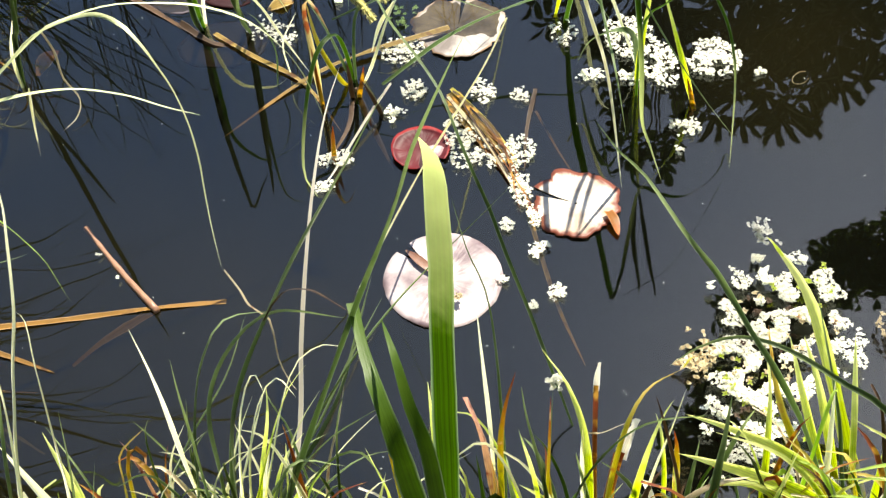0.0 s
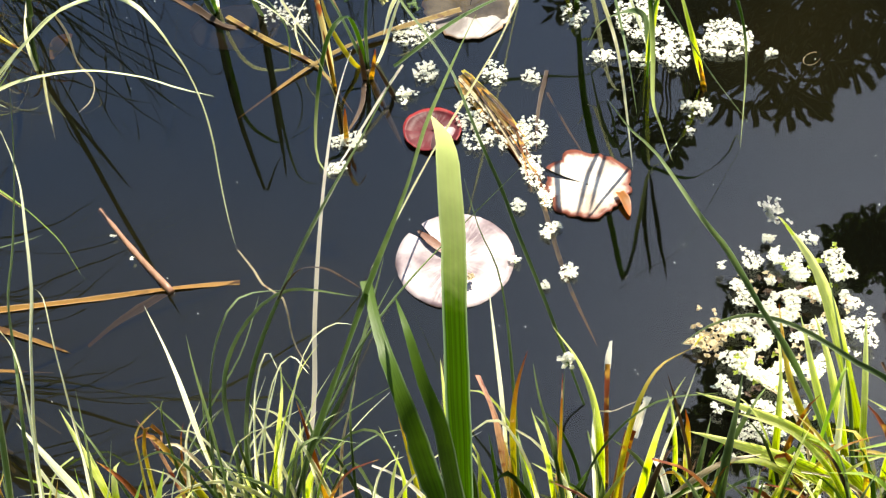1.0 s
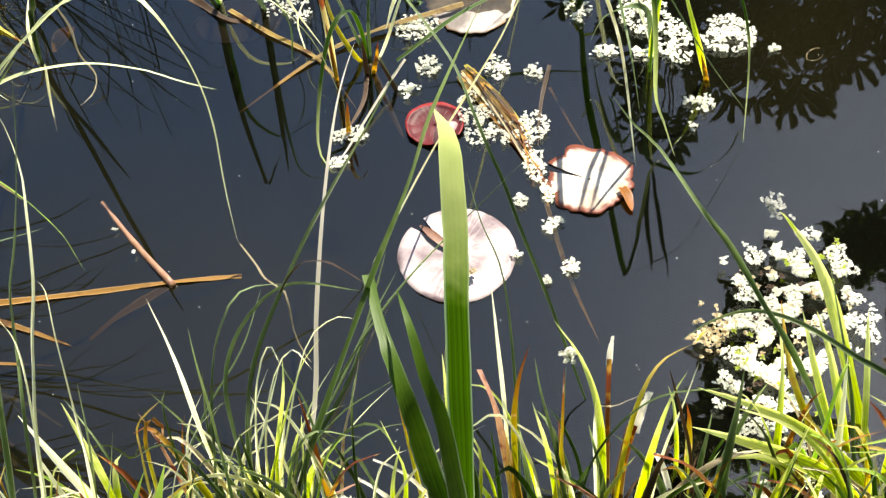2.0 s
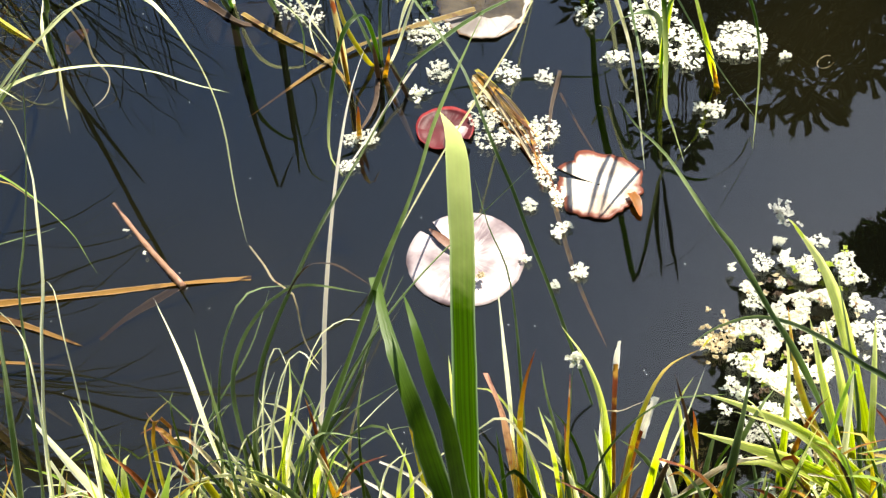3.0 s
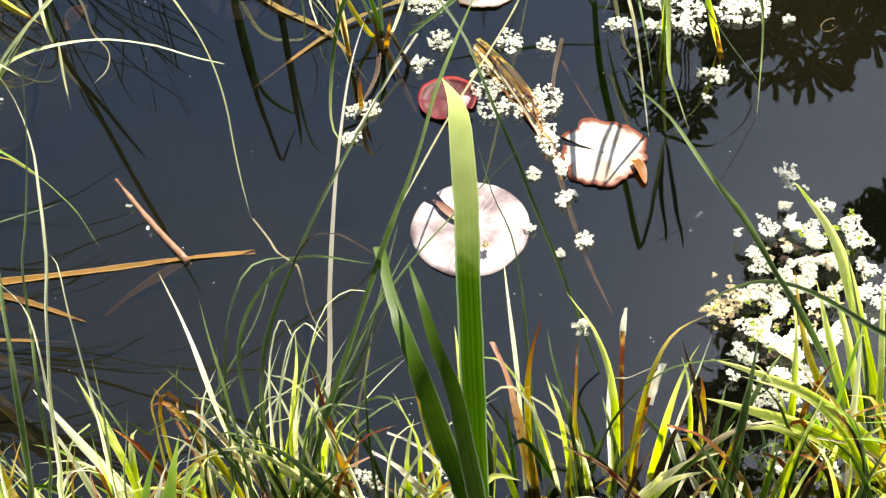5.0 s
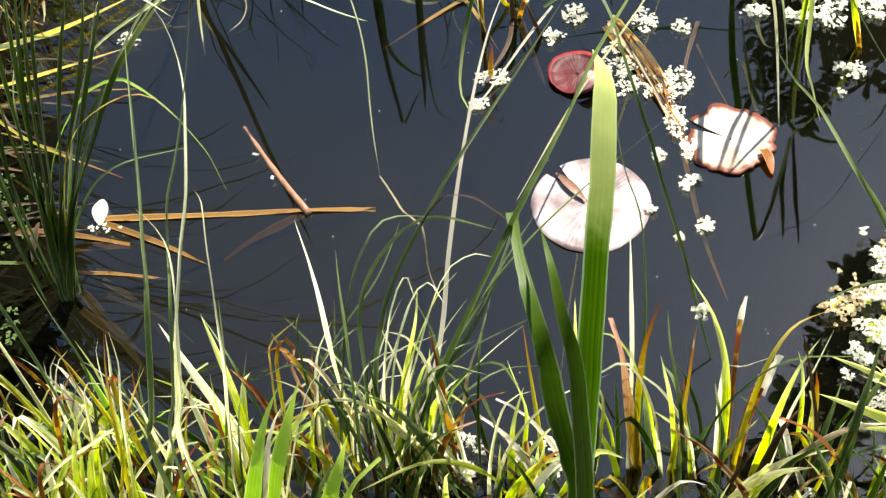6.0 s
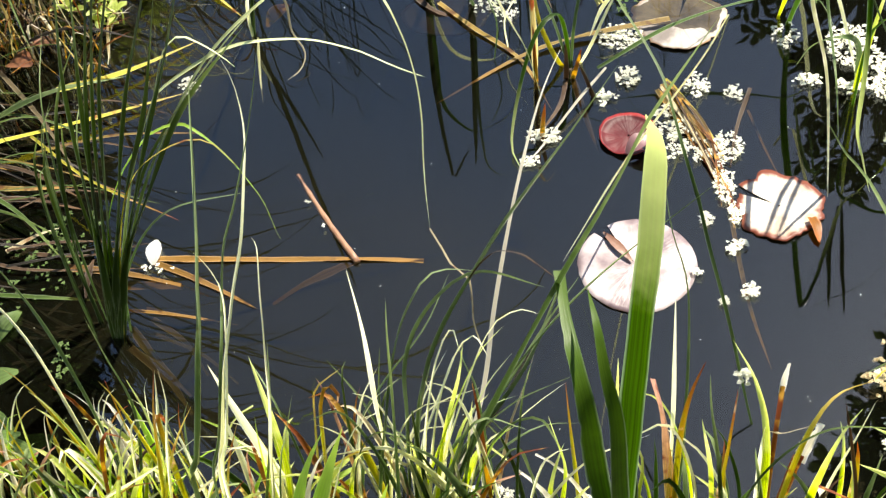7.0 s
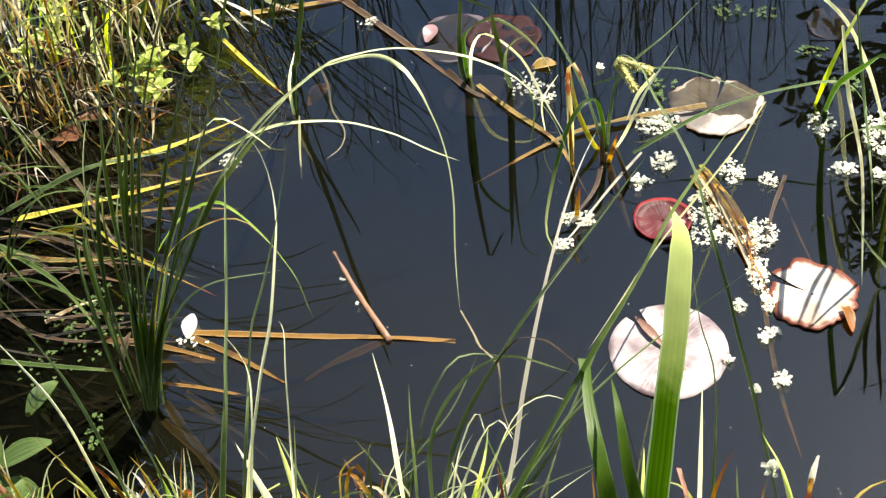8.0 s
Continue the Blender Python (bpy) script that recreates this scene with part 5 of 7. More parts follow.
# lush lit grass where the bank turns
rng = random.Random(53)
for i in range(26):
    x, y = rng.uniform(-1.02, -0.42), rng.uniform(0.72, 0.84)
    ob = thing("grass_tuft", "lush sunlit grass tuft with orange-brown tips", "grass", (x, y, 0.0), "grass tufts along the bank")
    for _ in range(rng.randint(2, 4)):
        b = Vector((x + rng.uniform(-0.03, 0.03), y + rng.uniform(-0.03, 0.03), -0.02))
        h, dx, turn = rng.uniform(0.09, 0.2), rng.uniform(-0.09, 0.09), rng.uniform(-0.9, 0.2)
        pts = [b, b + Vector((dx * 0.3, 0.015, h * 0.5)), b + Vector((dx * 0.9, 0.04, h * 0.92)), b + Vector((dx * 1.5, 0.06, h * rng.uniform(0.85, 1.02)))]
        blade(ob, pts, rng.uniform(7, 15), rng.choice(("lime", "iris_dark", "bleached", "fresh", "sedge", "torn", "lime", "pale", "sheath", "fresh")), turn=turn, n=9, fold=0.38)

for x, y in ((-0.86, 0.86), (-0.80, 0.84), (-0.74, 0.85), (-0.69, 0.83), (-0.63, 0.85), (-0.57, 0.83)):
    ob = thing("grass_tuft", "tall pale and yellow-green grass tuft by the water", "grass", (x, y, 0.0), "grass tufts along the bank")
    for _ in range(7):
        b = Vector((x + rng.uniform(-0.03, 0.03), y + rng.uniform(-0.02, 0.02), -0.02))
        h, dx, turn = rng.uniform(0.12, 0.25), rng.uniform(-0.07, 0.05), rng.uniform(-1.0, -0.2)
        pts = [b, b + Vector((dx * 0.3, 0.01, h * 0.5)), b + Vector((dx * 0.9, 0.03, h * 0.92)), b + Vector((dx * 1.4, 0.045, h))]
        blade(ob, pts, rng.uniform(4, 8), rng.choice(("lime", "pale", "pale", "rust", "gold", "bleached", "sedge")), turn=turn, n=9, fold=0.38)

# broad lit leaves in the corner of the bank
rng = random.Random(27)
ob = thing("sedge_tuft", "broad sunlit yellow-green leaves bending over the bank", "grass", (0.66, 0.70, 0.0), "sedge tufts on the bank")
for _ in range(22):
    b = Vector((rng.uniform(0.46, 0.82), rng.uniform(0.66, 0.74), -0.02))
    h, r, turn = rng.uniform(0.12, 0.26), rng.uniform(0.03, 0.16), rng.uniform(-0.9, 0.1)
    out = Vector((-r, rng.uniform(0.0, 0.1), 0))
    blade(ob, [b, b + out * 0.25 + Vector((0, 0, h * 0.55)), b + out * 0.65 + Vector((0, 0, h * 0.92)), b + out * 1.15 + Vector((0, 0, h * rng.uniform(0.75, 1.0)))], rng.uniform(7, 13), rng.choice(("lime", "lime", "lime", "gold", "pale", "fresh")), turn=turn, n=12, fold=0.38)

# loose grass all along the near bank
GRASS = ("lime", "lime", "fresh", "fresh", "rust", "pale", "sedge", "sedge", "straw", "lime", "dead", "iris_dark", "lime", "torn", "bleached", "sheath", "sheath", "rust", "bleached")
rng = random.Random(7)
for i in range(84):
    u = max(0.0, i + rng.uniform(-0.5, 0.5)) / 83
    x = -1.1 + 1.9 * u ** 1.25
    y = 0.80 + 0.03 * math.sin(x * 4) + rng.uniform(-0.24, 0.03) - 0.09 * max(0, x)
    tall = 1.2 if x < -0.15 else 0.75 if x < 0.35 else 0.95
    ob = thing("grass_tuft", "short yellow-green grass tuft with brown tips on the bank", "grass", (x, y, 0.0), "grass tufts along the bank")
    for _ in range(rng.randint(3, 6)):
        b = Vector((x + rng.uniform(-0.035, 0.035), y + rng.uniform(-0.04, 0.04), -0.02))
        h, lean, dx = rng.uniform(0.08, 0.24) * tall, rng.uniform(-0.02, 0.08), rng.uniform(-0.1, 0.1)
        droop = rng.choice((0, 0, 0, 0.03, 0.07))
        pts = [b, b + Vector((dx * 0.3, lean * 0.3, h * 0.5)), b + Vector((dx * 0.8, lean * 0.8, h * 0.9)), b + Vector((dx * 1.3, lean * 1.2, h - droop))]
        blade(ob, pts, rng.uniform(6, 15), rng.choice(GRASS), turn=rng.uniform(-1.0, 0.5), n=8, fold=0.38, blunt=rng.choice((0, 0, 0, 0.4)))
for i in range(60):
    x = rng.uniform(-0.95, 0.68)
    y = 0.74 + 0.03 * math.sin(x * 4) + rng.uniform(-0.12, 0.06) - 0.08 * max(0, x)
    ob = thing("grass_tuft", "upright green grass tuft on the bank", "grass", (x, y, 0.0), "grass tufts along the bank")
    for _ in range(rng.randint(3, 5)):
        b = Vector((x + rng.uniform(-0.03, 0.03), y + rng.uniform(-0.03, 0.03), -0.02))
        h, dx = rng.uniform(0.07, 0.2) * (0.85 if x < 0.3 else 1.15), rng.uniform(-0.05, 0.05)
        pts = [b, b + Vector((dx * 0.3, 0.012, h * 0.5)), b + Vector((dx, 0.03, h * 0.92)), b + Vector((dx * 1.6, 0.05, h))]
        blade(ob, pts, rng.uniform(4.5, 11), rng.choice(("iris_dark", "sedge", "lime", "sedge", "stem", "dead", "lime") if x > -0.3 else ("lime", "bleached", "iris_dark", "sedge", "fresh", "stem", "torn", "dead")), turn=rng.uniform(-0.9, 0.4), n=7, fold=0.38)


# ---- plants standing in the water ----
def emergent(label, at, group="reeds standing in the water"):
    return thing("reed", label, "reed", at, group)


def reed_leaf(ob, points, mm, material, *rest):
    blade(ob, points, mm * {"stem": 1.9, "arching": 1.0}.get(material, 1.0), material, turn=rest[0] if rest else 0.0, sharp={"arching": 7, "stem": 5}.get(material, 2.6))


ob = emergent("green reed with folded arching leaves in the water", (-0.058, 1.681, 0.000))
reed_leaf(ob, [(-0.058, 1.691, -0.020), (-0.063, 1.681, 0.079), (-0.077, 1.661, 0.144), (-0.109, 1.621, 0.142), (-0.137, 1.561, 0.088), (-0.154, 1.481, 0.021), (-0.135, 1.435, 0.002)], 10, "iris")
reed_leaf(ob, [(-0.060, 1.701, -0.020), (-0.079, 1.681, 0.018), (-0.108, 1.701, 0.088), (-0.119, 1.731, 0.162)], 9, "gold")
reed_leaf(ob, [(-0.055, 1.701, -0.020), (-0.049, 1.681, 0.092), (-0.030, 1.711, 0.155), (0.045, 1.741, 0.215), (0.100, 1.781, 0.253)], 6, "sedge")
reed_leaf(ob, [(-0.045, 1.698, -0.020), (-0.020, 1.681, 0.052), (0.018, 1.711, 0.129), (0.064, 1.731, 0.199)], 6, "pale")
reed_leaf(ob, [(-0.058, 1.698, -0.020), (-0.067, 1.681, 0.039), (-0.099, 1.741, 0.104), (-0.148, 1.801, 0.170), (-0.193, 1.841, 0.214)], 6, "sedge")
reed_leaf(ob, [(-0.062, 1.700, -0.010), (-0.073, 1.584, 0.010), (-0.114, 1.510, 0.004)], 9, "dead")
reed_leaf(ob, [(-0.055, 1.678, 0.000), (-0.039, 1.603, -0.010), (-0.009, 1.502, -0.030)], 12, "dead")
ob = emergent("reed foot with brown sheaths and a folded yellow leaf", (-0.116, 1.635, -0.000))
reed_leaf(ob, [(-0.116, 1.648, -0.020), (-0.116, 1.635, 0.082), (-0.117, 1.635, 0.147)], 8, "sheath")
reed_leaf(ob, [(-0.117, 1.660, -0.010), (-0.116, 1.635, 0.134), (-0.118, 1.635, 0.216), (-0.111, 1.635, 0.243), (-0.100, 1.625, 0.240), (-0.083, 1.615, 0.192)], 12, "tan")
reed_leaf(ob, [(-0.063, 1.655, -0.020), (-0.063, 1.649, 0.048), (-0.064, 1.649, 0.088)], 10, "dead")
reed_leaf(ob, [(-0.057, 1.655, -0.020), (-0.044, 1.649, 0.039), (-0.037, 1.649, 0.075)], 9, "sheath")
reed_leaf(ob, [(-0.012, 1.606, -0.020), (-0.029, 1.607, 0.041), (-0.044, 1.621, 0.071)], 8, "dead")
reed_leaf(ob, [(-0.105, 1.516, -0.010), (-0.101, 1.513, 0.042), (-0.097, 1.513, 0.082)], 9, "sheath")
reed_leaf(ob, [(0.005, 1.647, 0.030), (-0.039, 1.588, 0.020), (-0.081, 1.522, 0.012), (-0.115, 1.469, 0.006), (-0.142, 1.439, 0.003)], 6, "bleached")
reed_leaf(ob, [(0.029, 1.795, 0.081), (-0.000, 1.765, 0.061), (-0.022, 1.736, 0.021)], 8, "pale")
reed_leaf(ob, [(-0.191, 1.708, 0.000), (-0.182, 1.708, 0.082), (-0.199, 1.708, 0.148), (-0.217, 1.708, 0.173)], 3, "sedge")
reed_leaf(ob, [(-0.167, 1.730, 0.000), (-0.169, 1.730, 0.075), (-0.137, 1.730, 0.141)], 3, "pale")
ob = emergent("thin green reed stems and bowed leaves in the water", (-0.320, 1.876, 0.000))
# bright green reeds kept dark so that their mirror image reads near-black
reed_leaf(ob, [(-0.325, 1.897, -0.030), (-0.318, 1.803, 0.090), (-0.309, 1.758, 0.200), (-0.296, 1.721, 0.290), (-0.289, 1.710, 0.320), (-0.269, 1.736, 0.290), (-0.246, 1.754, 0.260)], 5, "stem")
reed_leaf(ob, [(-0.243, 1.896, -0.030), (-0.239, 1.802, 0.090), (-0.241, 1.749, 0.190), (-0.245, 1.715, 0.300)], 5.5, "stem")
reed_leaf(ob, [(-0.321, 1.894, -0.020), (-0.311, 1.813, 0.100), (-0.302, 1.779, 0.190), (-0.254, 1.759, 0.239), (-0.219, 1.756, 0.226), (-0.179, 1.747, 0.190), (-0.159, 1.746, 0.150), (-0.151, 1.739, 0.130)], 9, "iris")
reed_leaf(ob, [(-0.319, 1.894, -0.020), (-0.306, 1.876, 0.079), (-0.275, 1.856, 0.128), (-0.212, 1.816, 0.107), (-0.172, 1.776, 0.047), (-0.131, 1.726, -0.004)], 8, "pale")
reed_leaf(ob, [(-0.235, 1.868, -0.020), (-0.230, 1.731, 0.140), (-0.218, 1.676, 0.240), (-0.192, 1.671, 0.270), (-0.165, 1.677, 0.270)], 7, "sedge")
ob = emergent("tall green reed leaves bowed down to the water", (0.326, 1.772, 0.000))
reed_leaf(ob, [(0.330, 1.794, -0.020), (0.327, 1.702, 0.130), (0.340, 1.617, 0.240), (0.354, 1.532, 0.340), (0.359, 1.445, 0.385), (0.365, 1.440, 0.380), (0.373, 1.429, 0.307), (0.383, 1.433, 0.200), (0.388, 1.428, 0.094), (0.401, 1.417, 0.045), (0.414, 1.379, 0.001)], 14, "iris")
reed_leaf(ob, [(0.433, 1.600, -0.020), (0.429, 1.633, 0.000), (0.416, 1.611, 0.086), (0.396, 1.585, 0.140), (0.370, 1.565, 0.162), (0.351, 1.583, 0.140), (0.338, 1.623, 0.086), (0.327, 1.664, 0.000)], 11, "sedge")
reed_leaf(ob, [(0.414, 1.576, -0.020), (0.411, 1.551, 0.178), (0.445, 1.550, 0.220), (0.501, 1.547, 0.251), (0.534, 1.523, 0.199), (0.548, 1.497, 0.136), (0.551, 1.477, 0.068), (0.527, 1.388, 0.000)], 7, "iris")
ob = emergent("upright reed leaves with reddish feet in the water", (0.502, 1.530, 0.000))
reed_leaf(ob, [(0.508, 1.544, -0.020), (0.479, 1.530, 0.092), (0.458, 1.550, 0.175), (0.429, 1.590, 0.293)], 11, "lime")
# unseen top of the leaf, added to throw a shadow bar on the cream pad
reed_leaf(ob, [(0.431, 1.589, 0.280), (0.429, 1.582, 0.330), (0.430, 1.572, 0.400), (0.441, 1.552, 0.500), (0.445, 1.546, 0.540)], 4.5, "stem")
reed_leaf(ob, [(0.510, 1.549, -0.030), (0.496, 1.530, 0.027), (0.485, 1.530, 0.072)], 10, "sheath")
reed_leaf(ob, [(0.421, 1.610, -0.020), (0.420, 1.590, 0.084), (0.425, 1.590, 0.157), (0.438, 1.590, 0.293)], 11, "lime")
# second unseen top, added for the pad's other shadow bar
reed_leaf(ob, [(0.437, 1.590, 0.280), (0.449, 1.588, 0.360), (0.463, 1.585, 0.450), (0.483, 1.577, 0.570), (0.486, 1.575, 0.600)], 4.5, "stem")
ob = emergent("thin pale reed leaves hanging to the water", (0.348, 1.372, 0.000))
reed_leaf(ob, [(0.324, 1.714, 0.248), (0.340, 1.662, 0.148), (0.348, 1.510, 0.125), (0.349, 1.372, 0.000)], 7, "pale")
reed_leaf(ob, [(0.345, 1.735, 0.274), (0.365, 1.662, 0.143), (0.362, 1.510, 0.123), (0.370, 1.452, 0.039)], 5, "sedge")
reed_leaf(ob, [(0.334, 1.437, 0.441), (0.382, 1.409, 0.337), (0.448, 1.373, 0.215), (0.547, 1.422, 0.020)], 4, "sedge")
ob = emergent("long green reed leaves arching over the water", (0.447, 1.881, 0.000))
reed_leaf(ob, [(0.315, 1.981, 0.118), (0.374, 1.931, 0.079), (0.381, 1.717, 0.143), (0.406, 1.634, 0.079), (0.428, 1.633, -0.000)], 9, "pale")
reed_leaf(ob, [(-0.010, 1.635, 0.041), (0.114, 1.691, 0.081), (0.255, 1.718, 0.112), (0.348, 1.718, 0.118), (0.408, 1.725, 0.020)], 8, "sedge")
reed_leaf(ob, [(-0.078, 1.692, 0.147), (0.017, 1.692, 0.181), (0.101, 1.691, 0.170), (0.227, 1.799, 0.010)], 4, "sedge")
reed_leaf(ob, [(0.313, 1.802, -0.010), (0.330, 1.791, 0.092), (0.366, 1.841, 0.151), (0.411, 1.891, 0.208)], 9, "lime")
reed_leaf(ob, [(0.227, 1.804, 0.003), (0.172, 1.653, 0.050), (0.096, 1.464, 0.120), (0.022, 1.272, 0.200), (-0.061, 0.860, 0.496)], 4, "pale")

# reed clump by the left bank
ob = emergent("dense clump of slender green sedge stems in the water", (-0.751, 1.107, 0.000))
reed_leaf(ob, [(-0.756, 1.108, -0.030), (-0.748, 1.105, 0.041), (-0.724, 1.117, 0.221), (-0.708, 1.129, 0.355), (-0.685, 1.141, 0.516), (-0.657, 1.153, 0.649), (-0.637, 1.165, 0.750), (-0.622, 1.177, 0.834)], 7, "stem")
reed_leaf(ob, [(-0.756, 1.108, -0.030), (-0.751, 1.105, 0.023), (-0.712, 1.117, 0.222), (-0.686, 1.129, 0.355), (-0.646, 1.141, 0.521), (-0.610, 1.153, 0.649), (-0.572, 1.165, 0.748), (-0.532, 1.177, 0.839)], 7, "stem")
reed_leaf(ob, [(-0.756, 1.108, -0.030), (-0.751, 1.105, 0.019), (-0.705, 1.117, 0.222), (-0.677, 1.129, 0.355), (-0.638, 1.141, 0.515), (-0.593, 1.153, 0.648), (-0.547, 1.165, 0.747), (-0.500, 1.177, 0.838)], 7, "stem")
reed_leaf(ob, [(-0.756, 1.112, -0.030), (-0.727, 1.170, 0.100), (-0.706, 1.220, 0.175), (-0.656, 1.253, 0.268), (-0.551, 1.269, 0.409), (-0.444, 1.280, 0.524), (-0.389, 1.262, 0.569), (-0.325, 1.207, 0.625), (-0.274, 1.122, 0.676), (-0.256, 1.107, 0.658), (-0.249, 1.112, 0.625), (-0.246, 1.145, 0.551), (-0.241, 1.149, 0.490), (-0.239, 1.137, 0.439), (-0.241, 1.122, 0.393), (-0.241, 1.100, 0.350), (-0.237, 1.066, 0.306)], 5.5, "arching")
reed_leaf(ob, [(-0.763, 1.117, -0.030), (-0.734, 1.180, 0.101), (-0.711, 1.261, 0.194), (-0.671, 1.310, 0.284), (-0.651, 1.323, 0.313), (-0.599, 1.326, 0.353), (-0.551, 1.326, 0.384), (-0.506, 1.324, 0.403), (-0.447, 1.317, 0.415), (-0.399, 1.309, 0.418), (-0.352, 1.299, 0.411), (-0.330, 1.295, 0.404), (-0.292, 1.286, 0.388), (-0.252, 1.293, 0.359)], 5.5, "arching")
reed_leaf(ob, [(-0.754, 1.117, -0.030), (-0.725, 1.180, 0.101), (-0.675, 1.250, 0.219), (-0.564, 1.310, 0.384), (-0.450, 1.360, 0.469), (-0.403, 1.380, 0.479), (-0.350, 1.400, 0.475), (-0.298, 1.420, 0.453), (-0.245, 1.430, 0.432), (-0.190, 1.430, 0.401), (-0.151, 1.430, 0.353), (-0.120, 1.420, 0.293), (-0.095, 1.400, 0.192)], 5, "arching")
reed_leaf(ob, [(-0.756, 1.111, -0.030), (-0.707, 1.116, 0.223), (-0.672, 1.149, 0.317), (-0.628, 1.195, 0.357), (-0.596, 1.204, 0.366), (-0.577, 1.198, 0.375), (-0.551, 1.177, 0.380), (-0.533, 1.179, 0.350), (-0.511, 1.168, 0.326), (-0.504, 1.182, 0.275), (-0.490, 1.179, 0.233), (-0.477, 1.158, 0.203), (-0.470, 1.149, 0.180)], 6, "fresh")
reed_leaf(ob, [(-0.755, 1.112, -0.030), (-0.685, 1.107, 0.234), (-0.629, 1.107, 0.369), (-0.559, 1.107, 0.431), (-0.512, 1.107, 0.436), (-0.475, 1.087, 0.409)], 5, "gold")
reed_leaf(ob, [(-0.756, 1.108, -0.030), (-0.747, 1.105, 0.023), (-0.693, 1.117, 0.222), (-0.647, 1.129, 0.379), (-0.601, 1.141, 0.515), (-0.548, 1.153, 0.648), (-0.508, 1.165, 0.746), (-0.471, 1.177, 0.837)], 7, "stem")
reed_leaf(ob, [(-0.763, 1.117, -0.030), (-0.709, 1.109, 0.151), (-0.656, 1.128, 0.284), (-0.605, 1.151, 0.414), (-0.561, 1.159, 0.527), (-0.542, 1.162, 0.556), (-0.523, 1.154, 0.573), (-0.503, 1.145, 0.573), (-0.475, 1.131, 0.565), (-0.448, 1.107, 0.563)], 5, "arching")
reed_leaf(ob, [(-0.756, 1.108, -0.030), (-0.741, 1.105, 0.033), (-0.678, 1.117, 0.222), (-0.617, 1.129, 0.379), (-0.560, 1.141, 0.515), (-0.514, 1.153, 0.635), (-0.476, 1.165, 0.746), (-0.442, 1.177, 0.836)], 7, "stem")
reed_leaf(ob, [(-0.756, 1.108, -0.030), (-0.757, 1.105, 0.017), (-0.720, 1.117, 0.221), (-0.689, 1.129, 0.378), (-0.649, 1.141, 0.539), (-0.616, 1.153, 0.657), (-0.592, 1.165, 0.749), (-0.566, 1.177, 0.840)], 7, "stem")
reed_leaf(ob, [(-0.756, 1.112, -0.030), (-0.691, 1.107, 0.181), (-0.626, 1.137, 0.311), (-0.555, 1.167, 0.437), (-0.464, 1.227, 0.523)], 7, "stem")
reed_leaf(ob, [(-0.762, 1.112, -0.030), (-0.705, 1.107, 0.181), (-0.654, 1.127, 0.322), (-0.601, 1.157, 0.448), (-0.548, 1.187, 0.626)], 7, "stem")
reed_leaf(ob, [(-0.766, 1.112, -0.030), (-0.730, 1.107, 0.153), (-0.703, 1.127, 0.322), (-0.655, 1.157, 0.580), (-0.615, 1.187, 0.780)], 7, "stem")
stems = []
rng = random.Random(77)
for _ in range(10):
    b = Vector((-0.767, 1.122, -0.030)) + Vector((rng.uniform(-0.04, 0.04), rng.uniform(-0.03, 0.05), 0))
    a, r, h = rng.uniform(-0.6, 2.2), rng.uniform(0.05, 0.3), rng.uniform(0.3, 0.6)
    out = Vector((math.cos(a), math.sin(a), 0)) * r
    stems.append(([b, b + out * 0.15 + Vector((0, 0, h * 0.5)), b + out * 0.5 + Vector((0, 0, h * 0.9)), b + out + Vector((0, 0, h))], rng.uniform(3, 5), rng.choice(("stem", "stem", "sedge")), rng.uniform(-0.6, 0.6)))
ob = emergent("slender dark green sedge stems rising from the water", (-0.753, 1.102, 0.000))
for points, mm, material, turn in stems:
    reed_leaf(ob, points, mm, material, turn)
ob = emergent("broken pale reed stem hanging in the water", (-0.638, 1.780, 0.000))
reed_leaf(ob, [(-0.642, 1.786, -0.020), (-0.629, 1.780, 0.077), (-0.596, 1.780, 0.196), (-0.560, 1.780, 0.341)], 4, "stem")
reed_leaf(ob, [(-0.646, 1.800, -0.020), (-0.619, 1.773, 0.120), (-0.593, 1.724, 0.180), (-0.573, 1.692, 0.260), (-0.544, 1.642, 0.340), (-0.522, 1.615, 0.440), (-0.500, 1.590, 0.550)], 5, "stem")
reed_leaf(ob, [(-0.643, 1.783, -0.010), (-0.637, 1.780, 0.078), (-0.612, 1.780, 0.158)], 7, "pale")
reed_leaf(ob, [(-0.632, 1.780, 0.000), (-0.616, 1.692, 0.004), (-0.599, 1.610, -0.004)], 5, "pale")
reed_leaf(ob, [(-0.581, 1.800, 0.111), (-0.565, 1.780, 0.077), (-0.558, 1.750, 0.041), (-0.531, 1.710, 0.026), (-0.537, 1.680, 0.012), (-0.562, 1.660, 0.003)], 5, "straw", 0.5)


# ---- left bank ----
def leafy(label, at, height, pairs, size, material, seed, category="plant", group="leafy herbs on the bank", rise=(0.1, 0.7), slim=0.5):
    rng = random.Random(seed)
    ob = thing("herb", label, category, at, group)
    base = Vector(at)
    top = base + Vector((rng.uniform(-0.04, 0.04), rng.uniform(-0.04, 0.04), height))
    bm = bmesh.new()
    tube(bm, spline([base, base.lerp(top, 0.5) + Vector((0.01, 0, 0)), top], 6), 0.002, 0.0012, 6)
    part("stem", bm, material, ob)
    for k in range(pairs):
        u = 0.35 + 0.65 * (k + 0.5) / pairs
        c = base.lerp(top, u)
        a = k * 1.9 + rng.uniform(-0.4, 0.4)
        for s in (0, math.pi):
            d = Vector((math.cos(a + s), math.sin(a + s), rng.uniform(*rise)))
            b = bmesh.new()
            k2 = size * rng.uniform(0.7, 1.15)
            oval(b, c, d, Vector((0, 0, 1)), k2, k2 * slim, 0.08, 7)
            part("leaf", b, material, ob)
    return ob


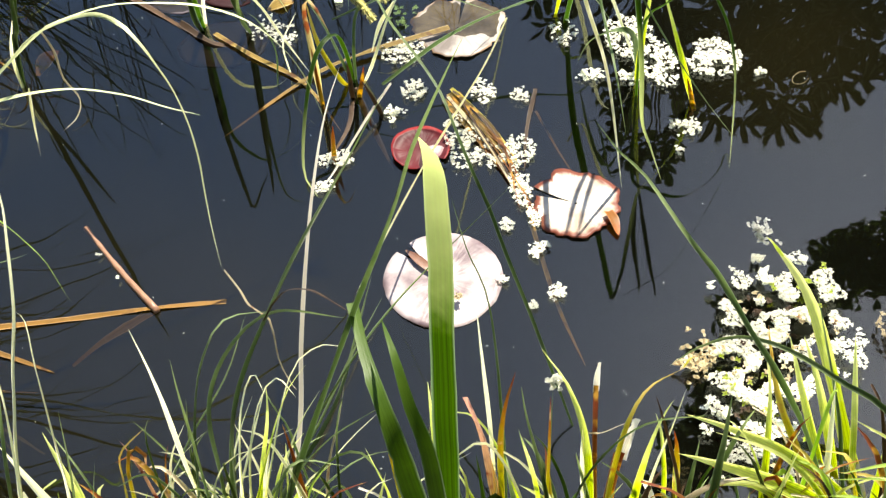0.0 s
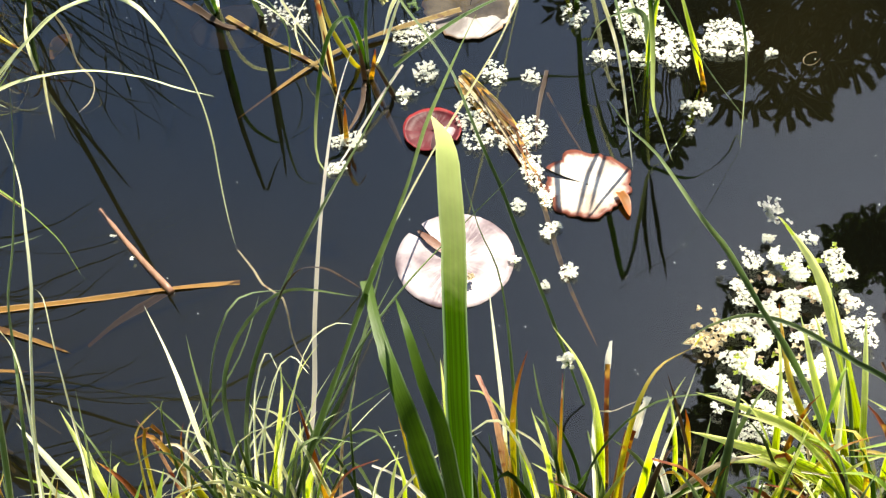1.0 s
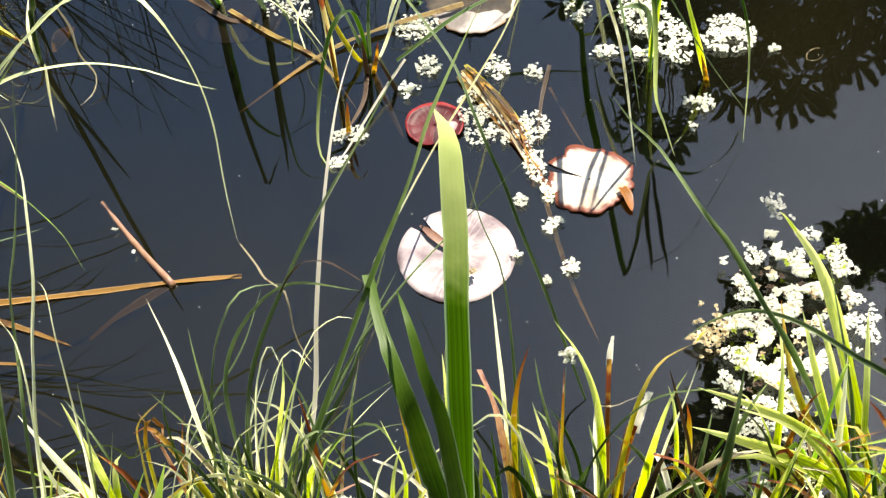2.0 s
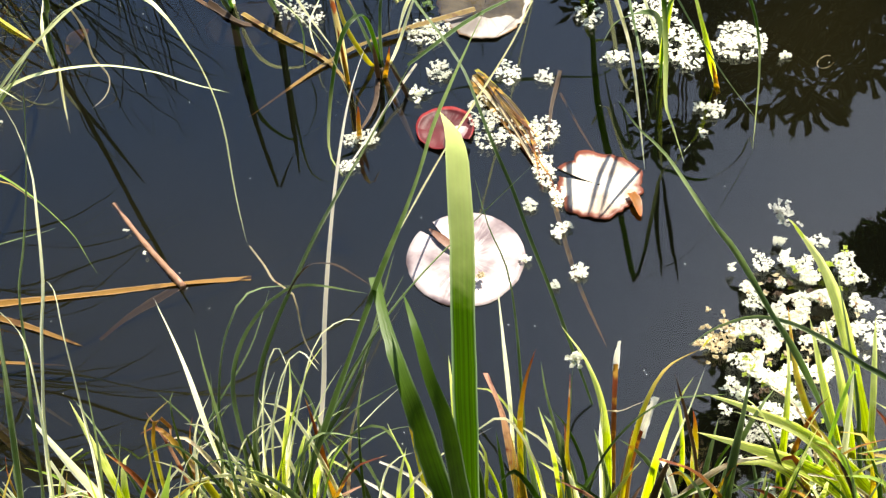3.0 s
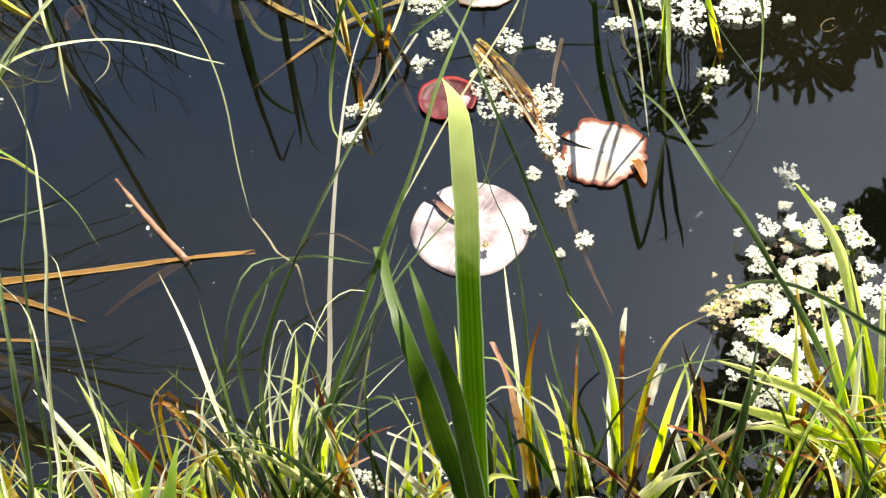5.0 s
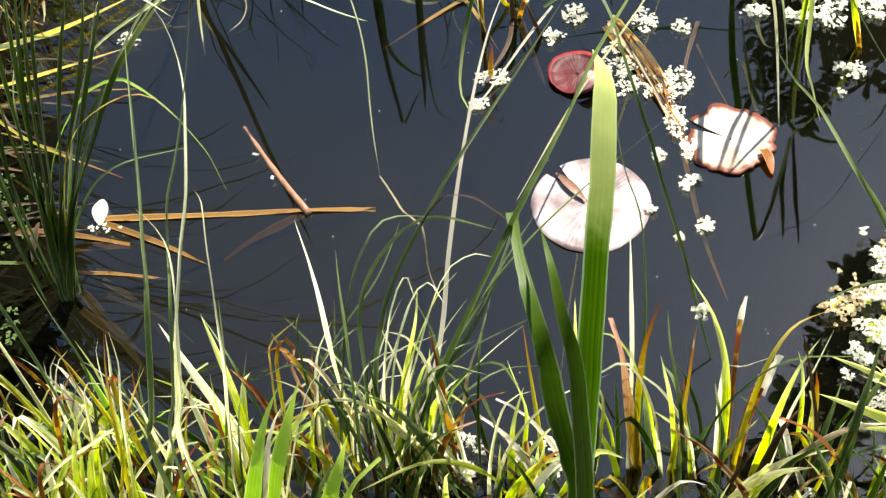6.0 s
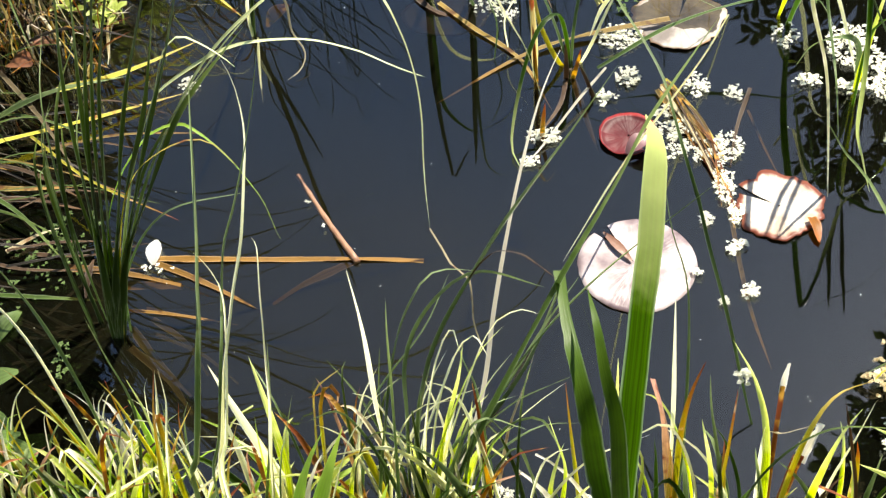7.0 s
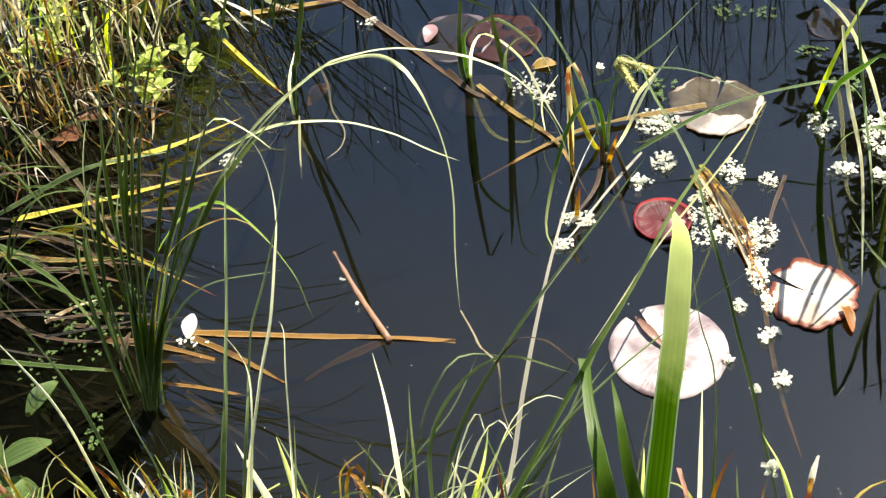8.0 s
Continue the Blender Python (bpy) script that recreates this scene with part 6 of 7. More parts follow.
rng = random.Random(21)
for i in range(16):
    u, v = rng.random(), rng.uniform(0.4, 1.0)
    x, y = -1.3 + 0.42 * u - 0.02 * v, 1.55 + 0.75 * v
    leafy("low herb with round yellow-green leaves by the water", (x, y, 0.02), rng.uniform(0.06, 0.13), rng.randint(2, 4), rng.uniform(0.026, 0.04), "herb", i)
for i, p in enumerate(((-0.935, 0.925), (-0.985, 0.945), (-0.895, 0.90))):
    leafy("broad-leaved green herb on the bank", (p[0], p[1], 0.02), 0.05, 3, 0.085, "mint", 40 + i, rise=(0.0, 0.6), slim=0.42)
for i, p in enumerate(((-1.108, 1.944, 0.05), (-1.104, 1.908, 0.04), (-1.052, 1.934, 0.05), (-1.060, 1.898, 0.04), (-0.929, 1.892, 0.03), (-0.957, 1.866, 0.02), (-0.944, 1.828, 0.02), (-0.893, 1.816, 0.01), (-0.913, 1.782, 0.01), (-0.982, 1.834, 0.02),
                       (-0.865, 1.935, 0.01), (-0.861, 1.913, 0.0), (-0.814, 1.998, 0.01), (-1.186, 1.912, 0.05), (-1.177, 1.983, 0.06), (-0.918, 1.806, 0.02), (-0.93, 1.845, 0.02))):
    leafy("low herb with round yellow-green leaves by the water", p, 0.045, 3, 0.031, "herb", 90 + i, rise=(0.1, 0.9), slim=0.55)
for x, y, n in ((-1.08, 1.74, 22), (-1.0, 1.8, 22), (-1.16, 1.8, 20), (-1.08, 1.9, 20), (-0.98, 2.0, 14), (-0.95, 1.72, 16), (-1.13, 1.62, 14)):
    ob = thing("grass_tuft", "tangle of dry straw-brown stalks on the bank", "grass", (x, y, 0.02), "tangled grass on the far bank")
    for _ in range(n):
        b = Vector((x + rng.uniform(-0.05, 0.05), y + rng.uniform(-0.05, 0.05), 0.0))
        out = Vector((rng.uniform(-0.12, 0.12), rng.uniform(-0.12, 0.06), 0))
        h = rng.uniform(0.05, 0.2)
        blade(ob, [b, b + out * 0.4 + Vector((0, 0, h * 0.8)), b + out + Vector((0, 0, h))], rng.uniform(2.5, 6), rng.choice(("straw", "dead", "bleached", "dead", "sheath", "tan", "sheath")), turn=rng.uniform(-0.8, 0.8), n=7)
LEFT = ("stem", "sheath", "lime", "sedge", "straw", "dead", "fresh", "pale", "tan", "sheath", "lime", "dead", "pale", "straw", "rust", "bleached")
for i in range(70):
    v = rng.random() ** 0.7
    y = 1.05 + 1.25 * v
    x = -1.10 - rng.uniform(0.0, 0.42) + 0.22 * max(0, v - 0.45) * 2
    ob = thing("grass_tuft", "tangled green and straw-dry grass tuft overhanging the water", "grass", (x, y, 0.03), "tangled grass on the far bank")
    for _ in range(rng.randint(7, 10) if y > 1.85 else rng.randint(3, 6)):
        b = Vector((x + rng.uniform(-0.05, 0.05), y + rng.uniform(-0.05, 0.05), 0.0))
        h, a = rng.uniform(0.12, 0.42), rng.uniform(-1.2, 1.0)
        out = Vector((math.cos(a), math.sin(a), 0)) * rng.uniform(0.05, 0.28)
        pts = [b, b + out * 0.3 + Vector((0, 0, h * 0.6)), b + out * 0.75 + Vector((0, 0, h * 0.9)), b + out * 1.25 + Vector((0, 0, h * rng.uniform(0.35, 0.95)))]
        # near the water: dead stems, and shade put into a dark palette
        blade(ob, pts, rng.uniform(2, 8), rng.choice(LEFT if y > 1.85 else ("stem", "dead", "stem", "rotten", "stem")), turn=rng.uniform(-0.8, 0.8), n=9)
drifting("fallen reed leaf lying at the water's edge", [(-1.098, 1.482, 0.030), (-0.931, 1.547, 0.020), (-0.744, 1.635, 0.003)], 12, "gold")
drifting("fallen reed leaf lying at the water's edge", [(-0.970, 1.623, 0.030), (-0.857, 1.677, 0.020), (-0.739, 1.770, 0.006)], 11, "gold")
drifting("fallen reed leaf lying at the water's edge", [(-1.127, 1.463, 0.050), (-0.986, 1.589, 0.050), (-0.844, 1.644, 0.040)], 14, "sedge")
drifting("fallen reed leaf lying at the water's edge", [(-1.119, 1.471, 0.020), (-0.989, 1.447, 0.010), (-0.877, 1.388, 0.004)], 9, "dead")
drifting("fallen reed leaf lying at the water's edge", [(-1.092, 1.359, 0.020), (-0.981, 1.384, 0.010), (-0.865, 1.363, 0.004)], 12, "dead")
drifting("fallen reed leaf lying at the water's edge", [(-1.109, 1.682, 0.060), (-0.976, 1.542, 0.040), (-0.884, 1.421, 0.010)], 8, "sunk")
drifting("fallen reed leaf lying at the water's edge", [(-0.939, 1.270, 0.004), (-0.839, 1.264, 0.006), (-0.737, 1.286, 0.010)], 6, "dead")
drifting("fallen reed leaf lying at the water's edge", [(-1.055, 1.279, 0.020), (-0.946, 1.235, 0.010), (-0.727, 1.238, 0.004)], 6, "dead")
drifting("fallen reed leaf lying at the water's edge", [(-0.949, 1.444, 0.100), (-0.823, 1.343, 0.100), (-0.656, 1.255, 0.100)], 5, "rust")
drifting("fallen reed leaf lying at the water's edge", [(-1.098, 1.410, 0.050), (-0.971, 1.340, 0.030), (-0.872, 1.249, 0.010)], 8, "stem")
drifting("fallen reed leaf lying at the water's edge", [(-1.099, 1.411, 0.020), (-1.005, 1.403, 0.015), (-0.888, 1.412, 0.006)], 11, "olive")
drifting("fallen reed leaf lying at the water's edge", [(-1.028, 1.187, 0.010), (-0.913, 1.183, 0.004), (-0.791, 1.180, -0.004)], 9, "stem")
drifting("fallen reed leaf lying at the water's edge", [(-0.976, 1.270, 0.010), (-0.935, 1.300, 0.012), (-0.895, 1.317, 0.014)], 9, "straw")


rf = random.Random(15)
for _ in range(22):
    x, y, z = rf.uniform(-1.18, -0.95), rf.uniform(1.22, 1.62), rf.uniform(0.01, 0.035)
    d = Vector((rf.uniform(0.12, 0.3), rf.uniform(-0.08, 0.06), 0))
    a = Vector((x, y, z))
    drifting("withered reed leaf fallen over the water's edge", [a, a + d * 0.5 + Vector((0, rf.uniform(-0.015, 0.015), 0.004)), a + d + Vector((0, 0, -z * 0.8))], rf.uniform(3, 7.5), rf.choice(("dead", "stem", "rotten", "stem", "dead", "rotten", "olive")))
# some real litter, the rest added to blacken the water at the edge
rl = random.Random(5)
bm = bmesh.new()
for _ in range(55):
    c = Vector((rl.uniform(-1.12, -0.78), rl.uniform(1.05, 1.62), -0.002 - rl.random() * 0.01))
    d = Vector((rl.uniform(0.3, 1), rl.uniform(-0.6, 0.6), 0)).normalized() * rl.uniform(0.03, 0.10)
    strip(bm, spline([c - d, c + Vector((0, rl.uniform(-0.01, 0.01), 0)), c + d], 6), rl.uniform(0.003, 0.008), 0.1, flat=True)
tagged(part("rotten_leaves", bm, "rotten", None), "black rotting leaves added to darken the water's edge", "debris", "", "stuff")


# ---- trees beyond the pond ----
def toward(az, el, dist):
    a, e = radians(az), radians(el)
    return Vector((0.4, 1.4, 0)) + Vector((math.sin(a) * math.cos(e), math.cos(a) * math.cos(e), math.sin(e))) * dist


def tree(label, foot, height, radius, clumps, leaf, seed, whorled, chain=False, leaves="crown"):
    """A trunk with limbs to each clump of leaves; clumps: centre, size, count."""
    rng = random.Random(seed)
    ob = thing("tree", label, "tree", foot)
    foot = Vector(foot)
    bm = bmesh.new()
    top = foot + Vector((0, 0, height))
    tube(bm, spline([foot - Vector((0, 0, 0.2)), foot.lerp(top, 0.35) + Vector((0.05, 0.04, 0)) * height * 0.2, top], 14), radius, radius * 0.2, 10, 0.1)
    part("trunk", bm, "bark", ob)
    crown = bmesh.new()
    last = None
    for c, size, count in clumps:
        start = last if chain and last else foot.lerp(top, min(0.95, max(0.2, (c.z - 0.35 * (c - foot).xy.length - foot.z) / height)))
        limb = bmesh.new()
        tube(limb, spline([start, start.lerp(c, 0.5) + Vector((0, 0, 0.08 * (c - start).length)), c], 8), max(radius * 0.22, 0.02), radius * 0.05, 6)
        part("limb", limb, "bark", ob)
        last = c
        for _ in range(count):
            q = Vector((rng.gauss(0, 1), rng.gauss(0, 1), rng.gauss(0, 1)))
            q = c + q.normalized() * size * rng.random() ** 0.45 * Vector((1, 1, 1)).length / 1.73
            d = Vector((rng.uniform(-1, 1), rng.uniform(-1, 1), rng.uniform(-0.4, 1))).normalized()
            if whorled:
                a = d.orthogonal().normalized()
                b = d.cross(a)
                for k in range(6):
                    t = k * math.tau / 6 + rng.uniform(-0.2, 0.2)
                    oval(crown, q, a * math.cos(t) + b * math.sin(t) + d * 0.35, d, leaf * rng.uniform(0.8, 1.2), leaf * 0.3, 0.05, 3)
            else:
                oval(crown, q, d, Vector((rng.uniform(-1, 1), rng.uniform(-1, 1), 1)), leaf * rng.uniform(0.7, 1.2), leaf * 0.6, 0.08, 2)
    part("crown", crown, leaves, ob, "dense dark green leaves")
    return ob


def shoot(bm, start, along, length, radius, rng):
    """One finger of an evergreen spray: a soft blunt shoot set with short needles."""
    line = [start + along * (length * k / 5) for k in range(6)]
    tube(bm, line, radius * 0.8, radius * 0.95, 6, 0.2)
    for _ in range(22):
        u = rng.random()
        out = Vector((rng.gauss(0, 1), rng.gauss(0, 1), rng.gauss(0, 1))).normalized()
        oval(bm, start + along * (length * u), out + along * 1.1, along, radius * rng.uniform(1.2, 1.8), radius * 0.5, 0.05, 2)


def evergreen(label, foot, height, radius, masses, sprays, seed):
    """A trunk with limbs to dark inner masses of needles and to sprays of finger-like shoots."""
    rng = random.Random(seed)
    ob = thing("tree", label, "tree", foot)
    foot = Vector(foot)
    top = foot + Vector((0, 0, height))
    bm = bmesh.new()
    tube(bm, spline([foot - Vector((0, 0, 0.2)), foot.lerp(top, 0.4) + Vector((0.05, 0.03, 0)), top], 14), radius, radius * 0.2, 10, 0.1)
    part("trunk", bm, "bark", ob)
    crown = bmesh.new()
    for c in [m[0] for m in masses] + [m[0] for m in sprays]:
        start = foot.lerp(top, min(0.95, max(0.2, (c.z - 0.35 * (c - foot).xy.length - foot.z) / height)))
        limb = bmesh.new()
        tube(limb, spline([start, start.lerp(c, 0.5) - Vector((0, 0, 0.10 * (c - start).length)), c], 8), 0.02, 0.005, 6)
        part("limb", limb, "bark", ob)
    for c, size, count in masses:
        for _ in range(count):
            q = c + Vector((rng.gauss(0, 1), rng.gauss(0, 1), rng.gauss(0, 1))) * size * 0.5
            d = Vector((rng.uniform(-1, 1), rng.uniform(-0.6, 0.2), rng.uniform(-0.3, 1))).normalized()
            shoot(crown, q, d, rng.uniform(0.12, 0.2), rng.uniform(0.017, 0.024), rng)
    for c, size, count, lean, spread in sprays:
        for k in range(count):
            a = radians(lean + (k / max(count - 1, 1) - 0.5) * spread + rng.uniform(-9, 9))
            d = Vector((math.sin(a) * 0.9 - math.cos(a) * 0.3, -math.sin(a) * 0.43 - math.cos(a) * 0.62, math.cos(a) * 0.72)).normalized()
            shoot(crown, c + d * rng.uniform(0, 0.03), d, size * rng.uniform(0.7, 1.1), rng.uniform(0.018, 0.024), rng)
    part("crown", crown, "crown", ob, "dark green finger-like evergreen shoots")
    return ob


masses, sprays = [], []
for az, el, size, n in ((19.5, 40.6, 0.24, 40), (22.0, 40.4, 0.24, 40), (24.6, 40.3, 0.24, 42), (27.0, 39.8, 0.26, 42), (29.5, 38.8, 0.26, 40), (32.5, 37.0, 0.3, 40), (36, 34.5, 0.4, 44), (17, 39.6, 0.26, 36), (21, 37.6, 0.36, 56),
                        (25, 37.2, 0.36, 58), (29, 35.6, 0.4, 56), (14.5, 37, 0.35, 36), (13, 40, 0.25, 22), (19, 34.5, 0.5, 52), (25, 33.5, 0.5, 56), (31, 32, 0.5, 50), (12, 33, 0.45, 44), (25.6, 43.2, 0.13, 16), (17.0, 42.0, 0.2, 20)):
    masses.append((toward(az, el, 6.2), size, n))
# heart, finger length, fingers, lean and spread of each spray in degrees
for az, el, size, n, lean, spread in ((25.5, 44.0, 0.20, 6, 10, 120), (26.4, 43.9, 0.21, 4, 75, 50), (27.4, 42.6, 0.16, 5, 80, 110), (29.4, 41.6, 0.18, 3, 25, 60), (30.6, 41.0, 0.17, 4, 70, 80), (23.0, 44.6, 0.15, 5, 10, 150), (22.2, 43.4, 0.2, 4, -80, 50),
                                      (21.0, 44.8, 0.16, 6, 40, 200), (24.2, 43.0, 0.16, 5, -30, 150), (19.6, 43.2, 0.17, 6, 0, 160), (28.2, 41.7, 0.16, 6, 20, 150), (32.5, 39.4, 0.18, 6, 30, 150), (21.6, 42.4, 0.17, 6, 10, 150), (17.8, 42.8, 0.16, 6, -10, 160)):
    sprays.append((toward(az, el, 6.2), size, n, lean, spread))
evergreen("dark evergreen tree with finger-like shoots beyond the pond", (2.9, 6.0, 0.15), 4.5, 0.11, masses, sprays, 3)


def sprig(bm, at, along, length, leaf, pairs, rng):
    """A twig with oval leaves in pairs and one at its end."""
    a = along.normalized()
    side = a.cross(Vector((0, 1, 0))).normalized()
    tube(bm, [at, at + a * length * 0.5, at + a * length], 0.004, 0.002, 5)
    for k in range(pairs):
        for w in (-1, 1):
            d = a * 0.55 + side * w * rng.uniform(0.7, 1.0) + Vector((0, rng.uniform(-0.5, 0.2), 0))
            oval(bm, at + a * (length * (k + 0.4) / pairs), d, Vector((rng.uniform(-0.4, 0.4), -1, 0.3)), leaf * rng.uniform(0.9, 1.4), leaf * 0.6, 0.06, 4)
    oval(bm, at + a * length, a, Vector((0, -1, 0.3)), leaf * 1.2, leaf * 0.6, 0.06, 4)


def shrub(label, foot, twigs, seed):
    """A slim shrub: one stem, a bough to every twig, broad oval leaves."""
    rng = random.Random(seed)
    ob = thing("shrub", label, "shrub", foot)
    foot = Vector(foot)
    mid = sum((c for c, _, _ in twigs), Vector()) / len(twigs)
    bm = bmesh.new()
    tube(bm, spline([foot - Vector((0, 0, 0.1)), foot.lerp(mid, 0.5) + Vector((0.1, 0, 0)), mid], 10), 0.03, 0.008, 8)
    part("trunk", bm, "bark", ob)
    crown = bmesh.new()
    for c, size, pairs in twigs:
        limb = bmesh.new()
        tube(limb, spline([foot.lerp(mid, 0.75), foot.lerp(mid, 0.75).lerp(c, 0.6), c], 6), 0.012, 0.005, 5)
        part("limb", limb, "bark", ob)
        sprig(crown, c, Vector((rng.uniform(-0.8, 0.8), -0.2, rng.uniform(0.2, 1))), size, size * 0.42, pairs, rng)
    part("crown", crown, "crown", ob, "broad dark oval leaves")
    return ob


twigs = []
for az, el, size, n in ((18.3, 46.2, 0.22, 4), (16.5, 46.4, 0.24, 4), (15.6, 45.6, 0.24, 4), (12.6, 45.4, 0.2, 3), (17.6, 45.0, 0.25, 4), (14.0, 46.0, 0.2, 3), (13.2, 44.0, 0.22, 4), (15.0, 43.4, 0.26, 4), (17.0, 43.6, 0.26, 4),
                        (11.5, 43.0, 0.22, 3), (13.5, 42.0, 0.25, 4), (11.0, 40.5, 0.25, 4), (12.8, 39.5, 0.25, 4), (9.5, 38.6, 0.24, 4), (8.2, 37.6, 0.2, 3), (15.5, 41.0, 0.26, 4), (18.4, 44.6, 0.22, 4), (16.2, 47.2, 0.17, 3),
                        (10.0, 36.5, 0.26, 4), (12.0, 37.0, 0.26, 4), (7.6, 36.0, 0.24, 4)):
    twigs.append((toward(az, el, 6.0), size, n))
shrub("dark broad-leaved shrub beyond the pond", (1.9, 5.4, 0.15), twigs, 8)
high = []
for az, el, size, n in ((54, 50, 1.0, 280), (45, 47, 0.8, 260), (40, 47, 0.7, 260), (35.5, 48.5, 0.6, 220), (33, 50, 0.6, 220), (30.5, 50.8, 0.5, 200), (28.3, 53.3, 0.4, 120), (26, 56, 0.5, 180),
                        (24.2, 54.0, 0.42, 160), (24.2, 57, 0.6, 260), (25.0, 60, 0.5, 160), (23.0, 60.5, 0.55, 220), (23, 66.5, 0.7, 260), (21.5, 64, 0.7, 300)):
    high.append((toward(az, el, 27.0), size * 1.7, int(n * 1.8)))
tree("tall leafy tree behind the garden pond", (15.6, 12.0, 0.2), 19, 0.3, high, 0.3, 9, False, True)
# tall sedges leaning high over the pond from the left bank
rng = random.Random(44)
for x, y, n in ((-1.30, 1.52, 12), (-1.32, 1.74, 12), (-1.34, 1.98, 9)):
    ob = thing("sedge_tuft", "tall dark sedge leaning high over the pond from the bank", "grass", (x, y, 0.08), "tall sedges across the pond")
    for _ in range(n):
        b = Vector((x + rng.uniform(-0.05, 0.05), y + rng.uniform(-0.05, 0.05), 0.0))
        h, reach, drift = rng.uniform(0.74, 1.0), rng.uniform(0.45, 0.9), rng.uniform(-0.12, 0.3)
        blade(ob, [b, b + Vector((0.06, 0, h * 0.55)), b + Vector((0.10 + reach * 0.22, drift * 0.2, h * 0.9)), b + Vector((reach * 0.65, drift * 0.6, h)), b + Vector((reach, drift, h * rng.uniform(0.82, 1.0)))], rng.uniform(4, 7), "stem", turn=rng.uniform(-0.6, 0.6), n=14)


# unseen tall hedge, added behind the bank and at both sides to cut skylight
def hedge(start, end, height, thick, seed):
    a, b = Vector(start), Vector(end)
    along, n = (b - a).normalized(), 40
    side = Vector((-along.y, along.x, 0))
    bm = bmesh.new()
    rows = []
    for i in range(n + 1):
        row = []
        for k in range(25):
            u = k / 24
            w, z = (-0.5, u * 2.5) if u < 0.4 else (-0.5 + (u - 0.4) * 5, 1) if u < 0.6 else (0.5, (1 - u) * 2.5)
            p = a.lerp(b, i / n) + side * (w * thick) + Vector((0, 0, z * height - 0.05))
            row.append(bm.verts.new(p + side * (0.25 * noise.noise(p * 1.7 + Vector((seed, 0, 0)))) + Vector((0, 0, 0.3 * z * noise.noise(p * 1.3)))))
        rows.append(row)
    for i in range(n):
        for k in range(24):
            bm.faces.new((rows[i][k], rows[i + 1][k], rows[i + 1][k + 1], rows[i][k + 1]))
    for row in (rows[0], rows[n]):
        bm.faces.new(row)
    return tagged(part("hedge", bm, "hedge", None), "unseen tall dark green hedge added to block sky light", "hedge", kind="structure")


hedge((-5.5, -3.2, 0.0), (5.5, -3.2, 0.0), 5.0, 1.0, 1)
hedge((-6.2, -3.2, 0.0), (-6.2, 2.4, 0.0), 5.0, 1.0, 2)
hedge((6.2, -3.2, 0.0), (6.2, 2.4, 0.0), 5.0, 1.0, 3)

# tall sedges at the far end of the pond, mirrored in the water
rng = random.Random(31)
for x, y, n in ((-0.15, 2.5, 24), (0.0, 2.45, 26), (0.14, 2.52, 24), (0.3, 2.6, 20), (-1.15, 2.45, 24), (-0.9, 2.6, 26), (-0.62, 2.5, 26), (-0.35, 2.75, 24), (0.0, 2.9, 22), (0.35, 3.0, 22), (0.75, 3.05, 20), (-1.35, 2.2, 20)):
    ob = thing("sedge_tuft", "tall arching sedge at the far side of the pond", "grass", (x, y, -0.02), "tall sedges across the pond")
    for _ in range(n):
        a, r, h = rng.uniform(0, math.tau), rng.uniform(0.05, 0.4), rng.uniform(0.35, 0.85)
        b = Vector((x + rng.uniform(-0.06, 0.06), y + rng.uniform(-0.06, 0.06), -0.03))
        out = Vector((math.cos(a), math.sin(a) * 0.6, 0)) * r
        blade(ob, [b, b + out * 0.2 + Vector((0, 0, h * 0.6)), b + out * 0.6 + Vector((0, 0, h)), b + out * 1.1 + Vector((0, 0, h * rng.uniform(0.5, 0.95)))], rng.uniform(3, 5.5), rng.choice(("stem", "stem", "stem", "dead")), turn=rng.uniform(-0.8, 0.8), n=10)

ob = thing("sedge_tuft", "tall dark sedge bowing over the far corner of the pond", "grass", (-0.730, 2.078, -0.000), "tall sedges across the pond")
blade(ob, [(-0.730, 2.078, -0.000), (-0.671, 2.095, 0.120), (-0.576, 2.059, 0.250), (-0.460, 1.997, 0.360), (-0.390, 1.965, 0.380)], 4.5, "stem", n=16)
blade(ob, [(-0.741, 2.069, 0.000), (-0.682, 2.064, 0.140), (-0.633, 2.024, 0.250), (-0.609, 1.977, 0.340), (-0.578, 1.934, 0.380)], 4.5, "stem", n=16)
blade(ob, [(-0.719, 2.081, 0.000), (-0.651, 2.099, 0.140), (-0.538, 2.066, 0.240), (-0.444, 2.040, 0.300), (-0.358, 2.022, 0.320)], 4.5, "stem", n=16)
blade(ob, [(-0.751, 2.060, 0.000), (-0.690, 2.059, 0.120), (-0.628, 2.027, 0.220), (-0.551, 1.983, 0.320), (-0.466, 1.939, 0.380)], 4.5, "stem", n=16)
blade(ob, [(-0.726, 2.087, 0.000), (-0.658, 2.107, 0.100), (-0.558, 2.083, 0.190), (-0.466, 2.060, 0.260), (-0.396, 1.997, 0.360)], 4.5, "stem", n=16)
blade(ob, [(-0.761, 2.051, 0.000), (-0.715, 2.046, 0.140), (-0.689, 2.018, 0.260), (-0.657, 1.965, 0.380), (-0.632, 1.903, 0.440)], 4.5, "stem", n=16)
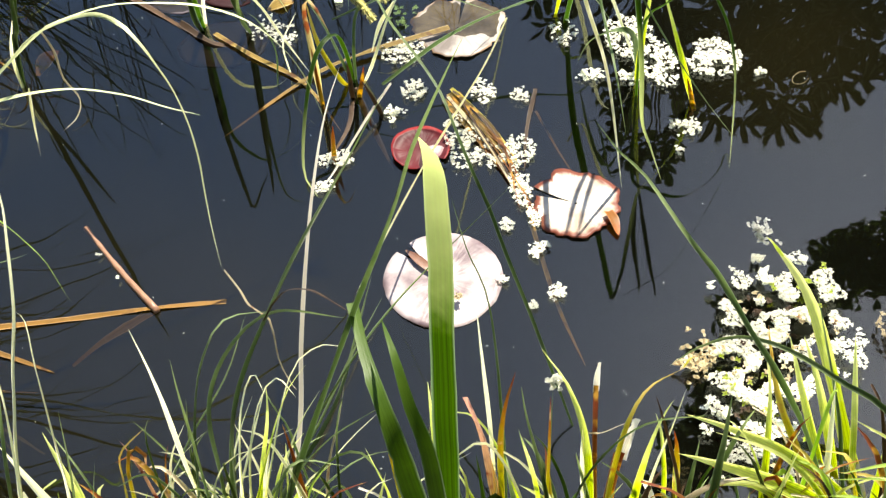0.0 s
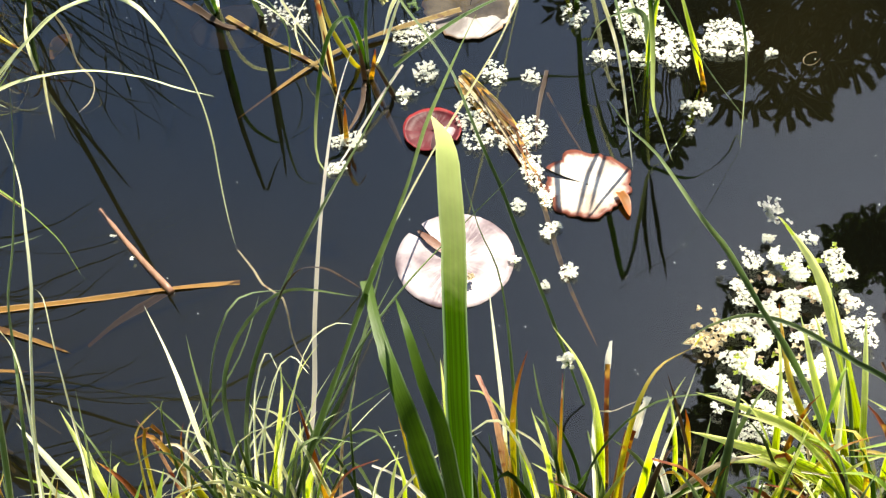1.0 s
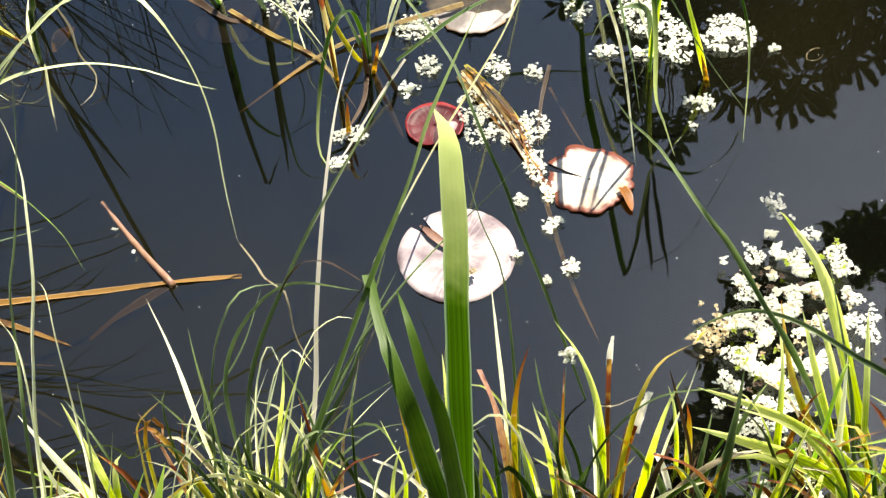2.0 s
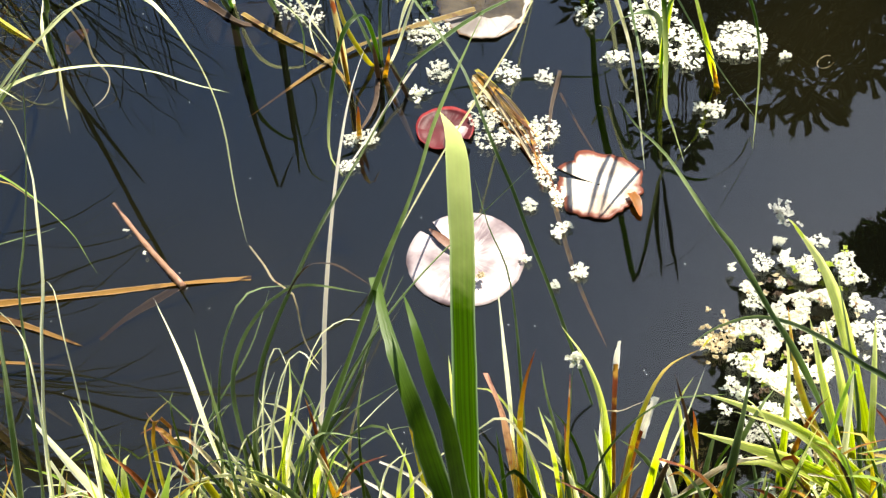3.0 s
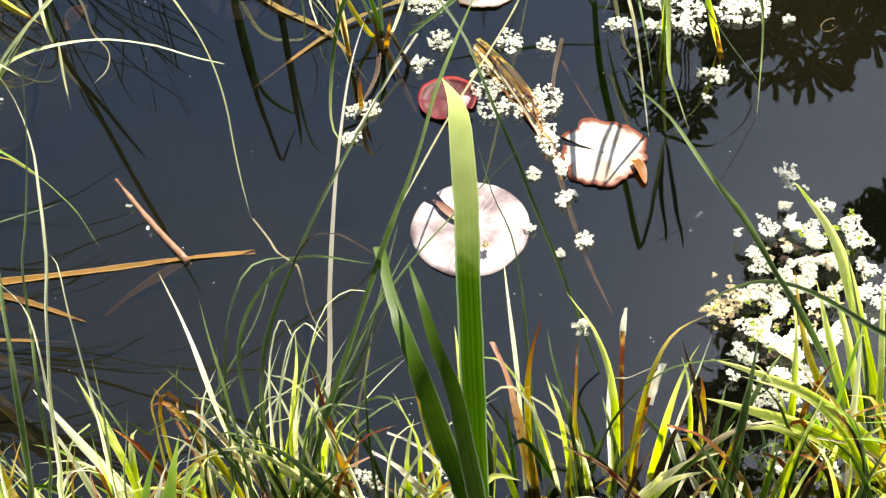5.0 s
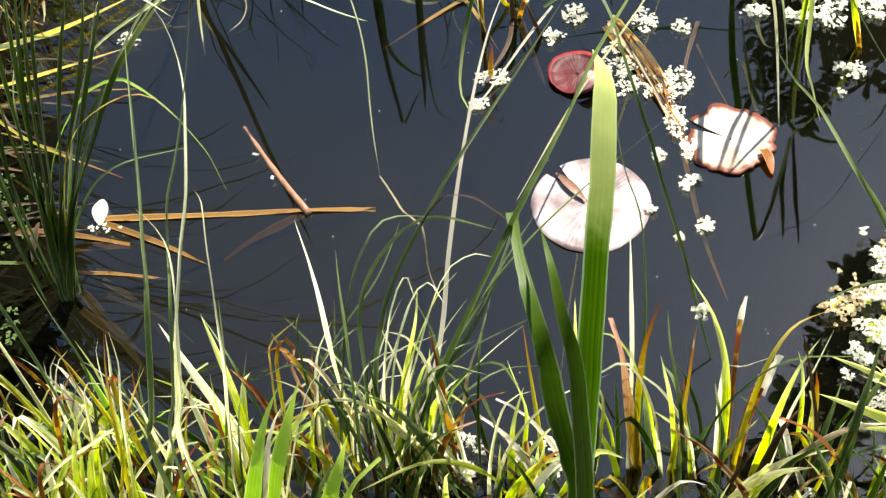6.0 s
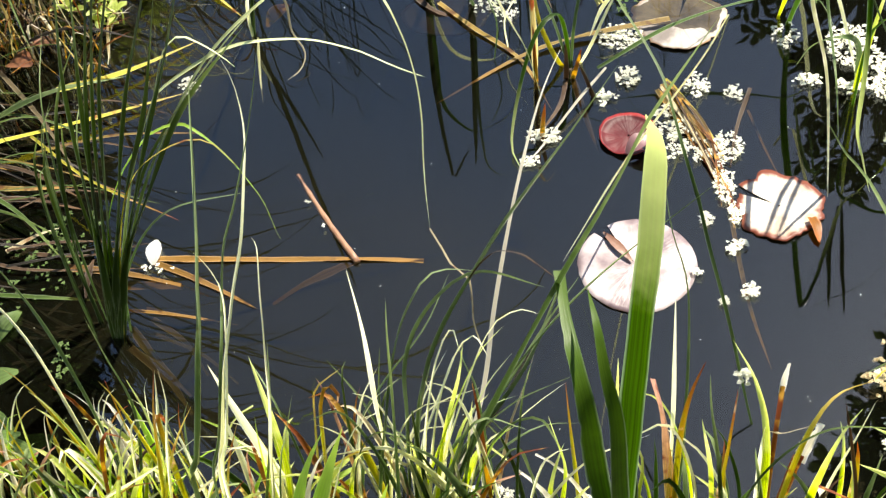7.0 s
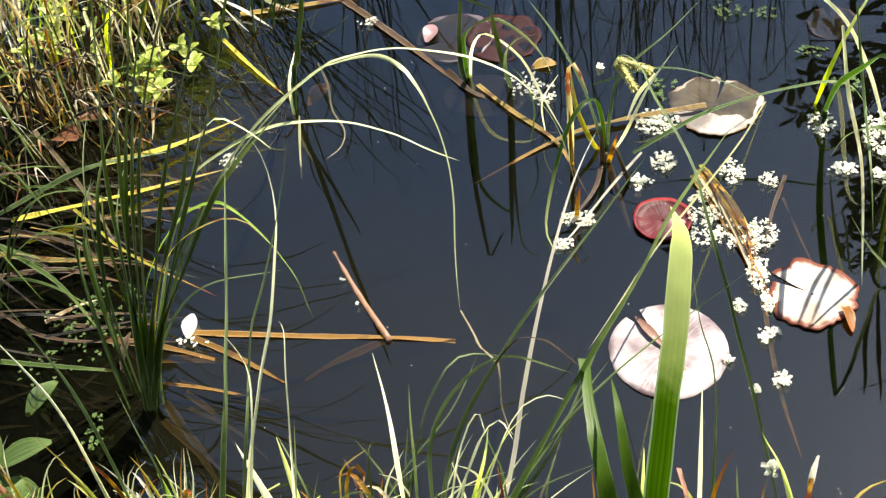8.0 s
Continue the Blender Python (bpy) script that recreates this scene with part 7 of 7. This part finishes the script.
blade(ob, [(-0.715, 2.092, 0.000), (-0.625, 2.112, 0.120), (-0.512, 2.086, 0.210), (-0.408, 2.058, 0.300), (-0.396, 2.004, 0.350)], 4.5, "stem", n=16)
blade(ob, [(-0.748, 2.078, 0.000), (-0.685, 2.089, 0.100), (-0.605, 2.065, 0.190), (-0.518, 2.018, 0.320), (-0.507, 1.981, 0.370)], 4.5, "stem", n=16)
blade(ob, [(-0.730, 2.042, 0.000), (-0.700, 2.028, 0.140), (-0.699, 2.000, 0.260), (-0.692, 1.963, 0.360), (-0.595, 1.888, 0.460)], 4.5, "stem", n=16)
blade(ob, [(-0.794, 2.098, 0.000), (-0.743, 2.109, 0.100), (-0.656, 2.098, 0.170), (-0.528, 2.054, 0.270), (-0.444, 2.010, 0.330)], 4.5, "stem", n=16)
blade(ob, [(-0.767, 2.025, 0.000), (-0.745, 2.018, 0.130), (-0.708, 2.007, 0.200), (-0.582, 1.986, 0.280), (-0.476, 1.974, 0.320)], 4.5, "stem", n=16)


# unseen tree, added so that the water by the left bank mirrors black
def bush_side(az, el, dist):
    a, e = radians(az), radians(el)
    return Vector((-0.9, 1.2, 0)) + Vector((math.sin(a) * math.cos(e), math.cos(a) * math.cos(e), math.sin(e))) * dist


side_clumps = []
for az, el, size, n in ((-37, 50, 0.5, 50), (-41, 53, 0.6, 60), (-46, 52, 0.6, 60), (-52, 52, 0.6, 60), (-35, 46, 0.45, 60), (-39, 46, 0.6, 70), (-44, 47, 0.6, 70), (-50, 46, 0.7, 70),
                        (-34, 41, 0.45, 60), (-38, 41, 0.55, 70), (-43, 41, 0.6, 70), (-49, 40, 0.7, 70), (-36, 35, 0.6, 60), (-42, 35, 0.7, 60), (-48, 34, 0.7, 60), (-57, 46, 0.7, 60), (-56, 38, 0.7, 60), (-31.5, 43, 0.35, 40), (-32, 38, 0.4, 40), (-30, 38, 0.3, 30)):
    side_clumps.append((bush_side(az, el, 7.0), size, int(n * 1.5)))
tree("unseen dark tree with dense leaves, added beside the pond", (-5.3, 5.4, 0.15), 6.2, 0.12, side_clumps, 0.24, 12, True, leaves="dark_crown")
